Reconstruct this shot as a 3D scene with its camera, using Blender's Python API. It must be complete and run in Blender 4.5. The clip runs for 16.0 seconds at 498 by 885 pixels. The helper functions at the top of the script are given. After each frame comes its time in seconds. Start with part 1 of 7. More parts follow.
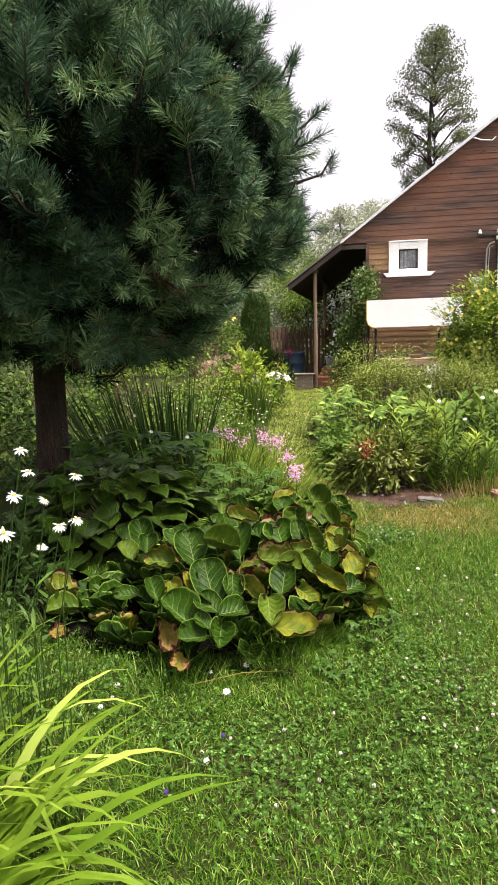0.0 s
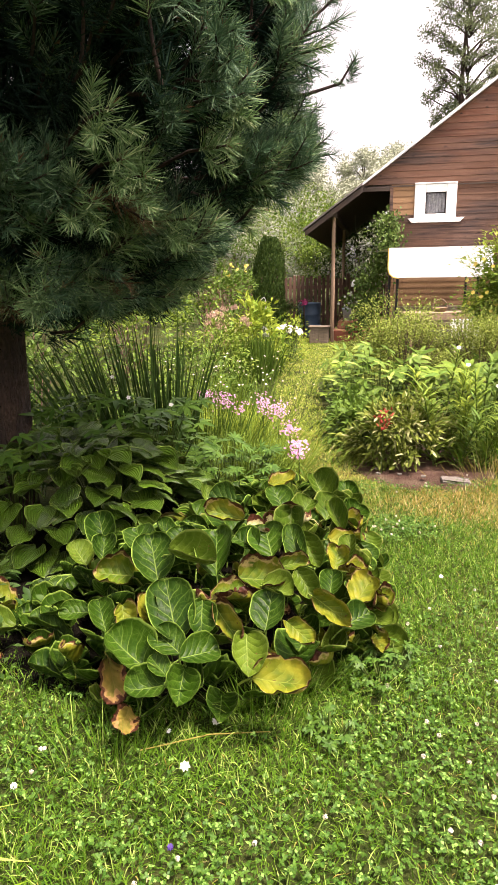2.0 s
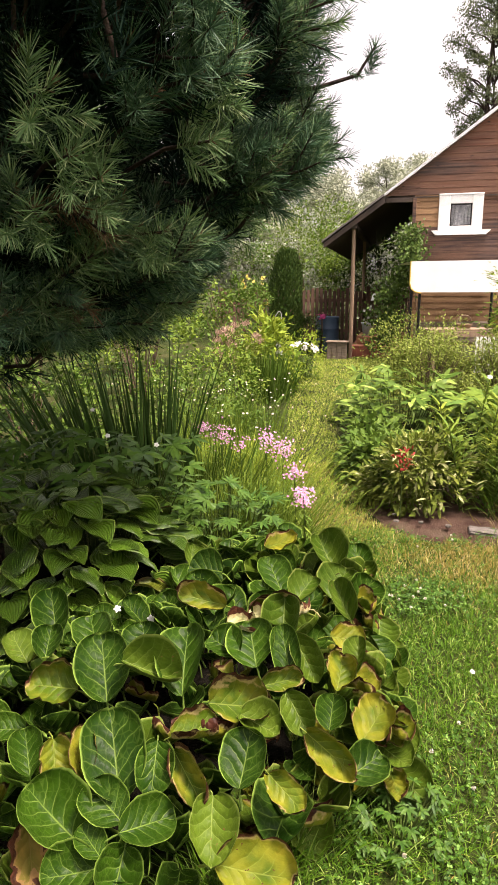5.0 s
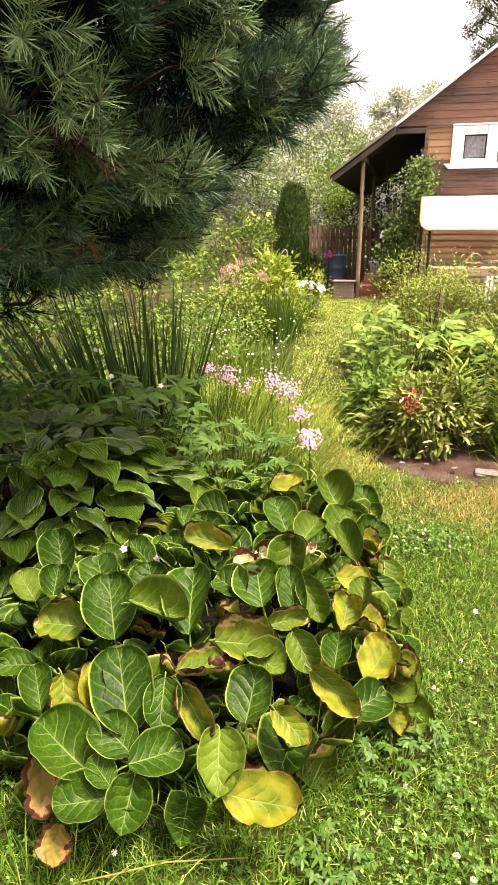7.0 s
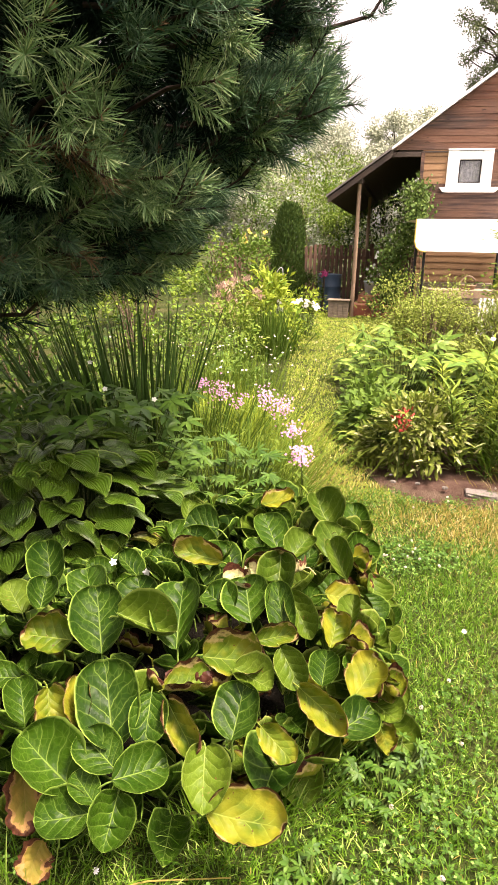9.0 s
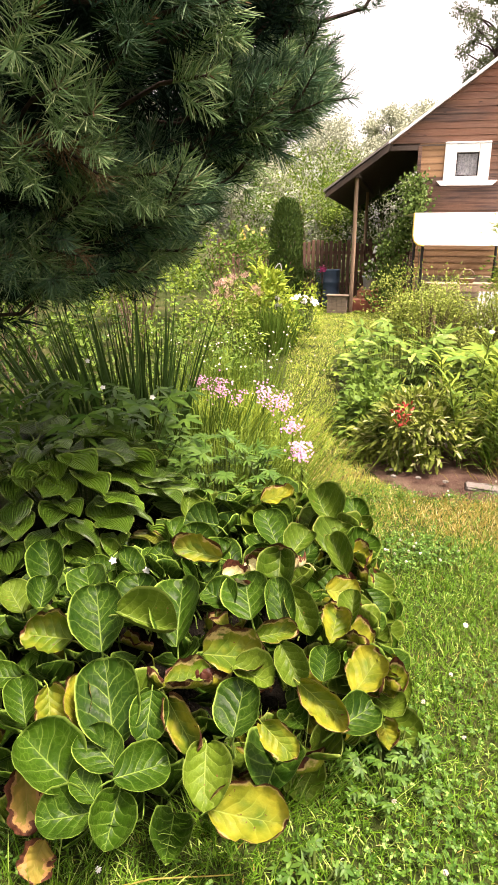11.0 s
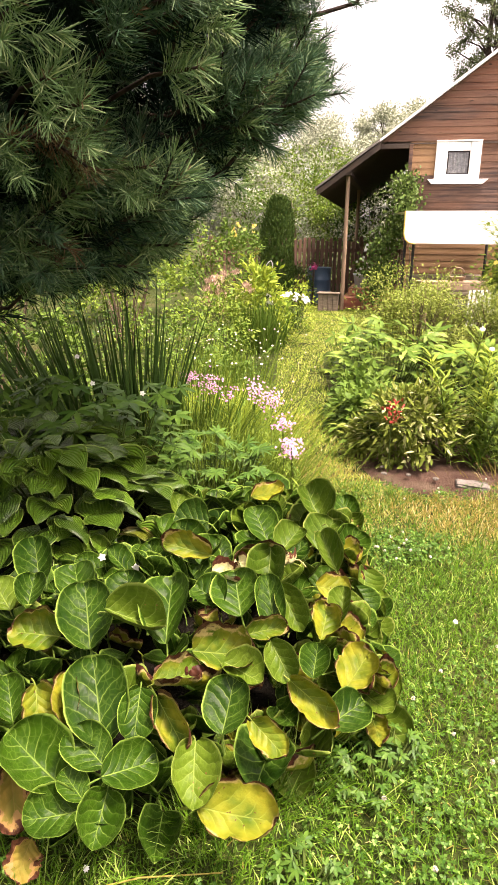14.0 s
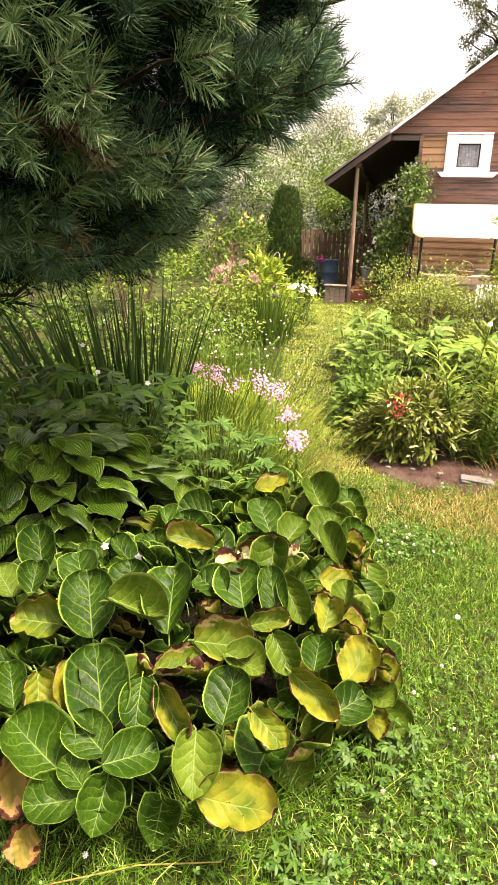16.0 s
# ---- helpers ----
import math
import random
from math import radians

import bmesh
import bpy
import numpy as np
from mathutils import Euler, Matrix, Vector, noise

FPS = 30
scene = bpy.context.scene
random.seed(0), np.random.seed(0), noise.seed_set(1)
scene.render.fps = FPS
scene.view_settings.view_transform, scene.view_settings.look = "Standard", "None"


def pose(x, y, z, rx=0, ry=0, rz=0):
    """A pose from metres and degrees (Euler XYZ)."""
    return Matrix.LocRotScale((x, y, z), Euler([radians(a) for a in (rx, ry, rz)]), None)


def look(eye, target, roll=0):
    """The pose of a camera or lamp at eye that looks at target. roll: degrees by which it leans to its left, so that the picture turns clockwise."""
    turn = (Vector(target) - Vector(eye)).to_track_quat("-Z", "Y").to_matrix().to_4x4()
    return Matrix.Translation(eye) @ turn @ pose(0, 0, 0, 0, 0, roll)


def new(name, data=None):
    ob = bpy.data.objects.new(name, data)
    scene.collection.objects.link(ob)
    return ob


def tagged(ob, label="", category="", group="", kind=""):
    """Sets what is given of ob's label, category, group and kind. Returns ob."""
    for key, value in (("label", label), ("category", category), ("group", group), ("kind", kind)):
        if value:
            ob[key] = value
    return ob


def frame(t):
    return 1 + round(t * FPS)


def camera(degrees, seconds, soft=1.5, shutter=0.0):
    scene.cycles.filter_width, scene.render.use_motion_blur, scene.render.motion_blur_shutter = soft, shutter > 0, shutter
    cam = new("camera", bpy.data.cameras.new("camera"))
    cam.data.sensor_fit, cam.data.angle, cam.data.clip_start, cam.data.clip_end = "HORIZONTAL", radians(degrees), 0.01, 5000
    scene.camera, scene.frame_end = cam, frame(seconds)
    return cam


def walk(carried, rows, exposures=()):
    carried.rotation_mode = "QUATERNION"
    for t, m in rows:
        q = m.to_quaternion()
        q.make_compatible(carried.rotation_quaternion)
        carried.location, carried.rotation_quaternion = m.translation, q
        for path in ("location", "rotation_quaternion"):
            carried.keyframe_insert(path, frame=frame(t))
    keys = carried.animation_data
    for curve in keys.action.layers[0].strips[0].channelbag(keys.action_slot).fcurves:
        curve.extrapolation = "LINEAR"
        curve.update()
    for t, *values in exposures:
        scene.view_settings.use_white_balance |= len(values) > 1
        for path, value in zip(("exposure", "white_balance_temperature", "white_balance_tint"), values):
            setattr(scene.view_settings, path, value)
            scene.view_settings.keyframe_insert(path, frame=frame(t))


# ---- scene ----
cam = camera(41.9, 16.0, soft=0.4)
PATH = [
    (0, (-0.182, -0.312, 1.333), (0.016, 1.65, 1.0), -1.7),
    (0.5, (-0.151, -0.202, 1.328), (0.134, 1.743, 0.959), -1.2),
    (1, (-0.048, -0.057, 1.341), (0.037, 1.912, 0.997), 0.8),
    (1.5, (0.008, 0.107, 1.322), (-0.004, 2.073, 0.958), 0.1),
    (1.9, (0.014, 0.323, 1.331), (0.107, 2.27, 0.882), 0.0),
    (2, (0.001, 0.355, 1.329), (0.148, 2.29, 0.848), -0.7),
    (2.5, (0.026, 0.515, 1.331), (0.269, 2.426, 0.796), -1.3),
    (3, (0.136, 0.706, 1.357), (0.352, 2.649, 0.932), -0.2),
    (3.5, (0.195, 0.834, 1.377), (0.5, 2.771, 0.984), 0.1),
    (4, (0.153, 0.855, 1.391), (0.382, 2.807, 1.024), -0.2),
    (4.5, (0.148, 0.881, 1.386), (0.292, 2.823, 0.931), 0.3),
    (4.7, (0.147, 0.882, 1.387), (0.249, 2.83, 0.945), -0.4),
    (6.8, (0.133, 0.924, 1.375), (0.206, 2.817, 0.732), 0.4),
    (7, (0.14, 0.917, 1.374), (0.216, 2.816, 0.75), -0.1),
    (7.5, (0.144, 0.91, 1.378), (0.226, 2.817, 0.78), -0.1),
    (8, (0.139, 0.914, 1.372), (0.238, 2.817, 0.766), 0.9),
    (8.5, (0.14, 0.912, 1.376), (0.237, 2.826, 0.804), 1.0),
    (9, (0.14, 0.911, 1.374), (0.24, 2.823, 0.797), 1.3),
    (11.3, (0.151, 0.919, 1.37), (0.247, 2.828, 0.782), 0.4),
    (11.5, (0.15, 0.925, 1.373), (0.251, 2.834, 0.784), 1.0),
    (12, (0.149, 0.921, 1.371), (0.264, 2.833, 0.797), 0.8),
    (12.5, (0.148, 0.921, 1.364), (0.274, 2.829, 0.781), 1.2),
    (13, (0.147, 0.925, 1.362), (0.266, 2.834, 0.779), 1.1),
    (13.5, (0.146, 0.925, 1.365), (0.265, 2.835, 0.785), 1.1),
    (14, (0.153, 0.926, 1.361), (0.277, 2.832, 0.769), 0.8),
    (14.5, (0.15, 0.922, 1.367), (0.291, 2.828, 0.777), 1.4),
    (15, (0.149, 0.923, 1.367), (0.287, 2.831, 0.783), 1.6),
    (15.5, (0.148, 0.933, 1.36), (0.259, 2.83, 0.737), 1.8),
    (16, (0.149, 0.932, 1.359), (0.262, 2.831, 0.742), 1.7),
]
EXPOSURES = [(0, 0.92, 6600, 20), (1, 1.25, 6900, 25), (1.5, 1.47, 7050, 27), (2.5, 1.39, 7150, 27), (3.5, 1.41, 7200, 26), (4, 0.92, 7000, 24), (4.5, 0.86, 7000, 24), (5.2, 1.25, 7150, 25), (7, 1.66, 7450, 27), (16, 1.67, 7450, 27)]
walk(cam, [(t, look(eye, target, roll)) for t, eye, target, roll in PATH], EXPOSURES)


# ---- daylight: a bright overcast sky ----
SUN_UP, SUN_ROUND = 67.0, 124.0
world = bpy.data.worlds.new("overcast_sky")
scene.world = world
world.use_nodes = True
wn = world.node_tree
sky = wn.nodes.new("ShaderNodeTexSky")
sky.sky_type = "NISHITA"
sky.sun_disc = False
sky.sun_elevation = radians(SUN_UP)
sky.sun_rotation = radians(SUN_ROUND)
sky.air_density, sky.dust_density, sky.ozone_density = 1.0, 5.0, 0.6
grey = wn.nodes.new("ShaderNodeHueSaturation")
grey.inputs["Saturation"].default_value = 0.12
grey.inputs["Value"].default_value = 1.42
wn.links.new(sky.outputs[0], grey.inputs["Color"])
wn.links.new(grey.outputs[0], wn.nodes["Background"].inputs["Color"])
wn.nodes["Background"].inputs["Strength"].default_value = 0.120
sun_data = bpy.data.lights.new("sun", "SUN")
sun_data.energy, sun_data.angle, sun_data.color = 4.2, radians(11), (1.0, 0.95, 0.86)
sun = new("sun", sun_data)
sun_way = Vector((math.sin(radians(SUN_ROUND)) * math.cos(radians(SUN_UP)), math.cos(radians(SUN_ROUND)) * math.cos(radians(SUN_UP)), math.sin(radians(SUN_UP))))
sun.matrix_world = look(sun_way * 50, (0, 0, 0))

# ---- helpers of this scene ----
rng = np.random.default_rng(7)
rnd = random.Random(11)
WORLD = {}
UP = np.array([0.0, 0.0, 1.0])


def thing(name, m, label, category, group="", kind=""):
    """An Empty at a thing's base that its parts hang from."""
    ob = new(name)
    ob.empty_display_size = 0.05
    ob.matrix_basis = m
    WORLD[ob] = m.copy()
    return tagged(ob, label, category, group, kind)


def part(name, data, material, parent=None, label="", m=None, kind=""):
    """Links a bmesh or a mesh as one object under a thing or part; m is its pose in the parent's frame."""
    if isinstance(data, bmesh.types.BMesh):
        me = bpy.data.meshes.new(name)
        data.to_mesh(me)
        data.free()
    else:
        me = data
    if material is not None and not me.materials:
        me.materials.append(material)
    ob = new(name, me)
    m = m.copy() if m is not None else Matrix.Identity(4)
    ob.parent = parent
    ob.matrix_basis = m
    WORLD[ob] = (WORLD[parent] @ m) if parent is not None else m
    if label or kind:
        tagged(ob, label, kind=kind)
    return ob


def poly_mesh(name, V, faces, material=None, smooth=True, axes=None):
    """A mesh out of an array of vertices and arrays of faces, each array of one size of face; axes: a place across and along for each vertex."""
    me = bpy.data.meshes.new(name)
    V = np.asarray(V, dtype=np.float32).reshape(-1, 3)
    faces = [np.asarray(f, dtype=np.int32) for f in faces if len(f)]
    loops = np.concatenate([f.ravel() for f in faces])
    totals = np.concatenate([np.full(len(f), f.shape[1], dtype=np.int32) for f in faces])
    starts = np.concatenate([[0], np.cumsum(totals)[:-1]]).astype(np.int32)
    me.vertices.add(len(V))
    me.vertices.foreach_set("co", V.ravel())
    me.loops.add(len(loops))
    me.loops.foreach_set("vertex_index", loops)
    me.polygons.add(len(totals))
    me.polygons.foreach_set("loop_start", starts)
    me.polygons.foreach_set("use_smooth", np.full(len(totals), smooth))
    me.update(calc_edges=True)
    if axes is not None:
        me.uv_layers.new(name="leaf_axes").data.foreach_set("uv", np.asarray(axes, dtype=np.float32)[loops].ravel())
    if material is not None:
        me.materials.append(material)
    return me


def unit(v):
    v = np.asarray(v, dtype=float)
    return v / np.maximum(np.linalg.norm(v, axis=-1, keepdims=True), 1e-9)


def scatter_dirs(n, up=0.0, spread=1.0):
    d = rng.normal(size=(n, 3)) * spread
    d[:, 2] += up
    return unit(d)


def ribbons(P, D, L, W, droop, segs, wide=0.35):
    """N bent blades: base points, first directions, lengths, widths, how far they bend down."""
    P, D = np.asarray(P, float), unit(D)
    n = len(P)
    L, W, droop = (np.broadcast_to(np.asarray(a, float), (n,)) for a in (L, W, droop))
    side = np.cross(D, UP)
    flat = np.linalg.norm(side, axis=1) < 0.05
    side[flat] = [1, 0, 0]
    turn = rng.uniform(0, 2 * math.pi, n)
    steep = np.abs(D[:, 2]) > 0.8
    side[steep] = np.stack([np.cos(turn), np.sin(turn), 0 * turn], 1)[steep]
    side = unit(side)
    rows, p = [], P.copy()
    for k in range(segs + 1):
        s = k / segs
        w = W * (0.55 + 0.45 * min(1, s / wide)) * (1 if s <= wide else max(0.0, 1 - ((s - wide) / (1 - wide)) ** 1.7))
        w = np.maximum(w, W * 0.03)
        rows.append(np.stack([p - side * w[:, None] / 2, p + side * w[:, None] / 2], 1))
        d = unit(D + (droop * (s + 0.5 / segs) ** 1.5)[:, None] * -UP)
        p = p + d * (L / segs)[:, None]
    V = np.stack(rows, 1).reshape(-1, 3)
    base = (np.arange(n) * (segs + 1) * 2)[:, None, None]
    k = (np.arange(segs) * 2)[None, :, None]
    F = (base + k + np.array([0, 1, 3, 2])[None, None, :]).reshape(-1, 4)
    return V, F


def needles(P, D, L, W):
    """Thin stiff needles, nearly of even width."""
    n = len(P)
    side = unit(np.cross(D, rng.normal(size=(n, 3)))) * (np.asarray(W).reshape(-1, 1) / 2)
    tip = P + D * np.asarray(L).reshape(-1, 1)
    V = np.stack([P - side * 0.8, P + side * 0.8, tip + side * 0.45, tip - side * 0.45], 1).reshape(-1, 3)
    return V, (np.arange(n) * 4)[:, None] + np.array([[0, 1, 2, 3]])


def leaves(P, D, Nn, L, W, fold=0.18, droop=0.15):
    """N pointed leaves, folded on the midrib: base, tip direction, face normal, length, width."""
    P = np.asarray(P, float)
    n = len(P)
    D = unit(D)
    X = unit(np.cross(D, Nn))
    Z = np.cross(X, D)
    L = np.broadcast_to(np.asarray(L, float), (n,))[:, None]
    W = np.broadcast_to(np.asarray(W, float), (n,))[:, None]
    def at(y, x, z):
        return P + D * L * y + X * W * x + Z * W * z
    V = np.stack([at(0, 0, 0), at(0.32, -0.45, fold), at(0.7, -0.36, fold - droop), at(1, 0, -2 * droop), at(0.7, 0.36, fold - droop), at(0.32, 0.45, fold), at(0.5, 0, 0)], 1).reshape(-1, 3)
    b = (np.arange(n) * 7)[:, None]
    F = np.concatenate([b + np.array([[0, 6, 2, 1]]), b + np.array([[0, 5, 4, 6]])])
    T = np.concatenate([b + np.array([[6, 3, 2]]), b + np.array([[6, 4, 3]])])
    return V, F, T


def leaflets(P, D, Nn, L, W, fold=0.18, droop=0.15):
    """N small leaves of two faces, folded on the midrib; same inputs as leaves()."""
    P = np.asarray(P, float)
    n = len(P)
    D = unit(D)
    X = unit(np.cross(D, Nn))
    Z = np.cross(X, D)
    L = np.broadcast_to(np.asarray(L, float), (n,))[:, None]
    W = np.broadcast_to(np.asarray(W, float), (n,))[:, None]
    V = np.stack([P, P + D * L * 0.45 - X * W * 0.5 + Z * W * fold, P + D * L - Z * W * droop, P + D * L * 0.45 + X * W * 0.5 + Z * W * fold], 1).reshape(-1, 3)
    k = (np.arange(n) * 4)[:, None]
    return V, np.zeros((0, 4), dtype=int), np.concatenate([k + np.array([[0, 2, 1]]), k + np.array([[0, 3, 2]])])


def fan_leaves(P, D, Nn, L, W, lobes, spread):
    """Palmate leaves: lobes that fan out of one point."""
    out = []
    D = unit(D)
    X = unit(np.cross(D, Nn))
    for k in range(lobes):
        a = radians(spread) * (k / (lobes - 1) - 0.5)
        s = 1 - 0.3 * abs(k / (lobes - 1) - 0.5) * 2
        out.append(leaves(P, D * math.cos(a) + X * math.sin(a), Nn, np.asarray(L) * s, np.asarray(W) * s, 0.1, 0.2))
    return join(out)


def join(many):
    """Joins results of leaves(), ribbons() or tubes()."""
    V, F, T, n = [], [], [], 0
    for one in many:
        V.append(one[0])
        for f in one[1:]:
            f = np.asarray(f)
            if len(f):
                (F if f.shape[1] == 4 else T).append(f + n)
        n += len(one[0])
    return np.concatenate(V), np.concatenate(F) if F else [], np.concatenate(T) if T else []


def tube(points, radii, sides=6):
    """A tapered tube along points, closed at its end."""
    pts = np.asarray(points, float)
    n = len(pts)
    d = unit(np.gradient(pts, axis=0))
    ref = np.array([0.31, 0.95, 0.05])
    x = unit(np.cross(d, ref))
    y = np.cross(d, x)
    a = np.arange(sides) * 2 * math.pi / sides
    r = np.asarray(radii, float)
    V = (pts[:, None] + (x[:, None] * np.cos(a)[None, :, None] + y[:, None] * np.sin(a)[None, :, None]) * r[:, None, None]).reshape(-1, 3)
    F = [[k * sides + i, k * sides + (i + 1) % sides, (k + 1) * sides + (i + 1) % sides, (k + 1) * sides + i] for k in range(n - 1) for i in range(sides)]
    return V, np.array(F)


def box(bm, x0, x1, y0, y1, z0, z1, bevel=0.0):
    """A bevelled box in a bmesh."""
    r = bmesh.ops.create_cube(bm, size=1.0)
    vs = r["verts"]
    for v in vs:
        v.co = Vector(((x0 + x1) / 2 + v.co.x * (x1 - x0), (y0 + y1) / 2 + v.co.y * (y1 - y0), (z0 + z1) / 2 + v.co.z * (z1 - z0)))
    if bevel > 0:
        es = list({e for v in vs for e in v.link_edges})
        bmesh.ops.bevel(bm, geom=es, offset=bevel, segments=1, affect="EDGES")
    return bm


def boxed(*args, **kw):
    return box(bmesh.new(), *args, **kw)


def lathe(profile, sides=24):
    """A turned body from (radius, height) pairs."""
    bm = bmesh.new()
    rings = [[bm.verts.new((r * math.cos(2 * math.pi * i / sides), r * math.sin(2 * math.pi * i / sides), z)) for i in range(sides)] for r, z in profile]
    for a, b in zip(rings, rings[1:]):
        for i in range(sides):
            f = bm.faces.new((a[i], a[(i + 1) % sides], b[(i + 1) % sides], b[i]))
            f.smooth = True
    bm.faces.new(list(reversed(rings[0])))
    bm.faces.new(rings[-1])
    return bm


# ---- materials ----
def material(name, rough=0.6, spec=0.4, metal=0.0):
    m = bpy.data.materials.new(name)
    m.use_nodes = True
    nt = m.node_tree
    b = nt.nodes["Principled BSDF"]
    b.inputs["Roughness"].default_value = rough
    b.inputs["Metallic"].default_value = metal
    b.inputs["Specular IOR Level"].default_value = spec
    return m, nt, b


def mix(nt, fac, a, b):
    """A colour mix; fac, a and b are sockets or values."""
    n = nt.nodes.new("ShaderNodeMix")
    n.data_type = "RGBA"
    for sock, v in ((n.inputs[0], fac), (n.inputs[6], a), (n.inputs[7], b)):
        if isinstance(v, bpy.types.NodeSocket):
            nt.links.new(v, sock)
        elif isinstance(v, (int, float)):
            sock.default_value = v
        else:
            sock.default_value = (*v, 1)
    return n.outputs[2]


def calc(nt, op, a, b=0.0, c=0.0, clamp=False):
    n = nt.nodes.new("ShaderNodeMath")
    n.operation = op
    n.use_clamp = clamp
    for sock, v in zip(n.inputs, (a, b, c)):
        if isinstance(v, bpy.types.NodeSocket):
            nt.links.new(v, sock)
        else:
            sock.default_value = v
    return n.outputs[0]


def coords(nt, which="Object"):
    return nt.nodes.new("ShaderNodeTexCoord").outputs[which]


def stretch(nt, vec, scale):
    n = nt.nodes.new("ShaderNodeMapping")
    nt.links.new(vec, n.inputs["Vector"])
    n.inputs["Scale"].default_value = scale
    return n.outputs[0]


def noisy(nt, vec, scale, detail=4.0, lo=0.35, hi=0.65):
    n = nt.nodes.new("ShaderNodeTexNoise")
    nt.links.new(vec, n.inputs["Vector"])
    n.inputs["Scale"].default_value = scale
    n.inputs["Detail"].default_value = detail
    r = nt.nodes.new("ShaderNodeMapRange")
    r.inputs[1].default_value, r.inputs[2].default_value = lo, hi
    nt.links.new(n.outputs["Fac"], r.inputs[0])
    return r.outputs[0]


def relief(nt, b, height, strength=0.3, distance=0.01):
    n = nt.nodes.new("ShaderNodeBump")
    n.inputs["Strength"].default_value = strength
    n.inputs["Distance"].default_value = distance
    nt.links.new(height, n.inputs["Height"])
    nt.links.new(n.outputs[0], b.inputs["Normal"])


def lucent(m, nt, b, colour, share):
    """Lets some light through a leaf."""
    t = nt.nodes.new("ShaderNodeBsdfTranslucent")
    if isinstance(colour, bpy.types.NodeSocket):
        nt.links.new(colour, t.inputs["Color"])
    x = nt.nodes.new("ShaderNodeMixShader")
    x.inputs[0].default_value = share
    nt.links.new(b.outputs[0], x.inputs[1])
    nt.links.new(t.outputs[0], x.inputs[2])
    nt.links.new(x.outputs[0], nt.nodes["Material Output"].inputs["Surface"])


def foliage(name, a, b2, c=None, rough=0.5, share=0.25, grain=40.0, single=False, spec=0.10):
    """Leaf colour that wanders between a and b2 from leaf to leaf, with c here and there."""
    m, nt, b = material(name, rough, spec)
    if a[1] > 1.5 * a[2]:
        a, b2 = (a[0] * 0.73, a[1] * 0.69, a[2] * 0.57), (b2[0] * 0.73, b2[1] * 0.69, b2[2] * 0.57)
    if single:
        r = nt.nodes.new("ShaderNodeObjectInfo").outputs["Random"]
    else:
        r = nt.nodes.new("ShaderNodeNewGeometry").outputs["Random Per Island"]
    col = mix(nt, r, a, b2)
    v = coords(nt)
    col = mix(nt, calc(nt, "MULTIPLY", noisy(nt, v, grain), 0.35), col, tuple(x * 0.55 for x in a))
    if c is not None:
        seldom = calc(nt, "GREATER_THAN", calc(nt, "FRACT", calc(nt, "MULTIPLY", r, 37.3)), 0.86)
        col = mix(nt, seldom, col, c)
    nt.links.new(col, b.inputs["Base Color"])
    if share > 0:
        lucent(m, nt, b, col, share)
    return m


def ribbed(name, a, b2, vein, edge=None, rim_pale=None, ribs=11.0, rough=0.33, share=0.04):
    """A heart-shaped leaf with ribs that run along it, a pale rim, and browned stains at the rim where edge is given."""
    m, nt, b = material(name, rough, 0.26)
    uv = nt.nodes.new("ShaderNodeSeparateXYZ")
    nt.links.new(coords(nt, "UV"), uv.inputs[0])
    ax = calc(nt, "ABSOLUTE", calc(nt, "SUBTRACT", calc(nt, "MULTIPLY", uv.outputs[0], 2.0), 1.0))
    t = uv.outputs[1]
    r = nt.nodes.new("ShaderNodeObjectInfo").outputs["Random"]
    own = nt.nodes.new("ShaderNodeVectorMath")
    nt.links.new(coords(nt), own.inputs[0])
    shift = nt.nodes.new("ShaderNodeCombineXYZ")
    nt.links.new(calc(nt, "MULTIPLY", r, 40.0), shift.inputs[2])
    nt.links.new(shift.outputs[0], own.inputs[1])
    own = own.outputs[0]
    slow, fine = noisy(nt, own, 3.2), noisy(nt, own, 14.0, 3.0)
    saw = calc(nt, "MULTIPLY", calc(nt, "ABSOLUTE", calc(nt, "SUBTRACT", calc(nt, "FRACT", calc(nt, "MULTIPLY", ax, ribs * 0.62)), 0.5)), 2.0)
    rib = calc(nt, "SUBTRACT", calc(nt, "SUBTRACT", 1.05, calc(nt, "MULTIPLY", t, 0.8)), calc(nt, "MULTIPLY", ax, 16.0), clamp=True)
    rim = calc(nt, "MINIMUM", calc(nt, "SUBTRACT", 1.0, ax), calc(nt, "MULTIPLY", calc(nt, "SUBTRACT", 1.0, t), 2.4))
    col = mix(nt, r, a, b2)
    col = mix(nt, calc(nt, "MULTIPLY", slow, 0.45), col, tuple(x * 0.55 for x in a))
    col = mix(nt, calc(nt, "MULTIPLY", fine, 0.2), col, tuple(x * 0.5 for x in b2))
    col = mix(nt, calc(nt, "MULTIPLY", calc(nt, "SUBTRACT", 1.0, saw), 0.28), col, tuple(x * 0.45 for x in a))
    col = mix(nt, calc(nt, "MULTIPLY", calc(nt, "MAXIMUM", calc(nt, "MULTIPLY", calc(nt, "POWER", saw, 4.0), 0.6), rib), 0.55), col, vein)
    if edge is not None:
        col = mix(nt, calc(nt, "MULTIPLY", calc(nt, "SUBTRACT", calc(nt, "MULTIPLY", slow, 0.3), rim), 12.0, clamp=True), col, edge)
    if rim_pale is not None:
        col = mix(nt, calc(nt, "MULTIPLY", calc(nt, "SUBTRACT", 1.0, calc(nt, "MULTIPLY", rim, 11.0), clamp=True), 0.65), col, rim_pale)
    nt.links.new(col, b.inputs["Base Color"])
    relief(nt, b, calc(nt, "SUBTRACT", 0.0, calc(nt, "POWER", saw, 2.0)), 0.5, 0.03)
    lucent(m, nt, b, col, share)
    return m


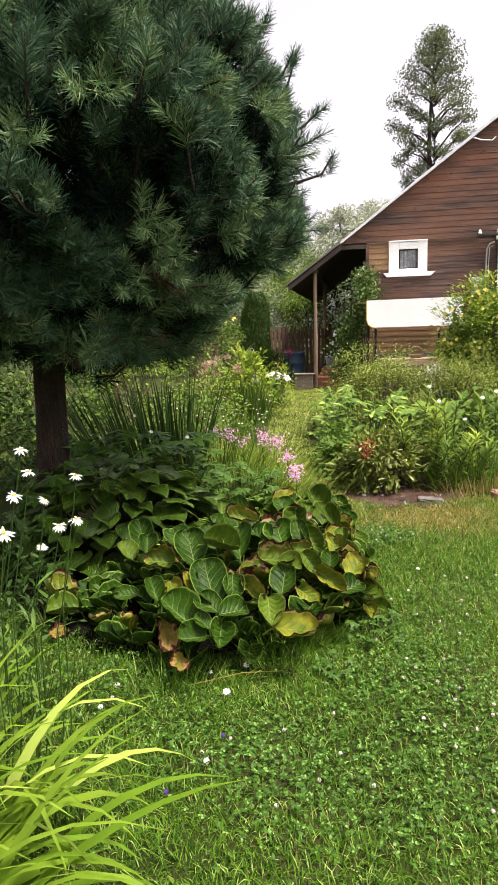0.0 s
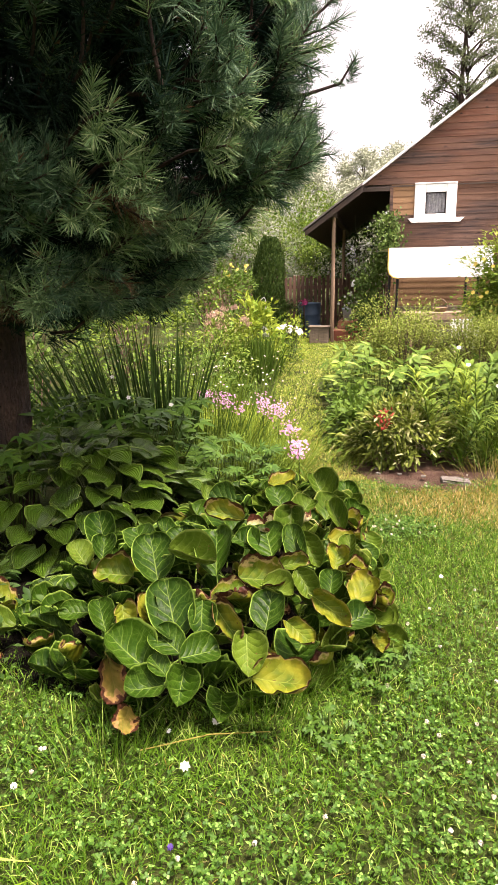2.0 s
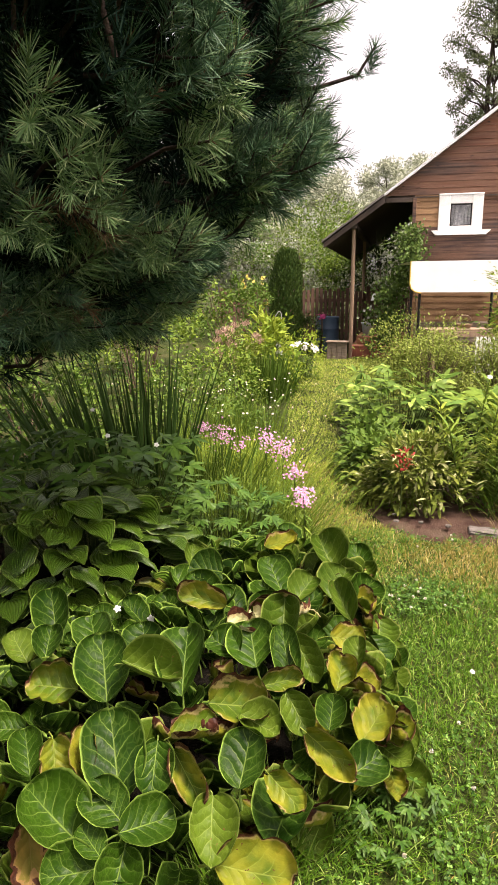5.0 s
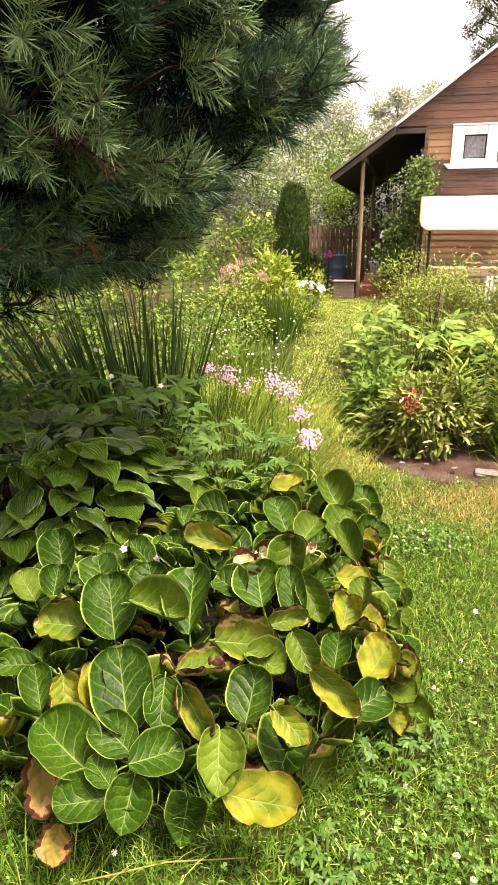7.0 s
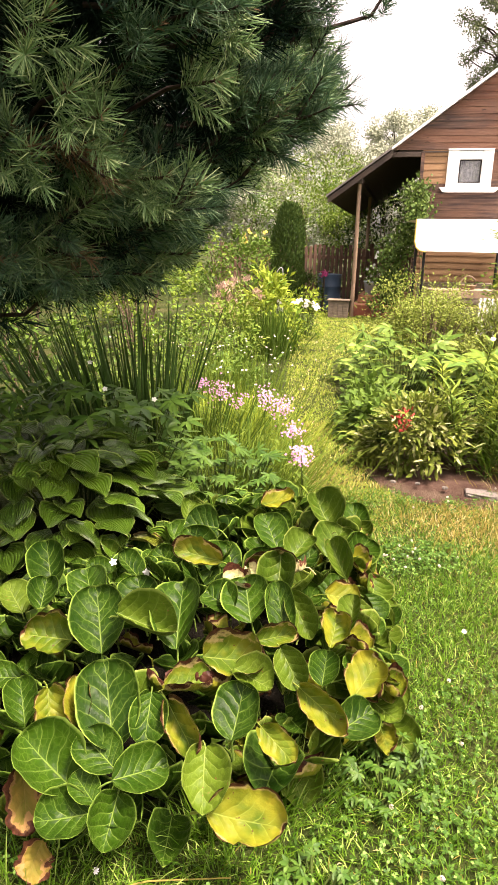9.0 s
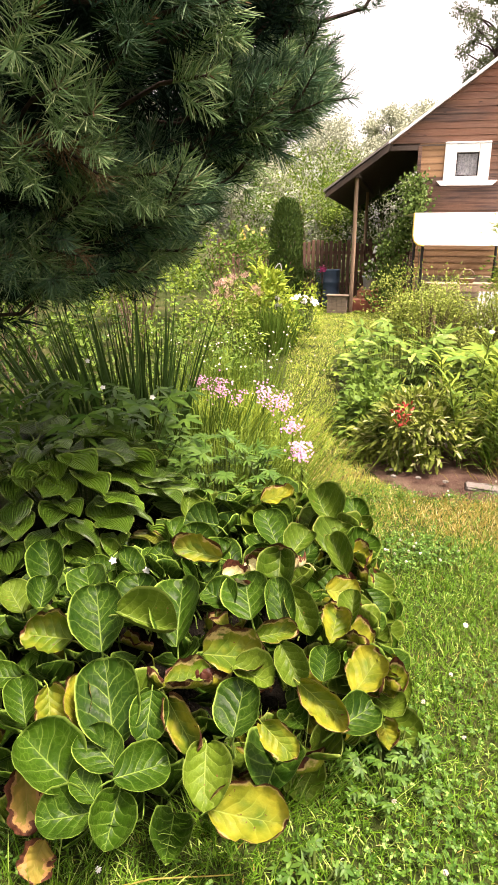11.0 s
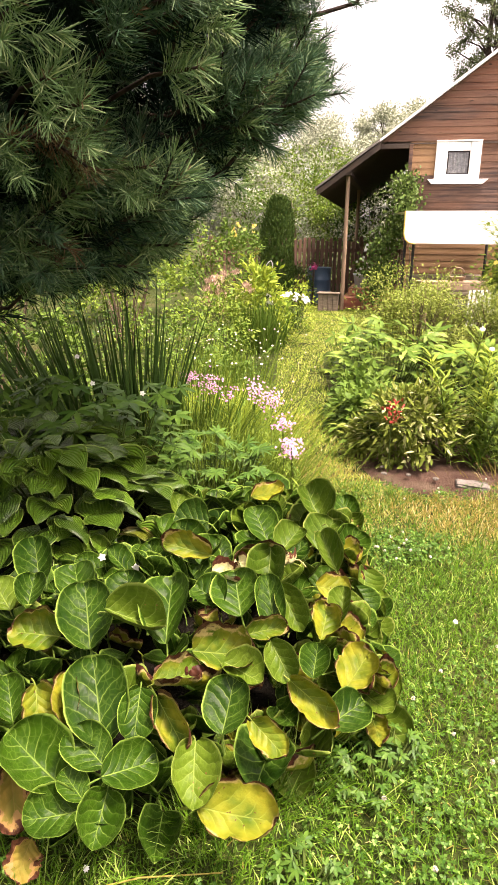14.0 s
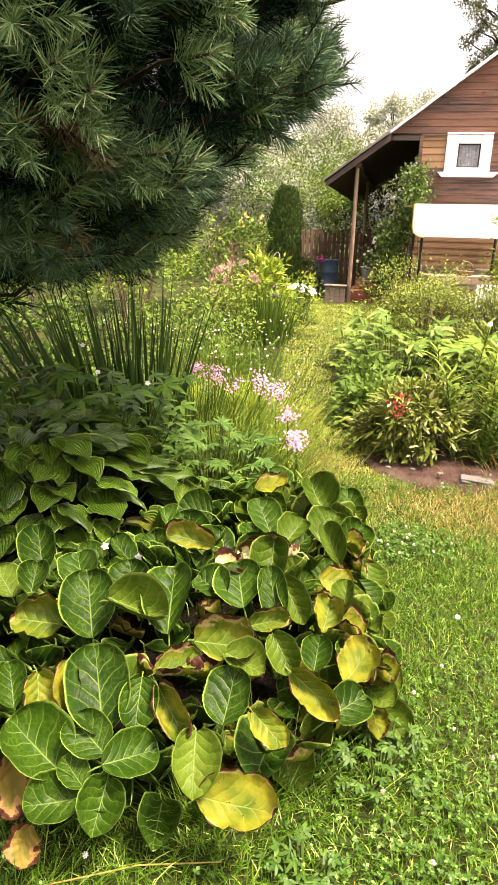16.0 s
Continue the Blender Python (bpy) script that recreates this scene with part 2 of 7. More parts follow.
def leathery(name, a, b2, vein, sick=None, ill=(0.6, 1.1), brown=None, band=0.0, pale=(0.36, 0.27, 0.12), rough=0.33, share=0.05):
    """A thick leaf on its own axes: pale midrib and forked side veins, quilted between them, a pale rim; yellow that creeps in from the rim, a scorched edge, specks."""
    m, nt, b = material(name, rough, 0.08)
    uv = nt.nodes.new("ShaderNodeSeparateXYZ")
    nt.links.new(coords(nt, "UV"), uv.inputs[0])
    across = calc(nt, "SUBTRACT", calc(nt, "MULTIPLY", uv.outputs[0], 2.0), 1.0)
    ax, t = calc(nt, "ABSOLUTE", across), uv.outputs[1]
    r = nt.nodes.new("ShaderNodeObjectInfo").outputs["Random"]
    own = nt.nodes.new("ShaderNodeVectorMath")
    nt.links.new(coords(nt), own.inputs[0])
    shift = nt.nodes.new("ShaderNodeCombineXYZ")
    nt.links.new(calc(nt, "MULTIPLY", r, 40.0), shift.inputs[2])
    nt.links.new(shift.outputs[0], own.inputs[1])
    own = own.outputs[0]
    fine = noisy(nt, own, 9.0, 4.0, 0.3, 0.7)
    slow = noisy(nt, own, 2.2, 3.0, 0.3, 0.7)
    rim = calc(nt, "MINIMUM", calc(nt, "SUBTRACT", 1.0, ax), calc(nt, "MULTIPLY", calc(nt, "SUBTRACT", 1.0, t), 2.4))
    # side veins leave the midrib at a slant, bend towards the tip and fork near the rim
    bow = calc(nt, "MULTIPLY", calc(nt, "POWER", ax, 0.8), 1.75)
    k = calc(nt, "ADD", calc(nt, "SUBTRACT", calc(nt, "MULTIPLY", t, 5.2), bow), calc(nt, "ADD", calc(nt, "MULTIPLY", slow, 0.55), calc(nt, "MULTIPLY", calc(nt, "GREATER_THAN", across, 0.0), 0.45)))
    saw = calc(nt, "MULTIPLY", calc(nt, "ABSOLUTE", calc(nt, "SUBTRACT", calc(nt, "FRACT", k), 0.5)), 2.0)
    thin = calc(nt, "MULTIPLY", calc(nt, "SUBTRACT", 1.0, calc(nt, "MULTIPLY", ax, 0.75)), calc(nt, "MULTIPLY_ADD", fine, 0.5, 0.6))
    side = calc(nt, "MULTIPLY", calc(nt, "POWER", saw, 13.0), thin)
    rib = calc(nt, "SUBTRACT", calc(nt, "SUBTRACT", 1.15, calc(nt, "MULTIPLY", t, 0.75)), calc(nt, "MULTIPLY", ax, 20.0), clamp=True)
    net = nt.nodes.new("ShaderNodeTexVoronoi")
    net.feature = "DISTANCE_TO_EDGE"
    net.inputs["Scale"].default_value = 8.5
    nt.links.new(own, net.inputs["Vector"])
    twiglets = calc(nt, "MULTIPLY", calc(nt, "SUBTRACT", 1.0, calc(nt, "MULTIPLY", net.outputs["Distance"], 11.0), clamp=True), calc(nt, "MULTIPLY", slow, 0.24))
    lines = calc(nt, "MAXIMUM", calc(nt, "MAXIMUM", side, rib, clamp=True), twiglets)
    green = mix(nt, r, a, b2)
    green = mix(nt, calc(nt, "MULTIPLY", fine, 0.45), green, tuple(x * 0.5 for x in b2))
    green = mix(nt, calc(nt, "MULTIPLY", slow, 0.35), green, (a[0] * 1.7, a[1] * 1.45, a[2] * 1.5))
    col = mix(nt, calc(nt, "MULTIPLY", lines, 0.72), green, vein)
    if sick is not None:
        creep = nt.nodes.new("ShaderNodeMapRange")
        creep.inputs[1].default_value, creep.inputs[2].default_value = ill
        spread = calc(nt, "ADD", calc(nt, "ADD", calc(nt, "MULTIPLY", slow, 0.7), calc(nt, "MULTIPLY", fine, 0.22)), calc(nt, "ADD", calc(nt, "MULTIPLY", calc(nt, "SUBTRACT", 1.0, rim), 0.45), calc(nt, "MULTIPLY", r, 0.35)))
        nt.links.new(calc(nt, "SUBTRACT", spread, calc(nt, "MULTIPLY", lines, 0.22)), creep.inputs[0])
        ripe = mix(nt, fine, sick, (sick[0] * 0.62, sick[1] * 0.78, sick[2] * 0.6))
        col = mix(nt, creep.outputs[0], col, ripe)
    else:
        col = mix(nt, calc(nt, "SUBTRACT", 1.0, calc(nt, "MULTIPLY", rim, 15.0), clamp=True), col, (vein[0] * 1.1, vein[1] * 1.1, vein[2] * 1.0))
    if brown is not None:
        reach = calc(nt, "MULTIPLY", calc(nt, "MULTIPLY_ADD", noisy(nt, own, 2.8, 5.0, 0.35, 0.65), 1.5, 0.05), band)
        bleach = calc(nt, "MULTIPLY", calc(nt, "SUBTRACT", calc(nt, "MULTIPLY", reach, 1.7), rim), 14.0, clamp=True)
        col = mix(nt, calc(nt, "MULTIPLY", bleach, 0.7), col, pale)
        burnt = calc(nt, "MULTIPLY", calc(nt, "SUBTRACT", reach, rim), 22.0, clamp=True)
        col = mix(nt, burnt, col, mix(nt, fine, brown, tuple(x * 0.35 for x in brown)))
        col = mix(nt, noisy(nt, own, 11.0, 2.0, 0.71, 0.74), col, brown)
    nt.links.new(col, b.inputs["Base Color"])
    dome = calc(nt, "SUBTRACT", calc(nt, "MULTIPLY", calc(nt, "SUBTRACT", 1.0, calc(nt, "MULTIPLY", saw, saw)), calc(nt, "SUBTRACT", 1.0, calc(nt, "MULTIPLY", ax, 0.5))), calc(nt, "MULTIPLY", rib, 0.8))
    relief(nt, b, calc(nt, "ADD", dome, calc(nt, "MULTIPLY", fine, 0.3)), 0.28, 0.016)
    lucent(m, nt, b, col, share)
    return m


def surface(name, a, b2, scale=8.0, fine=90.0, rough=0.7, bump=0.3, dist=0.004, squash=(1, 1, 1), stain=None, spec=0.3, metal=0.0, by_object=0.0):
    """Wood, stone, paint, soil: two scales of variation, stains and relief."""
    m, nt, b = material(name, rough, spec, metal)
    v = stretch(nt, coords(nt), squash)
    big, small = noisy(nt, v, scale, 5.0), noisy(nt, v, fine, 4.0)
    col = mix(nt, big, a, b2)
    col = mix(nt, calc(nt, "MULTIPLY", small, 0.4), col, tuple(x * 0.5 for x in a))
    if stain is not None:
        col = mix(nt, calc(nt, "MULTIPLY", noisy(nt, v, scale * 0.4, 6.0, 0.5, 0.7), 0.8), col, stain)
    if by_object > 0:
        r = nt.nodes.new("ShaderNodeObjectInfo").outputs["Random"]
        col = mix(nt, calc(nt, "MULTIPLY", r, by_object), col, tuple(x * 0.35 for x in b2))
    nt.links.new(col, b.inputs["Base Color"])
    relief(nt, b, calc(nt, "ADD", big, small), bump, dist)
    return m


M = {}
M["lawn"] = surface("lawn_ground", (0.022, 0.034, 0.006), (0.036, 0.048, 0.010), 3.0, 60.0, 0.95, 0.8, 0.01, stain=(0.06, 0.055, 0.02), spec=0.1)
M["soil"] = surface("garden_soil", (0.10, 0.056, 0.040), (0.16, 0.096, 0.070), 9.0, 120.0, 0.95, 1.0, 0.02, stain=(0.20, 0.15, 0.10), spec=0.1)
# humus set blacker than its own tone, shade under leaves painted in
M["shaded_soil"] = surface("shaded_humus", (0.007, 0.006, 0.004), (0.014, 0.012, 0.008), 9.0, 120.0, 0.95, 0.9, 0.012, spec=0.05)
M["grass"] = foliage("grass_blade", (0.054, 0.168, 0.013), (0.160, 0.325, 0.030), (0.25, 0.35, 0.08), 0.45, 0.28)
M["dry_grass"] = foliage("dry_grass", (0.42, 0.33, 0.11), (0.32, 0.31, 0.08), (0.55, 0.45, 0.22), 0.6, 0.25)
M["clover"] = foliage("clover_leaf", (0.034, 0.110, 0.015), (0.092, 0.205, 0.032), (0.13, 0.24, 0.05), 0.45, 0.14, spec=0.10)
M["clover_head"] = foliage("clover_head", (0.50, 0.47, 0.38), (0.62, 0.60, 0.50), (0.42, 0.34, 0.26), 0.7, 0.15)
M["vine_leaf"] = foliage("vine_leaf", (0.055, 0.120, 0.028), (0.13, 0.215, 0.05), None, 0.45, 0.12)
M["anemone_leaf"] = foliage("anemone_leaf", (0.036, 0.105, 0.017), (0.105, 0.215, 0.038), None, 0.42, 0.1)
M["peony_leaf"] = foliage("peony_leaf", (0.078, 0.170, 0.026), (0.16, 0.27, 0.046), (0.23, 0.33, 0.065), 0.45, 0.15)
M["white_petal"] = foliage("white_petal", (0.66, 0.66, 0.62), (0.74, 0.73, 0.68), None, 0.6, 0.2)
M["pink_petal"] = foliage("pink_petal", (0.36, 0.14, 0.25), (0.50, 0.28, 0.40), (0.56, 0.42, 0.49), 0.6, 0.2)
M["cream_petal"] = foliage("cream_petal", (0.46, 0.44, 0.32), (0.56, 0.53, 0.42), (0.52, 0.36, 0.40), 0.6, 0.2)
M["path_grass"] = foliage("path_grass", (0.34, 0.50, 0.075), (0.50, 0.62, 0.12), (0.62, 0.58, 0.22), 0.5, 0.3)
M["red_petal"] = foliage("red_petal", (0.25, 0.03, 0.025), (0.34, 0.06, 0.04), None, 0.6, 0.15)
M["magenta_petal"] = foliage("magenta_petal", (0.50, 0.05, 0.20), (0.62, 0.12, 0.30), None, 0.55, 0.2)
M["yellow_petal"] = foliage("yellow_petal", (0.75, 0.62, 0.12), (0.82, 0.76, 0.30), None, 0.55, 0.25)
M["violet_petal"] = foliage("violet_petal", (0.05, 0.03, 0.13), (0.08, 0.045, 0.18), None, 0.55, 0.2)
M["disc"] = surface("flower_disc", (0.70, 0.42, 0.04), (0.55, 0.30, 0.03), 60.0, 300.0, 0.8, 0.4, 0.002)
M["needle"] = foliage("pine_needle", (0.044, 0.118, 0.076), (0.100, 0.195, 0.118), (0.15, 0.23, 0.12), 0.42, 0.05, 12.0, spec=0.08)
# old needles are duller; blackened further so crown gaps look shaded
M["old_needle"] = foliage("shaded_old_pine_needle", (0.006, 0.015, 0.011), (0.015, 0.030, 0.019), None, 0.6, 0.0, 12.0, spec=0.0)
M["dead_needle"] = foliage("dead_pine_needle", (0.11, 0.068, 0.042), (0.19, 0.125, 0.08), None, 0.7, 0.03)
M["young_needle"] = foliage("young_pine_needle", (0.13, 0.27, 0.13), (0.23, 0.38, 0.18), (0.31, 0.39, 0.19), 0.4, 0.08, 12.0, spec=0.08)
M["bark"] = surface("pine_bark", (0.030, 0.020, 0.015), (0.075, 0.044, 0.028), 14.0, 90.0, 0.9, 1.0, 0.02, (1, 1, 0.35), stain=(0.03, 0.024, 0.022))
M["dark_bark"] = surface("limb_bark", (0.024, 0.018, 0.015), (0.050, 0.034, 0.026), 14.0, 90.0, 0.95, 0.6, 0.008, spec=0.1)
M["twig"] = surface("twig_bark", (0.12, 0.085, 0.055), (0.17, 0.12, 0.08), 20.0, 120.0, 0.9, 0.5, 0.004)
M["stem"] = foliage("green_stem", (0.055, 0.10, 0.025), (0.10, 0.15, 0.04), None, 0.6, 0.0)
M["leaf_G"] = leathery("bergenia_green", (0.018, 0.050, 0.0025), (0.0055, 0.022, 0.0018), (0.17, 0.26, 0.05), rough=0.42)
# pale green leaf, brightened further to paint light on the right flank
M["leaf_L"] = leathery("bergenia_pale", (0.052, 0.092, 0.007), (0.022, 0.054, 0.004), (0.19, 0.25, 0.06), brown=(0.12, 0.07, 0.025), band=0.015, rough=0.42)
M["leaf_Y"] = leathery("bergenia_yellowing", (0.060, 0.095, 0.006), (0.036, 0.070, 0.005), (0.20, 0.24, 0.045), sick=(0.26, 0.22, 0.020), ill=(0.55, 1.45), brown=(0.065, 0.023, 0.012), band=0.11, rough=0.45)
M["leaf_B"] = leathery("bergenia_browned", (0.045, 0.082, 0.005), (0.026, 0.058, 0.004), (0.18, 0.23, 0.045), sick=(0.25, 0.21, 0.022), ill=(0.70, 1.5), brown=(0.06, 0.021, 0.012), band=0.16, rough=0.45)
M["leaf_O"] = leathery("bergenia_withered", (0.10, 0.09, 0.012), (0.08, 0.085, 0.012), (0.16, 0.11, 0.03), sick=(0.22, 0.135, 0.03), ill=(0.55, 1.3), brown=(0.075, 0.028, 0.014), band=0.34, pale=(0.22, 0.12, 0.05), rough=0.6)
M["leaf_W"] = leathery("bergenia_bleached", (0.22, 0.24, 0.08), (0.16, 0.19, 0.06), (0.30, 0.26, 0.12), sick=(0.52, 0.46, 0.28), ill=(0.4, 1.0), brown=(0.10, 0.035, 0.02), band=0.2, rough=0.6)
M["hosta"] = ribbed("hosta_leaf", (0.075, 0.158, 0.011), (0.007, 0.026, 0.0025), (0.11, 0.185, 0.026), rim_pale=(0.20, 0.27, 0.055))
M["hosta_y"] = ribbed("hosta_leaf_yellowing", (0.12, 0.135, 0.012), (0.05, 0.085, 0.008), (0.15, 0.17, 0.035), edge=(0.10, 0.075, 0.025), share=0.1)
M["iris"] = foliage("iris_blade", (0.030, 0.085, 0.022), (0.080, 0.165, 0.040), None, 0.40, 0.10)
M["daylily"] = foliage("daylily_blade", (0.15, 0.31, 0.022), (0.26, 0.43, 0.042), (0.34, 0.44, 0.08), 0.42, 0.4, 12.0, single=True)
M["dark_green"] = foliage("dark_green_leaf", (0.035, 0.09, 0.022), (0.07, 0.14, 0.035), None, 0.5, 0.2)
M["mid_green"] = foliage("mid_green_leaf", (0.075, 0.165, 0.026), (0.155, 0.265, 0.047), None, 0.5, 0.2)
M["light_green"] = foliage("light_green_leaf", (0.150, 0.27, 0.038), (0.25, 0.37, 0.060), (0.085, 0.165, 0.026), 0.5, 0.22)
M["lime_green"] = foliage("lime_green_leaf", (0.27, 0.41, 0.050), (0.39, 0.51, 0.080), (0.17, 0.28, 0.040), 0.5, 0.3)
M["grey_green"] = foliage("spirea_leaf", (0.23, 0.34, 0.075), (0.38, 0.48, 0.11), (0.18, 0.21, 0.06), 0.55, 0.22)
M["bronze_green"] = foliage("bronze_green_leaf", (0.13, 0.20, 0.035), (0.25, 0.31, 0.065), (0.36, 0.37, 0.16), 0.5, 0.2)
# distance haze is painted into the leaf colour as a pale grey-green
M["hazed_green"] = foliage("hazed_leaf", (0.34, 0.37, 0.27), (0.44, 0.47, 0.35), None, 0.9, 0.1, spec=0.0)
# the birch's own grey-green, lightened somewhat to carry haze
M["airy"] = foliage("hazed_birch_leaf", (0.17, 0.23, 0.15), (0.27, 0.33, 0.21), None, 0.7, 0.2, spec=0.0)
M["thuja"] = foliage("thuja_spray", (0.042, 0.098, 0.025), (0.105, 0.18, 0.045), None, 0.6, 0.1)
def old_boards(name):
    """Sun-bleached and sooty brown boards: long grain, red and grey stretches that run across the wall, knots."""
    m, nt, b = material(name, 0.8, 0.2)
    here = nt.nodes.new("ShaderNodeNewGeometry").outputs["Position"]
    v = coords(nt)
    wide = noisy(nt, stretch(nt, here, (0.6, 0.6, 2.2)), 1.1, 5.0, 0.42, 0.60)
    streak = noisy(nt, stretch(nt, here, (0.7, 0.7, 14.0)), 2.6, 5.0, 0.35, 0.65)
    grain = noisy(nt, stretch(nt, here, (2.0, 2.0, 60.0)), 5.0, 4.0, 0.3, 0.7)
    knot = noisy(nt, stretch(nt, here, (3.0, 3.0, 9.0)), 1.6, 2.0, 0.68, 0.76)
    r = nt.nodes.new("ShaderNodeObjectInfo").outputs["Random"]
    tall = nt.nodes.new("ShaderNodeSeparateXYZ")
    nt.links.new(here, tall.inputs[0])
    kept = calc(nt, "MULTIPLY", calc(nt, "SUBTRACT", tall.outputs[2], 3.0), 0.45, clamp=True)
    red = mix(nt, kept, (0.150, 0.074, 0.044), (0.235, 0.078, 0.042))
    col = mix(nt, wide, red, (0.040, 0.030, 0.029))
    col = mix(nt, calc(nt, "MULTIPLY", streak, 0.6), col, (0.27, 0.155, 0.105))
    col = mix(nt, calc(nt, "MULTIPLY", grain, 0.5), col, (0.035, 0.024, 0.022))
    col = mix(nt, calc(nt, "MULTIPLY", r, 0.25), col, (0.045, 0.032, 0.030))
    col = mix(nt, calc(nt, "MULTIPLY", knot, 0.85), col, (0.02, 0.014, 0.012))
    nt.links.new(col, b.inputs["Base Color"])
    relief(nt, b, calc(nt, "ADD", grain, streak), 0.4, 0.004)
    return m


M["board"] = old_boards("weathered_board")
M["board_low"] = surface("golden_board", (0.34, 0.20, 0.10), (0.24, 0.13, 0.065), 2.5, 60.0, 0.7, 0.5, 0.004, (0.35, 1, 9), by_object=0.3)
M["white_paint"] = surface("white_paint", (0.80, 0.80, 0.78), (0.72, 0.72, 0.69), 5.0, 80.0, 0.5, 0.15, 0.002)
M["white_block"] = surface("white_block", (0.76, 0.75, 0.72), (0.62, 0.61, 0.58), 6.0, 90.0, 0.85, 0.5, 0.004, by_object=0.12)
M["mortar"] = surface("mortar", (0.15, 0.13, 0.115), (0.10, 0.09, 0.08), 12.0, 120.0, 0.95, 0.6, 0.004)
M["roof_metal"] = surface("pale_roof_sheet", (0.80, 0.81, 0.82), (0.70, 0.72, 0.74), 3.0, 50.0, 0.5, 0.1, 0.002)
M["dark_wood"] = surface("dark_soffit_wood", (0.055, 0.042, 0.034), (0.085, 0.06, 0.045), 4.0, 70.0, 0.8, 0.4, 0.004, (1, 6, 1))
M["old_sheet"] = surface("old_roof_sheet", (0.20, 0.185, 0.165), (0.13, 0.115, 0.10), 5.0, 70.0, 0.7, 0.3, 0.003, stain=(0.08, 0.07, 0.06))
M["post_wood"] = surface("post_wood", (0.32, 0.22, 0.14), (0.22, 0.15, 0.10), 5.0, 80.0, 0.75, 0.4, 0.003, (6, 6, 0.6), stain=(0.14, 0.09, 0.06))
M["fence_wood"] = surface("fence_wood", (0.17, 0.095, 0.062), (0.10, 0.058, 0.042), 5.0, 70.0, 0.85, 0.4, 0.003, (5, 5, 0.6), by_object=0.5)
M["step_paint"] = surface("red_brown_paint", (0.30, 0.085, 0.05), (0.22, 0.07, 0.045), 6.0, 80.0, 0.6, 0.3, 0.003, stain=(0.36, 0.18, 0.10))
M["crate_wood"] = surface("grey_wood", (0.20, 0.155, 0.11), (0.12, 0.095, 0.07), 6.0, 80.0, 0.85, 0.4, 0.003, (1, 1, 4))
M["blue_drum"] = surface("blue_drum_paint", (0.045, 0.085, 0.13), (0.06, 0.10, 0.15), 5.0, 60.0, 0.45, 0.2, 0.003, stain=(0.09, 0.07, 0.06))
M["blue_pot"] = surface("pale_blue_pot", (0.50, 0.58, 0.66), (0.56, 0.63, 0.70), 8.0, 80.0, 0.45, 0.1, 0.002)
M["canopy"] = surface("white_fabric", (0.82, 0.82, 0.80), (0.76, 0.76, 0.74), 3.0, 200.0, 0.85, 0.3, 0.003)
M["canopy_trim"] = surface("yellow_piping", (0.62, 0.45, 0.10), (0.52, 0.36, 0.08), 8.0, 100.0, 0.7, 0.2, 0.002)
M["black_metal"] = surface("dark_metal", (0.025, 0.024, 0.024), (0.04, 0.036, 0.034), 10.0, 120.0, 0.5, 0.2, 0.001, metal=0.4)
M["grey_box"] = surface("grey_green_box", (0.30, 0.36, 0.34), (0.24, 0.30, 0.29), 8.0, 90.0, 0.5, 0.1, 0.002)
M["porcelain"] = surface("porcelain", (0.80, 0.79, 0.76), (0.74, 0.73, 0.70), 9.0, 90.0, 0.25, 0.05, 0.001)
M["cable"] = surface("grey_cable", (0.34, 0.33, 0.31), (0.28, 0.27, 0.26), 20.0, 120.0, 0.6, 0.1, 0.001)
M["stone"] = surface("grey_stone", (0.20, 0.175, 0.15), (0.14, 0.125, 0.11), 12.0, 120.0, 0.9, 0.8, 0.01, stain=(0.10, 0.095, 0.07))
M["old_brick"] = surface("old_brick", (0.36, 0.22, 0.16), (0.28, 0.18, 0.13), 12.0, 120.0, 0.9, 0.8, 0.008, stain=(0.17, 0.15, 0.12))
M["lace"] = surface("lace_curtain", (0.60, 0.61, 0.62), (0.34, 0.36, 0.38), 22.0, 60.0, 0.9, 0.4, 0.004)
M["room"] = surface("dim_room", (0.12, 0.11, 0.10), (0.09, 0.08, 0.075), 3.0, 40.0, 0.9, 0.1, 0.002)
glass, gnt, gb = material("window_glass", 0.04, 0.5)
gb.inputs["Transmission Weight"].default_value = 1.0
gb.inputs["IOR"].default_value = 1.45
M["glass"] = glass

# ---- ground ----
def bump(x, y):
    return 0.018 * noise.noise(Vector((x * 1.3, y * 1.3, 0))) + 0.01 * noise.noise(Vector((x * 5, y * 5, 2)))


gx = np.concatenate([[-1500, -400, -120, -40, -15, -8], np.arange(-4, 7.01, 0.25), [9, 14, 30, 90, 400, 1500]])
gy = np.concatenate([[-1500, -400, -100, -30, -8], np.arange(-2, 16.01, 0.25), [18, 22, 30, 60, 150, 500, 1500]])
GV = [(x, y, bump(x, y) if abs(x) < 8 and -3 < y < 17 else 0.0) for y in gy for x in gx]
nx = len(gx)
GF = [[j * nx + i, j * nx + i + 1, (j + 1) * nx + i + 1, (j + 1) * nx + i] for j in range(len(gy) - 1) for i in range(nx - 1)]
ground = part("ground", poly_mesh("ground", GV, [GF]), M["lawn"])
tagged(ground, "uneven green garden lawn ground", "ground", kind="structure")


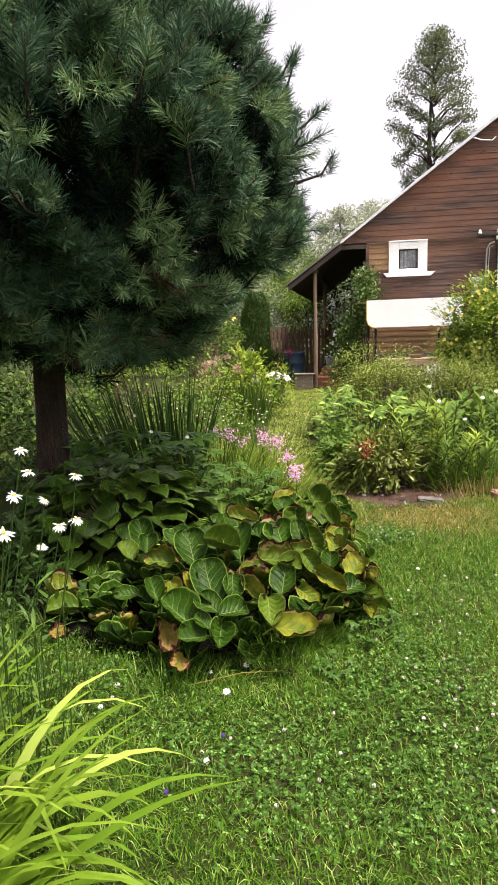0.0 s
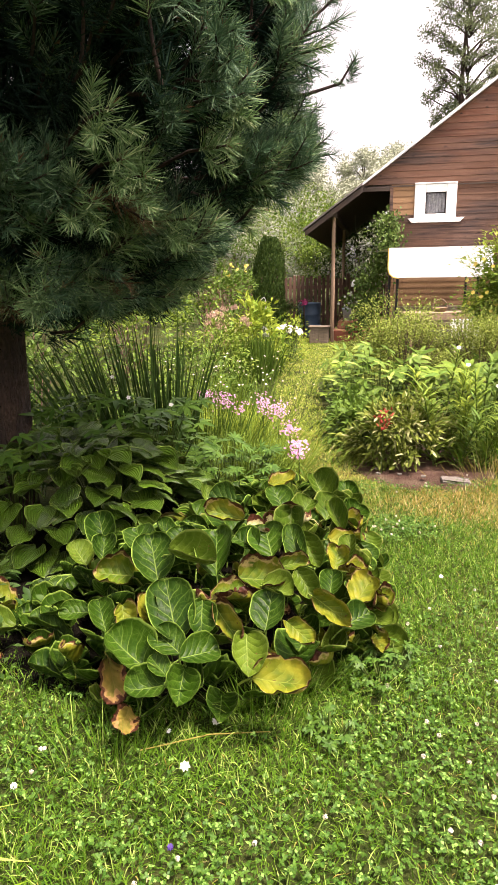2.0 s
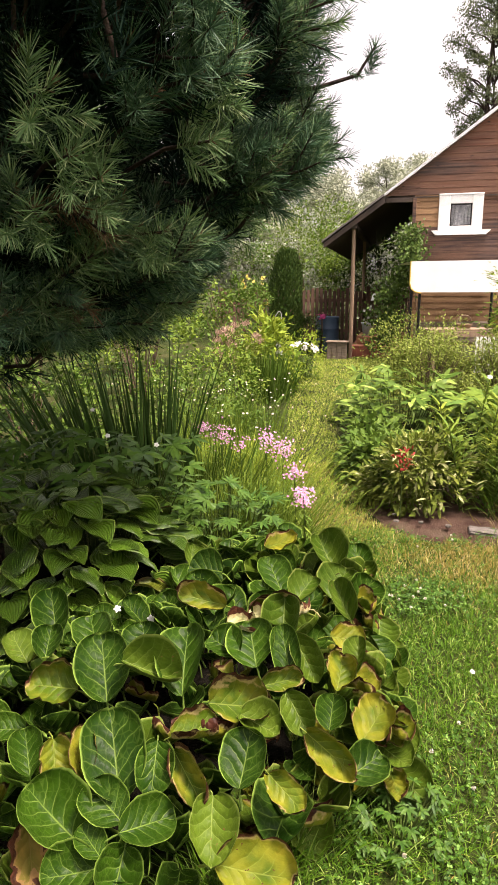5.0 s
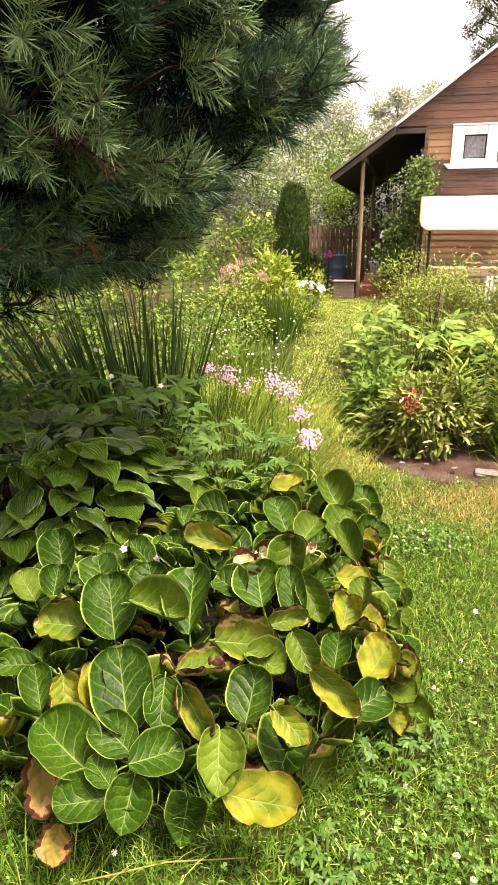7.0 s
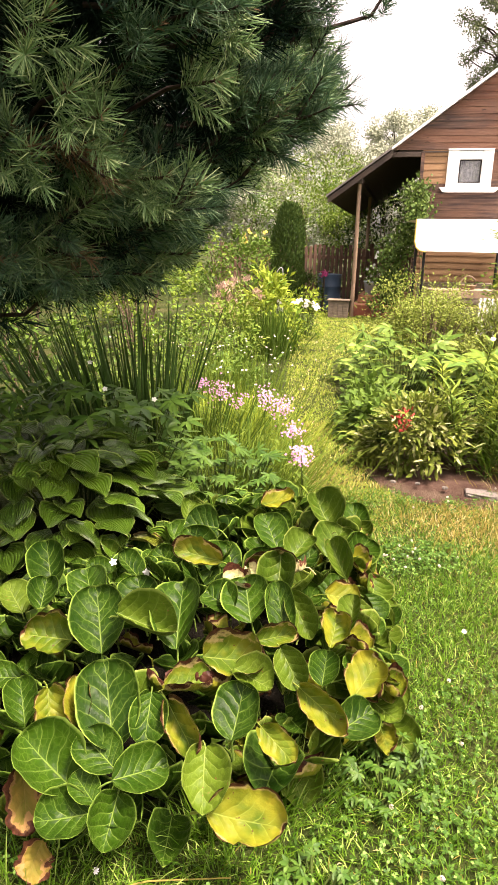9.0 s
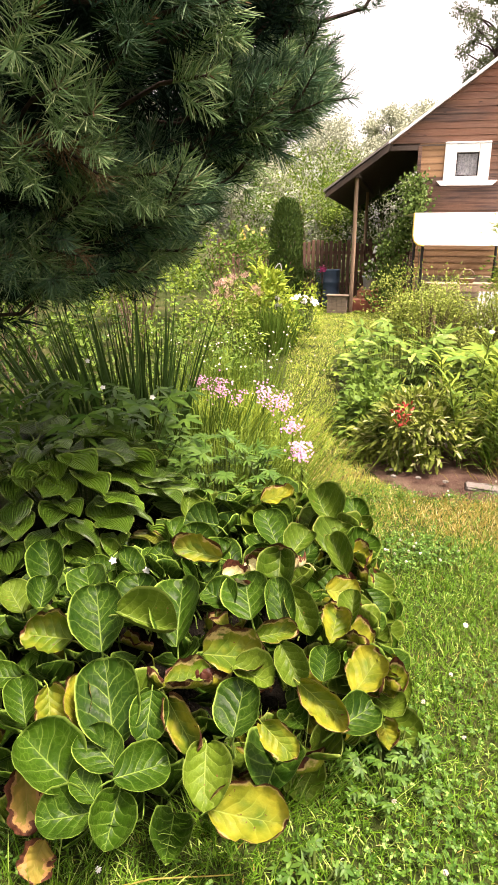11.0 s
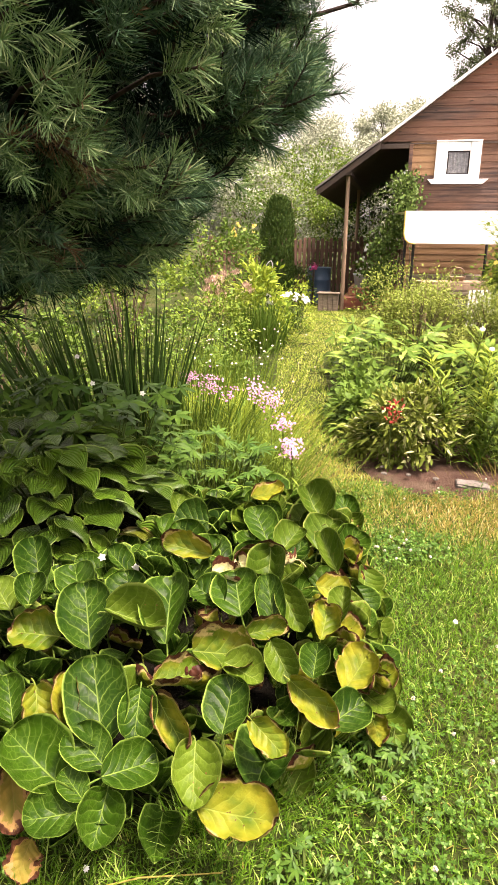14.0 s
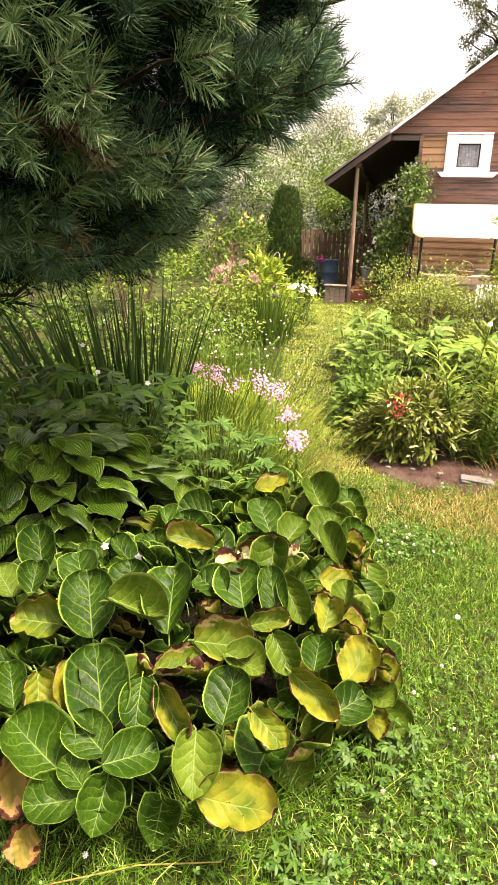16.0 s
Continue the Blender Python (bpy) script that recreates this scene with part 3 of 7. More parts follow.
def bed(name, cx, cy, rx, ry, h, label, seed, mat):
    """A low irregular mound of soil."""
    rings, n = 7, 40
    V, F = [(cx, cy, h)], []
    for k in range(1, rings + 1):
        s = k / rings
        for i in range(n):
            a = 2 * math.pi * i / n
            w = 1 + 0.17 * noise.noise(Vector((math.cos(a) * 1.6 + seed, math.sin(a) * 1.6, seed)))
            x, y = cx + rx * s * w * math.cos(a), cy + ry * s * w * math.sin(a)
            V.append((x, y, h * (1 - s ** 3) + 0.02 * noise.noise(Vector((x * 9, y * 9, seed))) * (1 - s * 0.5) - 0.012 * (k == rings) + bump(x, y)))
    for i in range(n):
        F.append([0, 1 + i, 1 + (i + 1) % n])
    Q = [[1 + (k - 1) * n + i, 1 + k * n + i, 1 + k * n + (i + 1) % n, 1 + (k - 1) * n + (i + 1) % n] for k in range(1, rings) for i in range(n)]
    ob = part(name, poly_mesh(name, V, [Q, F]), mat)
    return tagged(ob, label, "flower bed", kind="structure")


# beds under foliage take the soil colour with shade painted in
bed("flower_bed_1", -0.25, 3.3, 0.95, 1.1, 0.06, "soil bed blackened as shade under bergenia and hosta", 1.0, M["shaded_soil"])
bed("flower_bed_2", 1.60, 4.82, 0.56, 0.66, 0.035, "bare brown soil at the bed's edge", 4.0, M["soil"])
bed("flower_bed_3", 2.9, 6.6, 1.5, 1.9, 0.05, "soil under shrubs beside the path", 7.0, M["shaded_soil"])

# ---- house: its own frame, u along the gable, v into the depth ----
HOUSE = Matrix.Translation((2.95, 14.67, 0)) @ Matrix.Rotation(radians(-16), 4, "Z")
house = thing("house", HOUSE, "weathered brown plank house with a white-framed window and porch", "house")
EAVE_U, EAVE_Z, SLOPE, RIDGE_U = -0.59, 2.40, 0.7275, 5.6
WALL_L, WALL_R, DEPTH = 1.19, 10.01, 8.0


def roof_z(u):
    return EAVE_Z + (u - EAVE_U) * SLOPE if u <= RIDGE_U else EAVE_Z + (2 * RIDGE_U - u - EAVE_U) * SLOPE


def prism(points, v0, v1):
    """A polygon in the gable's plane, given depth."""
    bm = bmesh.new()
    a = [bm.verts.new((u, v0, z)) for u, z in points]
    b = [bm.verts.new((u, v1, z)) for u, z in points]
    bm.faces.new(a)
    bm.faces.new(list(reversed(b)))
    for i in range(len(a)):
        bm.faces.new((a[i], b[i], b[(i + 1) % len(a)], a[(i + 1) % len(a)]))
    bmesh.ops.recalc_face_normals(bm, faces=bm.faces)
    return bm


WIN = (1.86, 2.27, 2.63, 3.05)
LOW = 0.14
for pts in (
    [(WALL_L, 0), (WIN[0], 0), (WIN[0], roof_z(WIN[0]) - LOW), (WALL_L, roof_z(WALL_L) - LOW)],
    [(WIN[0], 0), (WIN[1], 0), (WIN[1], WIN[2]), (WIN[0], WIN[2])],
    [(WIN[0], WIN[3]), (WIN[1], WIN[3]), (WIN[1], roof_z(WIN[1]) - LOW), (WIN[0], roof_z(WIN[0]) - LOW)],
    [(WIN[1], 0), (WALL_R, 0), (WALL_R, roof_z(WALL_R) - LOW), (RIDGE_U, roof_z(RIDGE_U) - LOW), (WIN[1], roof_z(WIN[1]) - LOW)],
):
    part("gable_wall", prism(pts, 0.03, 0.18), M["dark_wood"], house)
part("side_wall", boxed(WALL_L, WALL_L + 0.15, 0.18, DEPTH, 0, roof_z(WALL_L) - LOW), M["dark_wood"], house)
part("side_wall", boxed(WALL_R - 0.15, WALL_R, 0.18, DEPTH, 0, roof_z(WALL_R) - LOW), M["dark_wood"], house)
part("back_wall", prism([(WALL_L + 0.15, 0), (WALL_R - 0.15, 0), (WALL_R - 0.15, roof_z(WALL_R - 0.15) - LOW), (RIDGE_U, roof_z(RIDGE_U) - LOW), (WALL_L + 0.15, roof_z(WALL_L + 0.15) - LOW)], DEPTH - 0.15, DEPTH), M["dark_wood"], house)
# roof slopes with a pale sheet over dark boards
for mirror in (False, True):
    def mu(u):
        return 2 * RIDGE_U - u if mirror else u
    KINK_U = 0.58
    sl = [(mu(EAVE_U), EAVE_Z - 0.11), (mu(RIDGE_U), roof_z(RIDGE_U) - 0.11), (mu(RIDGE_U), roof_z(RIDGE_U) - 0.02), (mu(EAVE_U), EAVE_Z - 0.02)]
    roof = part("roof", prism(sl, 0.032, DEPTH + 0.3), M["dark_wood"], house)
    sh = [(mu(KINK_U), roof_z(KINK_U) - 0.03), (mu(RIDGE_U), roof_z(RIDGE_U) - 0.016), (mu(RIDGE_U), roof_z(RIDGE_U) + 0.075), (mu(KINK_U), roof_z(KINK_U) + 0.02)]
    part("roof_sheet", prism(sh, -0.09, DEPTH + 0.34), M["roof_metal"], roof, "pale metal roof sheet")
    low = [(mu(EAVE_U - 0.04), EAVE_Z - 0.05), (mu(KINK_U - 0.003), roof_z(KINK_U) - 0.045), (mu(KINK_U - 0.003), roof_z(KINK_U) + 0.0), (mu(EAVE_U - 0.04), EAVE_Z - 0.012)]
    part("porch_roof_sheet", prism(low, -0.24, DEPTH + 0.34), M["old_sheet"], roof, "dull grey-brown porch roof sheet")
    bb = [(mu(EAVE_U), EAVE_Z - 0.16), (mu(KINK_U + 0.02), roof_z(KINK_U) - 0.17), (mu(KINK_U + 0.02), roof_z(KINK_U) - 0.05), (mu(EAVE_U), EAVE_Z - 0.055)]
    part("bargeboard", prism(bb, -0.20, -0.163), M["dark_wood"], roof, "dark brown bargeboard")
    part("soffit", prism([(mu(EAVE_U), EAVE_Z - 0.115), (mu(KINK_U), roof_z(KINK_U) - 0.115), (mu(KINK_U), roof_z(KINK_U) - 0.06), (mu(EAVE_U), EAVE_Z - 0.06)], -0.16, 0.03), M["dark_wood"], roof)
part("gable_wall", prism([(0.60, 3.19), (WALL_L, 3.19), (WALL_L, roof_z(WALL_L) - LOW), (0.66, roof_z(0.66) - LOW)], 0.03, 0.10), M["dark_wood"], house)
# porch: posts, beam, deck
for v in (0.0, 3.6):
    V, F = tube([(0.0, v, -0.02), (0.005, v, 1.2), (0.0, v, 2.62)], [0.045, 0.042, 0.040], 10)
    part("porch_post", poly_mesh("porch_post", V, [F]), M["post_wood"], house, "bare wooden porch post")
part("porch_beam", boxed(-0.06, 0.06, -0.12, 5.2, 2.615, 2.72, bevel=0.008), M["dark_wood"], house)
part("tie_beam", boxed(0.60, WALL_L - 0.052, -0.03, 0.06, 3.10, 3.185, bevel=0.006), M["dark_wood"], house)
part("drip_board", boxed(WALL_L - 0.05, 1.632, -0.03, -0.009, 3.175, 3.20), M["dark_wood"], house)
part("drip_board", boxed(2.48, 3.49, -0.03, -0.009, 3.175, 3.20), M["dark_wood"], house)
part("porch_deck", boxed(-0.02, WALL_L, 0.12, 5.2, 0.0, 0.25, bevel=0.012), M["step_paint"], house, "red-brown painted porch deck")
part("porch_step", boxed(0.08, WALL_L, 0.62, 2.2, 0.252, 0.42, bevel=0.01), M["step_paint"], house, "darker red painted upper step")
# window: frame, sill, panes, curtain
win = part("window", boxed(1.64, 1.86, -0.045, 0.02, 2.55, 3.205, bevel=0.006), M["white_paint"], house, "white painted window with lace curtain")
part("window_frame", boxed(2.27, 2.47, -0.045, 0.02, 2.55, 3.205, bevel=0.006), M["white_paint"], win)
part("window_frame", boxed(1.862, 2.268, -0.042, 0.02, 3.05, 3.20, bevel=0.006), M["white_paint"], win)
part("window_frame", boxed(1.862, 2.268, -0.042, 0.02, 2.55, 2.63, bevel=0.006), M["white_paint"], win)
part("window_moulding", boxed(1.635, 2.475, -0.055, 0.02, 3.207, 3.235, bevel=0.006), M["white_paint"], win)
part("window_sill", prism([(1.60, 2.46), (2.55, 2.46), (2.64, 2.545), (1.52, 2.545)], -0.11, 0.02), M["white_paint"], win)
for a, b, c, d in ((1.862, 1.885, 2.632, 3.048), (2.245, 2.268, 2.632, 3.048), (1.887, 2.243, 3.025, 3.048), (1.887, 2.243, 2.632, 2.652)):
    part("sash", boxed(a, b, 0.0, 0.03, c, d), M["black_metal"], win)
pane = part("pane", boxed(1.886, 2.244, 0.012, 0.018, 2.653, 3.024), M["glass"], win)
pane.visible_shadow = False
CV, CF = [], []
for i in range(41):
    u = 1.87 + 0.39 * i / 40
    for j in range(15):
        CV.append((u, 0.034 + 0.008 * math.sin(i * 0.95) + 0.003 * math.sin(j * 1.1 + i), 2.62 + 0.43 * j / 14))
for i in range(40):
    for j in range(14):
        CF.append([i * 15 + j, (i + 1) * 15 + j, (i + 1) * 15 + j + 1, i * 15 + j + 1])
part("lace_curtain", poly_mesh("lace_curtain", CV, [CF]), M["lace"], win, "white lace curtain with open pattern")
part("room_back", boxed(1.5, 3.0, 0.9, 0.95, 2.2, 3.3), M["room"], win)
# meter box, cable, insulators
meter = part("meter_box", boxed(3.40, 3.65, -0.16, -0.02, 2.04, 2.38, bevel=0.012), M["grey_box"], house, "grey-green electric meter box")
part("meter_window", boxed(3.445, 3.605, -0.168, -0.161, 2.17, 2.34, bevel=0.002), M["blue_pot"], meter, "pale blue meter window")
V, F = tube([(3.70, -0.05, 2.0), (3.70, -0.06, 2.55), (3.71, -0.07, 2.95), (3.76, -0.08, 3.06), (3.86, -0.08, 3.10)], [0.017] * 5, 8)
part("cable", poly_mesh("cable", V, [F]), M["cable"], house, "grey cable conduit")
V, F = tube([(3.76, -0.05, 2.0), (3.75, -0.06, 2.6), (3.77, -0.07, 3.0), (3.84, -0.08, 3.02)], [0.012] * 4, 8)
part("cable", poly_mesh("cable", V, [F]), M["cable"], house)
V, F = tube([(3.32, -0.28, 5.20), (3.5, -0.26, 5.14), (3.72, -0.24, 5.12), (3.80, -0.2, 5.20)], [0.012] * 4, 6)
part("cable", poly_mesh("cable", V, [F]), M["porcelain"], house, "loose white wire under the roof")
part("insulator_rail", boxed(3.50, 3.98, -0.09, -0.03, 3.235, 3.265), M["black_metal"], house)
for u in (3.56, 3.94):
    part("insulator", lathe([(0.022, 0), (0.04, 0.012), (0.04, 0.05), (0.026, 0.06), (0.034, 0.085), (0.02, 0.105)], 10), M["porcelain"], house, "white porcelain insulator", Matrix.Translation((u, -0.06, 3.267)))
part("lintel", boxed(3.90, 6.6, -0.14, 0.02, 3.145, 3.225, bevel=0.008), M["white_paint"], house, "pale lintel beam over the block wall")
V, F = tube([(0.42, 0.8, 2.7), (0.42, 0.8, 1.75)], [0.004, 0.004], 5)
bell = part("hanging_bell", lathe([(0.075, 0), (0.06, 0.03), (0.045, 0.10), (0.03, 0.14), (0.01, 0.16)], 14), M["porcelain"], house, "small pale hanging bell", Matrix.Translation((0.42, 0.8, 1.18)))
part("cord", poly_mesh("cord", V - np.array([0.42, 0.8, 1.18]), [F]), M["black_metal"], bell)

# ---- pine ----
PX, PY = -1.06, 3.90
pine = thing("pine_tree", Matrix.Translation((PX, PY, 0)), "dense dark green pine with long needles and rough trunk", "tree")
tz = np.linspace(-0.05, 5.6, 26)
tp = np.stack([0.05 * np.sin(tz * 1.1), 0.04 * np.sin(tz * 0.8 + 1), tz], 1)
V, F = tube(tp, 0.115 - 0.018 * tz + 0.03 * np.exp(-tz * 6), 14)
V += np.random.default_rng(3).normal(scale=0.0035, size=V.shape)
part("trunk", poly_mesh("trunk", V, [F]), M["bark"], pine, "rough reddish brown trunk")


def crown_r(z):
    return float(np.interp(z, [1.0, 1.2, 1.5, 1.8, 2.2, 2.6, 3.0, 3.4, 4.2, 5.2, 5.8], [0.66, 0.98, 1.28, 1.50, 1.66, 1.64, 1.28, 1.06, 0.80, 0.42, 0.1]))


# limbs in whorls, each an object of its own
zl = 1.42
while zl < 5.5:
    n = 6 if zl < 3.2 else 4
    turn0 = rnd.uniform(0, 6.28)
    for i in range(n):
        az = turn0 + 2 * math.pi * i / n + rnd.uniform(-0.25, 0.25)
        tip_z = zl + rnd.uniform(0.05, 0.35)
        R = crown_r(tip_z) * rnd.uniform(0.58, 0.74)
        way = np.array([math.cos(az), math.sin(az), 0.0])
        pts = [UP * zl + way * R * s + UP * ((tip_z - zl) * s * s) + np.array([0.05 * math.sin(4 * s + i), 0.05 * math.cos(3 * s + i), 0]) * s for s in np.linspace(0, 1, 7)]
        V, F = tube(pts, np.linspace(0.024, 0.005, 7), 6)
        part("limb", poly_mesh("limb", V, [F]), M["dark_bark"], pine)
    zl += 0.32
# shoots: branch ends that each carry a whorl of needle brushes, with gaps blackened as shade
groups = {"needle": [], "young_needle": [], "dead_needle": [], "old_needle": [], "bud": []}
twigs = []


def branch_end(c, way, size):
    """A twig whose end fans into a few candles, each a brush of needles, with last year's brushes, blackened as shade,
    behind.
    """
    root = c - way * 0.34 + UP * 0.04
    twigs.append(tube([root, c - way * 0.2 - UP * 0.02, c], [0.008, 0.007, 0.005], 4))
    tip_kind = "young_needle" if rnd.random() < 0.12 + 0.75 * max(0.0, noise.noise(Vector(c * 1.9 + 7.0)) + 0.12) else "needle"
    groups[tip_kind].append((c, unit(way + UP * 0.3), size * 1.12))
    groups["bud"].append((c + unit(way + UP * 0.3) * 0.03, unit(way + UP * 0.3), 0.3))
    for k in range(rnd.choice((1, 2, 2, 3))):
        side = unit(np.cross(way, rng.normal(size=3)))
        d = unit(way * rnd.uniform(0.6, 1.1) + side * rnd.uniform(0.7, 1.0) + UP * 0.22)
        p = c - way * rnd.uniform(0.05, 0.13)
        tip = p + d * rnd.uniform(0.09, 0.16)
        twigs.append(tube([p, (p + tip) / 2 - UP * 0.006, tip], [0.005, 0.004, 0.003], 4))
        groups[tip_kind if rnd.random() < 0.5 else "needle"].append((tip, d, size * rnd.uniform(0.75, 1.0)))
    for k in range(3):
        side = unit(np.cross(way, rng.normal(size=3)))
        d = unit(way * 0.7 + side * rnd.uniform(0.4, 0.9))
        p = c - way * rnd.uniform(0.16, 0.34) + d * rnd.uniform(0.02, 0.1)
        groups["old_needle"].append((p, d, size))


for k in range(2050):
    z = 1.24 + 2.6 * rnd.random() ** 1.05 if k < 1830 else rnd.uniform(3.6, 5.6)
    a = rnd.uniform(0, 6.28) if k > 1300 else rnd.uniform(3.7, 6.75)
    swell = noise.noise(Vector((math.cos(a) * 4.6, math.sin(a) * 4.6, z * 3.4 + 5))) + 0.4 * noise.noise(Vector((math.cos(a) * 9, math.sin(a) * 9, z * 7)))
    if swell < 0.0 and k % 5:
        continue
    R = crown_r(z) * (0.86 + 0.26 * swell) * rnd.uniform(0.93, 1.03) * (1 + 0.10 * math.exp(-((((a + 3.14) % 6.283 - 3.14) / 0.55) ** 2)) * (1.7 < z < 3.1))
    c = np.array([math.cos(a) * R, math.sin(a) * R, z])
    way = unit(np.array([math.cos(a), math.sin(a), 0.45 + 0.35 * (z > 2.2) - 0.4 * (z < 1.4)]) + rng.normal(size=3) * 0.3)
    branch_end(c, way, rnd.uniform(0.82, 1.10))
# near-black brushes fill the inside and stand in for its shade
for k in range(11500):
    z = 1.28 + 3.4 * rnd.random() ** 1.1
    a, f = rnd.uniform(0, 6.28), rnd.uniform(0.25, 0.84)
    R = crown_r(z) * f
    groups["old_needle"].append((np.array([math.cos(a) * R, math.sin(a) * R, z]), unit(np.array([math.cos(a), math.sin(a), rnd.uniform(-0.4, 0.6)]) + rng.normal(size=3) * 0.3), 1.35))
# strong fresh shoots that stand out of the front; pale colour also paints brightness there
for a, z in ((5.39, 1.69), (5.32, 1.73), (5.60, 1.57), (5.79, 1.48), (5.97, 1.34), (5.85, 1.81), (5.62, 1.82), (5.27, 1.86), (5.66, 2.0), (5.27, 1.6), (6.1, 1.66), (6.15, 2.0), (5.1, 2.3), (5.45, 2.4), (4.9, 2.1), (5.75, 2.45)):
    w = np.array([math.cos(a), math.sin(a), 0.0])
    c = w * crown_r(z) * 1.0 + UP * z
    aim = unit(w + UP * 0.35 + rng.normal(size=3) * 0.15)
    twigs.append(tube([c - w * 0.4 - UP * 0.06, c - w * 0.18, c], [0.008, 0.007, 0.005], 4))
    groups["young_needle"] += [(c, aim, 1.02)] + [(c - w * 0.05 + q * 0.10, unit(aim + q * 0.9), 0.8) for q in (unit(np.cross(aim, rng.normal(size=3))) for _ in range(3))]
    groups["bud"].append((c + aim * 0.03, aim, 0.35))
# a side bough that rises beyond the shoulder of the crown, and its bare-stemmed candles
for k in range(16):
    az, rise = rnd.uniform(-0.22, 0.12), rnd.random()
    w = np.array([math.cos(az), math.sin(az), 0.0])
    branch_end(w * (1.42 + 0.16 * rise + rnd.uniform(-0.08, 0.06)) + UP * (2.42 + 0.34 * rise), unit(w * 0.6 + UP + rng.normal(size=3) * 0.2), rnd.uniform(0.75, 0.95))
for az, r0, z0, r1, z1 in ((-0.05, 1.52, 2.62, 1.64, 2.93), (0.06, 1.46, 2.62, 1.49, 2.96), (-0.15, 1.60, 2.46, 1.76, 2.58), (-0.3, 1.15, 2.9, 1.32, 3.12), (-0.5, 1.05, 3.0, 1.12, 3.3)):
    w = np.array([math.cos(az), math.sin(az), 0.0])
    foot, top = w * r0 + UP * z0, w * r1 + UP * z1
    aim = unit(top - foot)
    twigs.append(tube([foot - aim * 0.12, (foot + top) / 2 + w * 0.01, top], [0.008, 0.007, 0.005], 5))
    groups["needle"] += [(top + aim * 0.03, aim, 0.72), (top - w * 0.015, unit(aim + rng.normal(size=3) * 0.4), 0.6)]
# dry brown shoots among the lower front branches
for a, z, f in ((5.33, 1.62, 0.92), (5.42, 1.60, 0.92), (5.02, 1.28, 0.9), (5.10, 1.26, 0.9), (5.45, 1.34, 0.92)):
    w = np.array([math.cos(a), math.sin(a), 0.0])
    c = w * crown_r(z) * f + UP * z
    lie = unit(np.array([0.8, -0.3, -0.15]) + rng.normal(size=3) * 0.3)
    twigs.append(tube([c - w * 0.3 - lie * 0.1, c - lie * 0.05, c + lie * 0.08], [0.007, 0.006, 0.004], 4))
    groups["dead_needle"] += [(c + lie * q, unit(lie + w * 0.3 + rng.normal(size=3) * 0.25), 0.9) for q in (-0.06, 0.02, 0.09)]
# a few long tips that stand out of the crown, bent up at the end
for az, z, R in ((0.1, 2.38, 1.94), (-0.08, 2.86, 1.62), (-0.2, 3.0, 1.48), (0.1, 2.62, 1.70)  ):
    w = np.array([math.cos(az), math.sin(az), 0])
    knots = [(0.68, -0.10), (0.78, -0.12), (0.86, -0.10), (0.96, -0.04), (1.0, 0.08)]
    pts = [w * R * f + UP * (z + dz) + np.array([0, 0.03 * math.sin(9 * f), 0]) for f, dz in knots]
    V, F = tube(pts, [0.014, 0.012, 0.010, 0.008, 0.005], 6)
    part("limb", poly_mesh("limb", V, [F]), M["dark_bark"], pine)
    groups["needle"] += [(pts[4], unit(w * 0.3 + UP), 0.75), (pts[4] - UP * 0.05, unit(w * 0.5 + UP), 0.7), (pts[3] * 1.0, unit(w * 0.8 - UP * 0.2), 0.45)]
    for f in (0.0, 0.4, 0.8, 1.2, 1.6):
        i0 = int(f)
        p = np.array(pts[i0]) + (np.array(pts[i0 + 1]) - np.array(pts[i0])) * (f - i0)
        groups["young_needle" if f < 1 else "needle"] += [(p + UP * 0.05, unit(w * 0.7 + UP + rng.normal(size=3) * 0.3), 0.95), (p, unit(w + rng.normal(size=3) * 0.4), 0.9)]
V, F, _ = join(twigs)
part("twig_growth", poly_mesh("twig_growth", V, [F]), M["dark_bark"], pine, kind="stuff")
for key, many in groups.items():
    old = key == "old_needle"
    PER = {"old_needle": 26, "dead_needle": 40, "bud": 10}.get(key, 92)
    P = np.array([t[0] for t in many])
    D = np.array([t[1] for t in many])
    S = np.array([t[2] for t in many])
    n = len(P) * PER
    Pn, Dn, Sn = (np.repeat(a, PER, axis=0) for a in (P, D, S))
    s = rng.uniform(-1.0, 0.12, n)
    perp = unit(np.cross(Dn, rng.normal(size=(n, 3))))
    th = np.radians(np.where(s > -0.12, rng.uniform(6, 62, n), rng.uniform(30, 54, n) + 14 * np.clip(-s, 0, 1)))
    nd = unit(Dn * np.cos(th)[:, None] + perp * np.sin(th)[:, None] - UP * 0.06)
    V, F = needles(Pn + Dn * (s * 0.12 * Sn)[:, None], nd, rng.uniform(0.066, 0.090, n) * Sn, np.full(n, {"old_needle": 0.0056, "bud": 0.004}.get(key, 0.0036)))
    part("crown", poly_mesh("crown", V, [F], smooth=False), M["dead_needle" if key == "bud" else key], pine, {"old_needle": "old inner needles blackened to read as shade in the crown", "needle": "dark green pine needles", "young_needle": "fresh lighter green needle tips", "dead_needle": "dry brown needles", "bud": "small brown buds"}[key], kind="stuff")

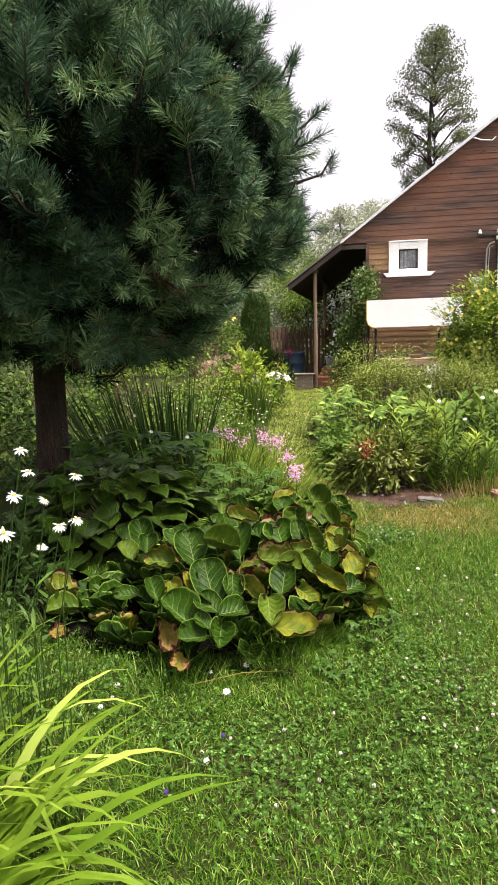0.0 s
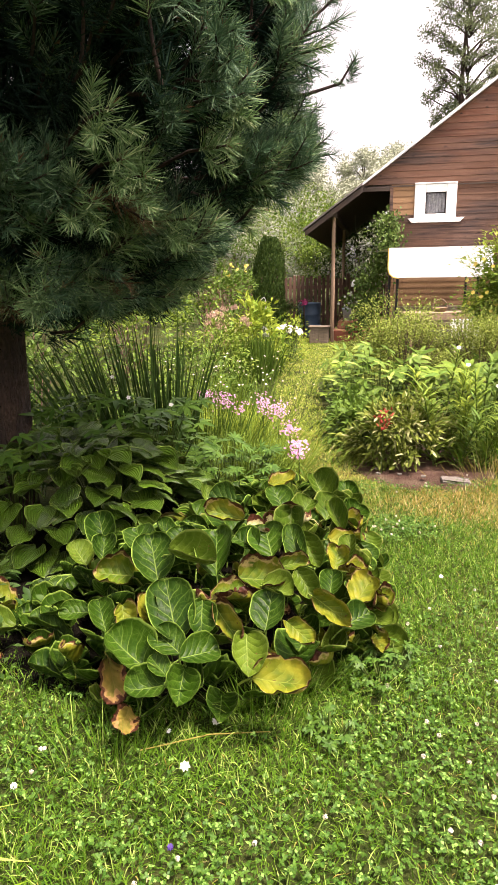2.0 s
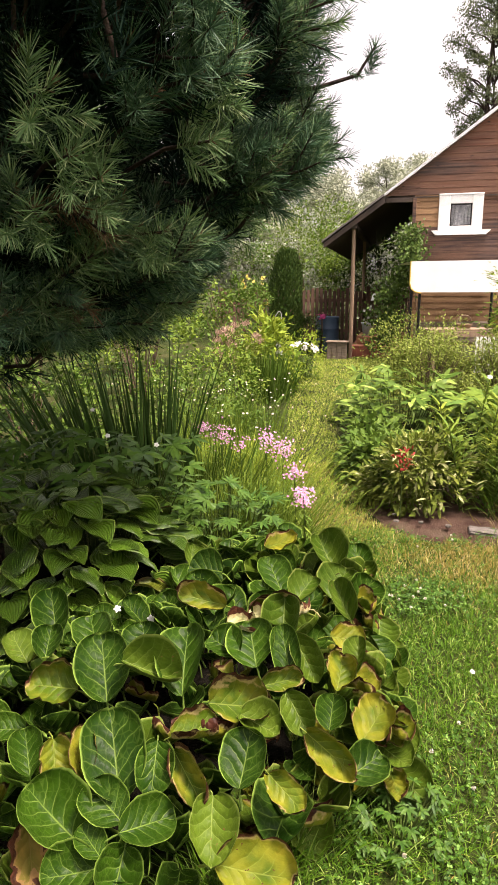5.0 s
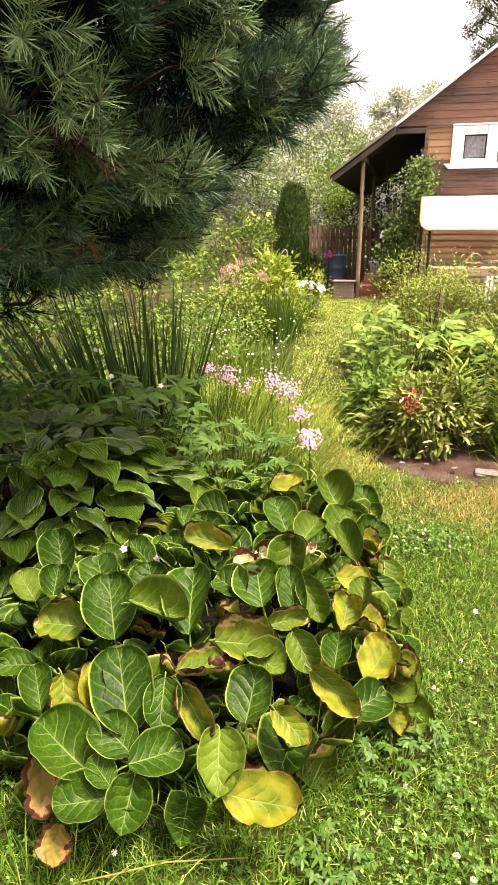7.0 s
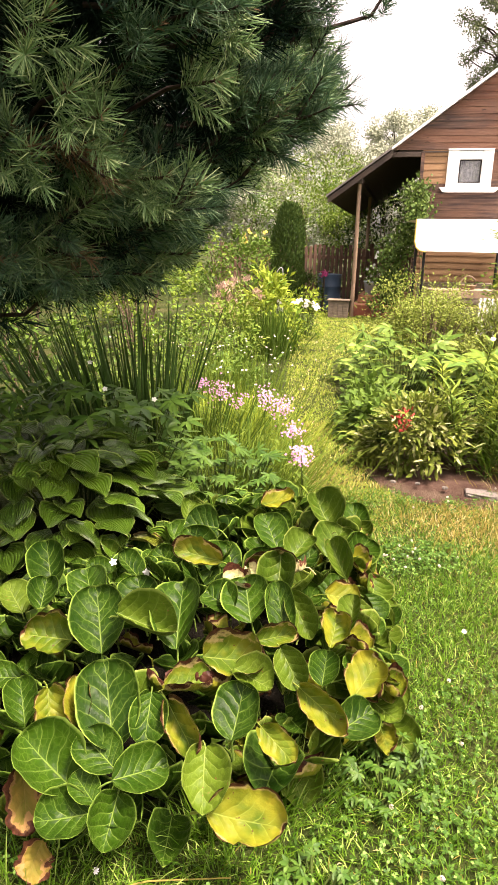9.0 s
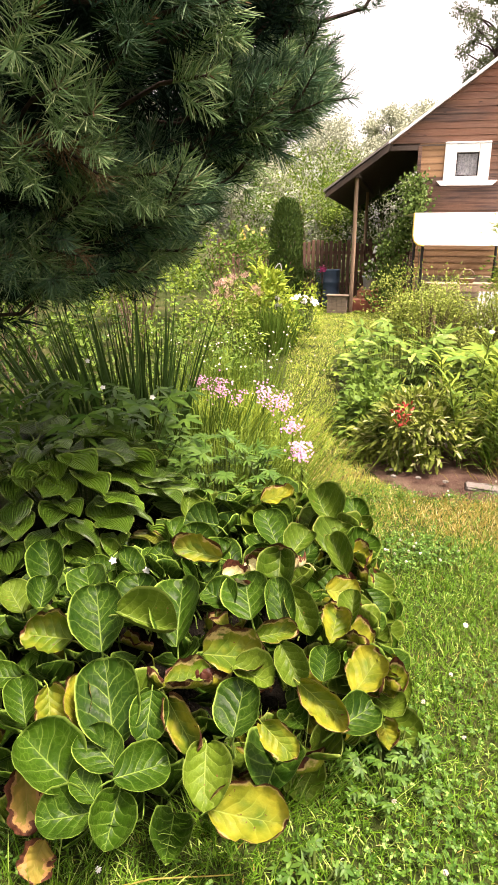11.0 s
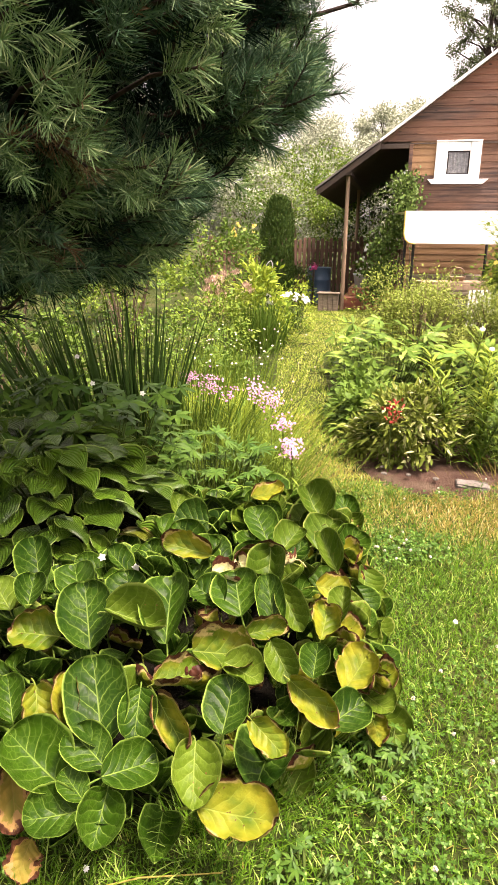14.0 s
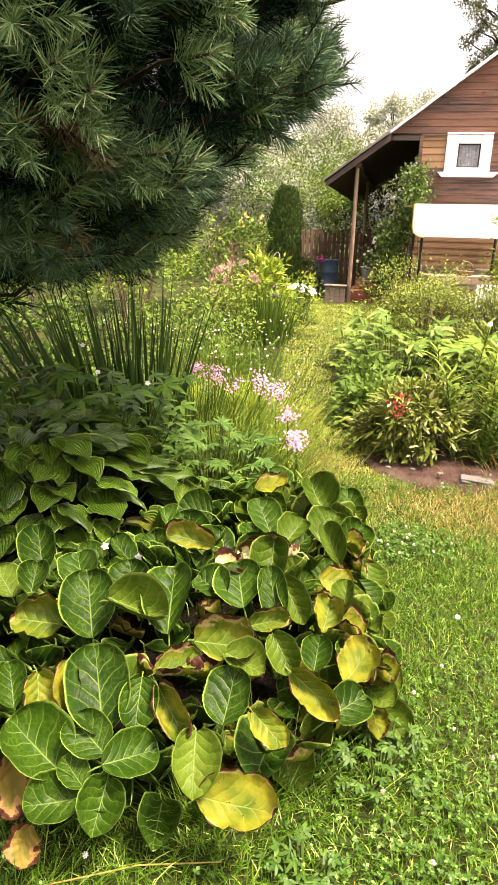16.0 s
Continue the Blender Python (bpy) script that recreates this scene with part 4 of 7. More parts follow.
# ---- bergenia ----
def leaf_shape(seed, cup, curl, wave, heart=False, nxx=8, nyy=10, ragged=0.0, rolled=0.0):
    """A large leaf of unit size: base at the origin, tip along y, face along z, a short stalk behind. Also its axes: across and along."""
    r = random.Random(seed)
    V, F, A = [], [], []
    ph = r.uniform(0, 6.28)
    tilt = r.uniform(-0.12, 0.12)
    bend = r.uniform(-0.10, 0.10)
    roll_side = r.choice((-1, 1))
    for j in range(nyy + 1):
        t = 0.5 - 0.5 * math.cos(math.pi * j / nyy) if not heart else j / nyy
        if heart:
            w = 0.5 * min(1.0, (t + 0.02) / 0.28) ** 0.5 if t < 0.28 else 0.5 * max(0.0, 1 - ((t - 0.28) / 0.72) ** 1.75) ** 0.86
        else:
            w = 0.5 * max(0.0, 1 - abs(2 * (0.015 + 0.985 * t) ** 1.16 - 1) ** 2.3) ** 0.5
        w = max(w, 0.03 if j in (0, nyy) else 0.05)
        for i in range(nxx + 1):
            s = 2 * i / nxx - 1
            e = max(0.0, (abs(s) - 0.55) / 0.45) ** 1.5
            e = max(e, max(0.0, (t - 0.8) / 0.2) ** 1.5 * 0.8) * (1.0 if s * roll_side > -0.2 else 0.35)
            lip = max(0.0, (max(abs(s), 1 - (1 - t) * 2.4) - 0.8) / 0.2) ** 2
            nick = ragged * (math.sin(13 * t + ph * 2 + 3 * s) + 0.7 * math.sin(31 * t + ph) * abs(s) + 0.6 * math.sin(57 * t + 2 * ph) * abs(s))
            x = s * w * (1 + nick) * (1 - 0.35 * rolled * e) + bend * t * t
            back = (-0.16 * abs(s) * max(0.0, 1 - t / 0.4) if heart else 0)
            z = cup * (abs(s) ** 2.0) * w * 1.4 + 0.14 * cup * (2 * t - 1) ** 2 - curl * (t - 0.25) ** 2 * (1 if t > 0.25 else 0.3)
            z += wave * (math.sin(7 * t + ph + (2 if s > 0 else 0)) * abs(s) ** 2 + 0.45 * math.sin(19 * t + ph * 3 + 2 * s) * abs(s) ** 3) + tilt * x + rolled * 0.26 * e
            z += (0.035 * lip if not heart else 0.02 * lip) - 0.022 * max(0.0, 1 - abs(s) * 3)
            V.append((x, t + back - 0.12 * rolled * e * t, z))
            A.append((0.5 + 0.5 * s, t))
    m = nxx + 1
    for j in range(nyy):
        for i in range(nxx):
            F.append([j * m + i, j * m + i + 1, (j + 1) * m + i + 1, (j + 1) * m + i])
    sv, sf = tube([(0, 0.05, -0.03), (0, -0.1, -0.10), (0, -0.28, -0.4)], [0.018, 0.022, 0.028], 5)
    V2, Q, _ = join([(np.array(V), np.array(F)), (sv, sf)])
    return V2, Q, np.concatenate([np.array(A), np.tile([0.5, 0.0], (len(sv), 1))])


def leaf_set(name, mat, shapes):
    """Meshes of one kind of leaf; shapes: the keywords of leaf_shape() for each."""
    out = []
    for kw in shapes:
        V, Q, A = leaf_shape(**kw)
        out.append(poly_mesh(name, V, [Q], M[mat], axes=A))
    return out


def leaf_matrix(x, y, z, length, width, az, el, roll):
    return Matrix.Translation((x, y, z)) @ Matrix.Rotation(radians(-az), 4, "Z") @ Matrix.Rotation(radians(el), 4, "X") @ Matrix.Rotation(radians(roll), 4, "Y") @ Matrix.Diagonal((width, length, (width + length) / 2, 1))


def tuck(x, y, z, ln, wd, az, el):
    """Moves a leaf's foot in until its tip stands over the bed and not over the lawn."""
    reach = x + max(0.0, math.sin(radians(az)) * math.cos(radians(el))) * ln + 0.35 * wd
    return x - max(0.0, reach + rnd.uniform(-0.06, 0.04) - (0.68 + 0.16 * (y - 2.49) - 0.45 * (z - 0.12)))


KINDS = {}
for key, cups, roll in (("G", (0.28, 0.40, 0.52, 0.62, 0.34, 0.46, 0.56, 0.80), 0.0), ("L", (0.35, 0.6, 0.45, 0.85), 0.2), ("Y", (0.2, 0.4, 0.5, 0.3), 0.7), ("B", (0.4, 0.55, 0.3, 0.45), 1.0), ("O", (0.25, 0.15), 0.25), ("W", (0.4, 0.2), 1.2)):
    fresh = key in "GL"
    KINDS[key] = leaf_set("bergenia_leaf", "leaf_" + key, [dict(seed=50 + i * 7 + ord(key), cup=c, curl=(0.05, 0.22, 0.36)[i % 3], wave=0.045 if fresh else (0.20 if key == "O" else 0.10), ragged=0.018 if fresh else (0.09 if key == "O" else 0.05), rolled=roll * (0.6 + 0.25 * (i % 3)), nxx=12 if fresh else 14, nyy=14 if fresh else 24) for i, c in enumerate(cups)])
BX, BY = 0.12, 2.75
bergenia = thing("bergenia_clump", Matrix.Translation((BX, BY, 0)), "low clump of round leathery leaves, some yellow and browned", "plant")
BASE = Matrix.Translation((-BX, -BY, 0))
WITHERED = ((0.16, 2.62, 0.44, 0.10, 110), (0.42, 2.72, 0.43, 0.11, -120), (0.24, 2.70, 0.43, 0.08, 160))
# rosettes, front to back: base, length, width, heading, rise, roll, state
ROSETTE_FRONT = [(-0.09, 2.14, 0.27, 0.195, 0.139, -6, 33, 3, 'G'), (-0.16, 2.42, 0.33, 0.179, 0.134, -22, 38, -6, 'G'), (0.04, 2.40, 0.35, 0.204, 0.125, -2, 38, 1, 'G'), (-0.18, 2.10, 0.20, 0.163, 0.135, -62, 24, -21, 'G'), (-0.08, 2.10, 0.25, 0.110, 0.096, -56, 24, -21, 'G'), (-0.08, 2.06, 0.26, 0.123, 0.096, 77, 3, 30, 'G'), (-0.13, 2.05, 0.18, 0.114, 0.099, -113, -3, -28, 'G'), (-0.07, 2.06, 0.22, 0.110, 0.089, -171, -27, -10, 'G'), (-0.12, 2.05, 0.21, 0.076, 0.062, -47, 26, -16, 'G'), (-0.01, 2.23, 0.35, 0.123, 0.081, 176, -33, -2, 'G'), (0.12, 2.12, 0.29, 0.140, 0.098, -173, -29, -4, 'L'), (0.13, 2.02, 0.21, 0.167, 0.118, 99, -3, 28, 'Y')]
ROSETTE_MIDDLE = [(0.25, 2.17, 0.30, 0.111, 0.069, 131, -19, 26, 'Y'), (0.03, 2.21, 0.34, 0.150, 0.075, 149, -29, 14, 'B'), (0.02, 2.25, 0.35, 0.126, 0.083, 77, 7, 34, 'B'), (0.11, 2.34, 0.37, 0.161, 0.118, 86, 4, 36, 'B'), (0.18, 2.14, 0.29, 0.127, 0.106, 16, 32, 8, 'G'), (0.19, 2.29, 0.37, 0.105, 0.089, 121, -18, 30, 'L'), (-0.25, 2.48, 0.33, 0.142, 0.132, -88, 14, -36, 'B'), (-0.12, 2.46, 0.42, 0.169, 0.096, 109, -19, 33, 'L'), (-0.06, 2.51, 0.37, 0.127, 0.111, -19, 39, -7, 'G'), (-0.22, 2.62, 0.35, 0.135, 0.109, -14, 40, -1, 'G'), (-0.40, 2.86, 0.27, 0.163, 0.113, -23, 41, -5, 'G'), (-0.38, 2.64, 0.32, 0.108, 0.082, 6, 38, 14, 'G')]
ROSETTE_LEFT = [(-0.45, 2.70, 0.28, 0.110, 0.096, -49, 36, -19, 'L'), (-0.27, 2.29, 0.32, 0.120, 0.083, 170, -34, -4, 'Y'), (-0.17, 2.19, 0.28, 0.130, 0.070, -8, 34, 3, 'Y'), (-0.32, 2.25, 0.25, 0.110, 0.076, -25, 35, -3, 'G'), (0.36, 3.00, 0.34, 0.149, 0.112, -13, 42, -12, 'G'), (0.39, 2.89, 0.36, 0.122, 0.098, 47, 35, 25, 'G'), (0.39, 2.70, 0.43, 0.176, 0.115, -87, -1, -41, 'B'), (0.34, 2.70, 0.47, 0.165, 0.109, -177, -40, 2, 'G'), (0.33, 2.43, 0.36, 0.157, 0.075, -4, 38, -7, 'G'), (0.35, 2.55, 0.43, 0.139, 0.077, 143, -29, 26, 'G'), (0.45, 2.42, 0.34, 0.108, 0.093, 21, 37, 6, 'Y'), (0.62, 3.35, 0.29, 0.206, 0.148, -25, 39, -24, 'G')]
ROSETTE_FLANK = [(0.73, 3.32, 0.26, 0.198, 0.099, -1, 44, -10, 'G'), (0.55, 3.07, 0.28, 0.136, 0.140, 36, 40, 16, 'G'), (0.64, 3.03, 0.26, 0.132, 0.122, 49, 36, 23, 'G'), (0.57, 2.81, 0.33, 0.144, 0.080, -23, 36, -22, 'G'), (0.55, 2.67, 0.36, 0.107, 0.088, 104, 1, 40, 'Y'), (0.35, 2.27, 0.33, 0.154, 0.079, 124, -14, 31, 'Y'), (0.47, 2.20, 0.25, 0.118, 0.093, 69, 22, 26, 'G'), (0.49, 2.29, 0.28, 0.127, 0.106, 49, 30, 19, 'Y'), (0.09, 4.19, -0.03, 0.256, 0.205, -17, 44, -11, 'G'), (0.15, 3.13, 0.37, 0.126, 0.116, -77, 14, -42, 'G'), (0.42, 4.38, -0.01, 0.213, 0.158, -14, 45, -13, 'G'), (0.23, 4.10, 0.00, 0.157, 0.139, 1, 45, -1, 'G')]
ROSETTE_BACK = [(0.33, 3.43, 0.34, 0.146, 0.087, 88, 8, 44, 'Y'), (0.24, 2.48, 0.38, 0.134, 0.126, -14, 38, -10, 'G'), (0.19, 2.51, 0.40, 0.101, 0.098, -51, 27, -30, 'G'), (0.24, 2.39, 0.38, 0.122, 0.063, 80, 11, 36, 'B'), (0.16, 2.77, 0.42, 0.165, 0.091, -77, 13, -40, 'B'), (0.31, 2.36, 0.38, 0.111, 0.076, 142, -27, 24, 'G'), (0.41, 2.29, 0.32, 0.085, 0.072, 21, 35, 6, 'G'), (-0.30, 2.15, 0.22, 0.142, 0.080, 169, -30, -5, 'O'), (-0.23, 2.03, 0.13, 0.080, 0.072, -159, -21, -18, 'O'), (0.52, 2.50, 0.34, 0.103, 0.065, 7, 38, -4, 'L')]
count = 0
for rosette in (ROSETTE_FRONT, ROSETTE_MIDDLE, ROSETTE_LEFT, ROSETTE_FLANK, ROSETTE_BACK):
    for x, y, z, ln, wd, az, el, ro, state in rosette:
        if ln > 0.19 and y > 3.2:
            ln, z = ln * 0.84, z - 0.03
        # right flank: every other green leaf turns pale to paint the light it faces
        if state == "G" and x > 0.3 and count % 2:
            state = "L"
        me = KINDS[state][count % len(KINDS[state])]
        part("leaf", me, None, bergenia, m=BASE @ leaf_matrix(tuck(x, y, z, ln, wd, az, el), y, z, ln * 1.03, wd * 1.10, az + rnd.uniform(-8, 8), el + rnd.uniform(-8, 14), ro + rnd.uniform(-12, 12)))
        count += 1


def mound(x, y):
    a = 1 - ((x - 0.12) / 0.85) ** 2 - ((y - 2.75) / 0.85) ** 2
    b = 1 - ((x - 0.5) / 0.55) ** 2 - ((y - 3.35) / 0.62) ** 2
    return max(0.06 + 0.38 * max(0, a) ** 0.6, 0.06 + 0.3 * max(0, b) ** 0.6)


for k in range(360):
    for _ in range(80):
        x, y = rnd.uniform(-0.75, 0.85), rnd.uniform(2.1, 3.8)
        h = mound(x, y)
        inside = ((x - 0.0) / 0.68) ** 2 + ((y - 2.82) / 0.70) ** 2 < 1 or ((x - 0.42) / 0.38) ** 2 + ((y - 3.3) / 0.5) ** 2 < 1
        if inside and (x > -0.35 or y < 3.0):
            break
    az = math.degrees(math.atan2(x - 0.1, y - 2.9)) + rnd.uniform(-60, 60)
    depth = k % 3
    z = h - (0.26, 0.20, 0.14)[depth] - rnd.uniform(0, 0.04)
    # more pale leaves beyond x 0.3 put the flank's light into colour
    state = rnd.choices("GLYBO", (86, 6, 4, 3, 1) if x < 0.3 else (50, 38, 7, 4, 1))[0]
    ln = rnd.uniform(0.10, 0.165)
    edge = max(0.0, 1 - h / 0.3)
    el = rnd.uniform(5, 65) - 45 * edge * rnd.random()
    part("leaf", rnd.choice(KINDS[state]), None, bergenia, m=BASE @ leaf_matrix(tuck(x, y, z, ln, ln * 0.8, az, el), y, max(0.03, z), ln, ln * rnd.uniform(0.74, 0.9), az, el, rnd.uniform(-35, 35)))

# low leaves that close the front and the rim beside the lawn
for k in range(90):
    s = rnd.random()
    if k < 16:
        x, y, z = 0.12 + 0.42 * s, 2.28 + 0.16 * s + rnd.uniform(-0.05, 0.12), rnd.uniform(0.03, 0.10)
        az, el = rnd.uniform(100, 220), rnd.uniform(-35, 20)
    else:
        x, y, z = 0.62 + 0.13 * s + rnd.uniform(-0.05, 0.03), 2.38 + 0.95 * s, rnd.uniform(0.07, 0.30)
        az, el = rnd.uniform(90, 195), rnd.uniform(-42, 8)
    ln = rnd.uniform(0.08, 0.135)
    # mostly pale and yellowing kinds; the pale ones also paint the rim's light
    state = rnd.choices("GLYB", (16, 56, 24, 4))[0]
    part("leaf", rnd.choice(KINDS[state]), None, bergenia, m=BASE @ leaf_matrix(tuck(x, y, z, ln, ln * 0.8, az, el), y, z, ln, ln * rnd.uniform(0.75, 0.95), az, el, rnd.uniform(-30, 30)))

# young leaves behind the clump and a few bleached ones in it
for k in range(46):
    x, y, z = rnd.uniform(-0.02, 0.52), rnd.uniform(3.4, 3.78), rnd.uniform(0.10, 0.27)
    ln = rnd.uniform(0.09, 0.15)
    part("leaf", rnd.choice(KINDS["G" if k % 4 else "L"]), None, bergenia, m=BASE @ leaf_matrix(x, y, z, ln, ln * rnd.uniform(0.8, 0.95), rnd.uniform(-180, 180), rnd.uniform(5, 55), rnd.uniform(-25, 25)))
for x, y, z, ln, az, el, state in ((-0.72, 2.66, 0.13, 0.17, -80, 22, "Y"), (-0.70, 2.58, 0.10, 0.15, -120, 10, "L"), (-0.74, 2.50, 0.05, 0.10, -150, 5, "O")):
    part("leaf", KINDS[state][1], None, bergenia, m=BASE @ leaf_matrix(x, y, z, ln, ln * 0.85, az, el, -15))
for x, y, z, ln, az in WITHERED:
    part("leaf", KINDS["W"][0 if az > 0 else 1], None, bergenia, m=BASE @ leaf_matrix(x, y, z, ln, ln * 0.8, az, -5, 10))

# ---- hosta ----
HX, HY = -0.62, 3.72
hosta = thing("hosta", Matrix.Translation((HX, HY, 0)), "broad mound of ribbed dark green hosta leaves", "plant")
hosta_shapes = leaf_set("hosta_leaf", "hosta", [dict(seed=200 + i, cup=c, curl=q, wave=0.04, heart=True, nxx=10, nyy=12) for i, (c, q) in enumerate(((0.12, 0.15), (-0.12, 0.25), (0.25, 0.3), (-0.05, 0.4), (0.32, 0.2)))])
hosta_yellow = leaf_set("hosta_leaf", "hosta_y", [dict(seed=300 + i, cup=0.25, curl=0.45, wave=0.05, heart=True, nxx=10, nyy=12) for i in range(2)])
for tier, (f, h, n, el) in enumerate(((1.04, 0.08, 38, -16), (1.0, 0.15, 40, -14), (0.93, 0.23, 40, -12), (0.84, 0.31, 38, -9), (0.73, 0.38, 34, -7), (0.60, 0.44, 29, -5), (0.45, 0.49, 22, -3), (0.26, 0.53, 13, 2))):
    for i in range(n):
        az = 360 * (i + 0.5 * (tier % 2)) / n + rnd.uniform(-9, 9)
        a = radians(az)
        x, y = 0.72 * f * math.sin(a) * rnd.uniform(0.9, 1.06), 0.62 * f * math.cos(a) * rnd.uniform(0.9, 1.06)
        ln = rnd.uniform(0.125, 0.175)
        front = math.cos(a) < -0.2
        if not front and tier < 2 and i % 2:
            continue
        yellow = x > 0.4 and rnd.random() < 0.14
        part("leaf", rnd.choice(hosta_yellow if yellow else hosta_shapes), None, hosta, m=leaf_matrix(x * 0.88, y * 0.88, h + rnd.uniform(-0.03, 0.03), ln, ln * rnd.uniform(0.9, 1.12), az + rnd.uniform(-40, 40), el + rnd.uniform(-14, 16), rnd.uniform(-20, 20)))

# ---- loose foliage plants ----
def ball(n, rx, ry, z0, z1, clumps, spread, fill=0.75, wild=0.0):
    """Points in clumps over a bush's outline, with the way outwards at each."""
    c = scatter_dirs(clumps, 0.25)
    c *= rng.uniform(fill, 1.0, (clumps, 1)) * rng.uniform(0.82 - wild, 1.08 + wild, (clumps, 1))
    p = c[rng.integers(0, clumps, n)] + rng.normal(size=(n, 3)) * spread
    way = unit(p * np.array([1, 1, 0.8]) + rng.normal(size=(n, 3)) * 0.45)
    zc, zr = (z0 + z1) / 2, (z1 - z0) / 2
    q = np.stack([p[:, 0] * rx, p[:, 1] * ry, zc + p[:, 2] * zr], 1)
    q[:, 2] = np.maximum(q[:, 2], 0.02)
    return q, way


def bush(name, x, y, rx, ry, z1, n, size, mat, label, ratio=0.5, clumps=60, spread=0.14, z0=-0.1, stems=9, category="bush", bark="twig", droop=0.15, group="", lobes=0, fan=150, wild=0.0, fill=0.75):
    b = thing(name, Matrix.Translation((x, y, 0)), label, category, group)
    parts = []
    for _ in range(stems):
        a, r = rnd.uniform(0, 6.28), rnd.uniform(0.25, 0.75)
        e = np.array([math.cos(a) * rx * r, math.sin(a) * ry * r, z1 * rnd.uniform(0.55, 0.85)])
        s = e * np.array([0.25, 0.25, 0])
        parts.append(tube([s, s + (e - s) * np.array([0.4, 0.4, 0.55]), e], [0.004 + 0.006 * z1, 0.003 + 0.004 * z1, 0.003], 5))
    if parts:
        V, F, _ = join(parts)
        part("stem_growth", poly_mesh("stem_growth", V, [F]), M[bark], b, kind="stuff")
    P, way = ball(n, rx, ry, z0, z1, clumps, spread, fill, wild)
    L = rng.uniform(0.7, 1.25, n) * size
    D = unit(way + np.array([0, 0, -0.1]) + rng.normal(size=(n, 3)) * 0.35)
    N2 = unit(way * 0.5 + UP * 0.9 + rng.normal(size=(n, 3)) * 0.35)
    if lobes:
        V, F, T = fan_leaves(P, D, N2, L, L * ratio, lobes, fan)
    else:
        V, F, T = (leaflets if size < 0.05 or y > 8.5 else leaves)(P, D, N2, L, L * ratio, 0.15, droop)
    part("leaves", poly_mesh("leaves", V, [F, T]), M[mat], b, kind="stuff")
    return b


def florets(P, facing, size, petals=5, ratio=0.55):
    """Small open flowers: petals round each point."""
    n = len(P)
    facing = unit(facing)
    X = unit(np.cross(facing, rng.normal(size=(n, 3))))
    Y = np.cross(facing, X)
    size = np.broadcast_to(np.asarray(size, float), (n,))
    out = []
    for k in range(petals):
        a = 2 * math.pi * k / petals
        out.append(leaves(P, X * math.cos(a) + Y * math.sin(a) + facing * 0.15, facing, size / 2, size / 2 * ratio, 0.05, 0.05))
    return join(out)

# ---- left bed, behind the hosta ----
iris = thing("iris_clump", Matrix.Translation((-0.40, 4.62, 0)), "tall dark green sword-shaped iris blades", "plant")
for k in range(190):
    fan = rnd.uniform(-1, 1)
    p = np.array([[fan * 0.26, rnd.uniform(-0.12, 0.12), 0.0]])
    d = np.array([[fan * 0.36 - 0.2 + rnd.uniform(-0.14, 0.14), rnd.uniform(-0.15, 0.15), 1.0]])
    V, F = ribbons(p, d, rnd.uniform(0.8, 1.22), rnd.uniform(0.012, 0.021), rnd.uniform(0.0, 0.3), 5)
    part("blade", poly_mesh("blade", V, [F]), M["iris"], iris)


def palm_plant(name, x, y, rx, ry, z0, z1, n, size, mat, label, lobes=5, ratio=0.34):
    """Fan-shaped leaves on upright stalks."""
    b = thing(name, Matrix.Translation((x, y, 0)), label, "plant")
    a, r = rng.uniform(0, 6.28, n), np.sqrt(rng.uniform(0.02, 1, n))
    P = np.stack([np.cos(a) * r * rx, np.sin(a) * r * ry, rng.uniform(z0, z1, n) - 0.25 * (z1 - z0) * r], 1)
    out = np.stack([np.cos(a), np.sin(a), rng.uniform(-0.35, 0.25, n)], 1)
    out = unit(out + np.array([0, -0.5, 0]) + rng.normal(size=(n, 3)) * 0.25)
    V, F, T = fan_leaves(P, out, unit(UP + np.array([0, -0.35, 0]) + rng.normal(size=(n, 3)) * 0.2), rng.uniform(0.75, 1.2, n) * size, rng.uniform(0.75, 1.1, n) * size * ratio, lobes, 200)
    part("leaves", poly_mesh("leaves", V, [F, T]), M[mat], b, kind="stuff")
    st = [tube([(p[0] * 0.4, p[1] * 0.4, 0), (p[0] * 0.8, p[1] * 0.8, p[2] * 0.6), tuple(p)], [0.0035, 0.003, 0.002], 4) for p in P]
    V, F, _ = join(st)
    part("stalk_growth", poly_mesh("stalk_growth", V, [F]), M["stem"], b, kind="stuff")
    return b


palm_plant("anemone_plant", -0.5, 4.05, 0.58, 0.30, 0.40, 0.74, 120, 0.115, "anemone_leaf", "green deeply cut anemone leaves above the hosta")
palm_plant("anemone_plant", -0.95, 3.55, 0.2, 0.25, 0.42, 0.66, 22, 0.10, "anemone_leaf", "green deeply cut anemone leaves beside the hosta")
palm_plant("cranesbill", 0.16, 3.98, 0.28, 0.3, 0.22, 0.46, 90, 0.085, "anemone_leaf", "green finely cut cranesbill leaves", 7, 0.24)
palm_plant("anemone_plant", 0.36, 2.0, 0.1, 0.07, 0.03, 0.09, 22, 0.030, "anemone_leaf", "small cut green leaves at the bed's front", 5, 0.4)
palm_plant("anemone_plant", 0.60, 2.28, 0.13, 0.12, 0.04, 0.12, 46, 0.030, "anemone_leaf", "small cut green leaves beside the bergenia", 5, 0.4)


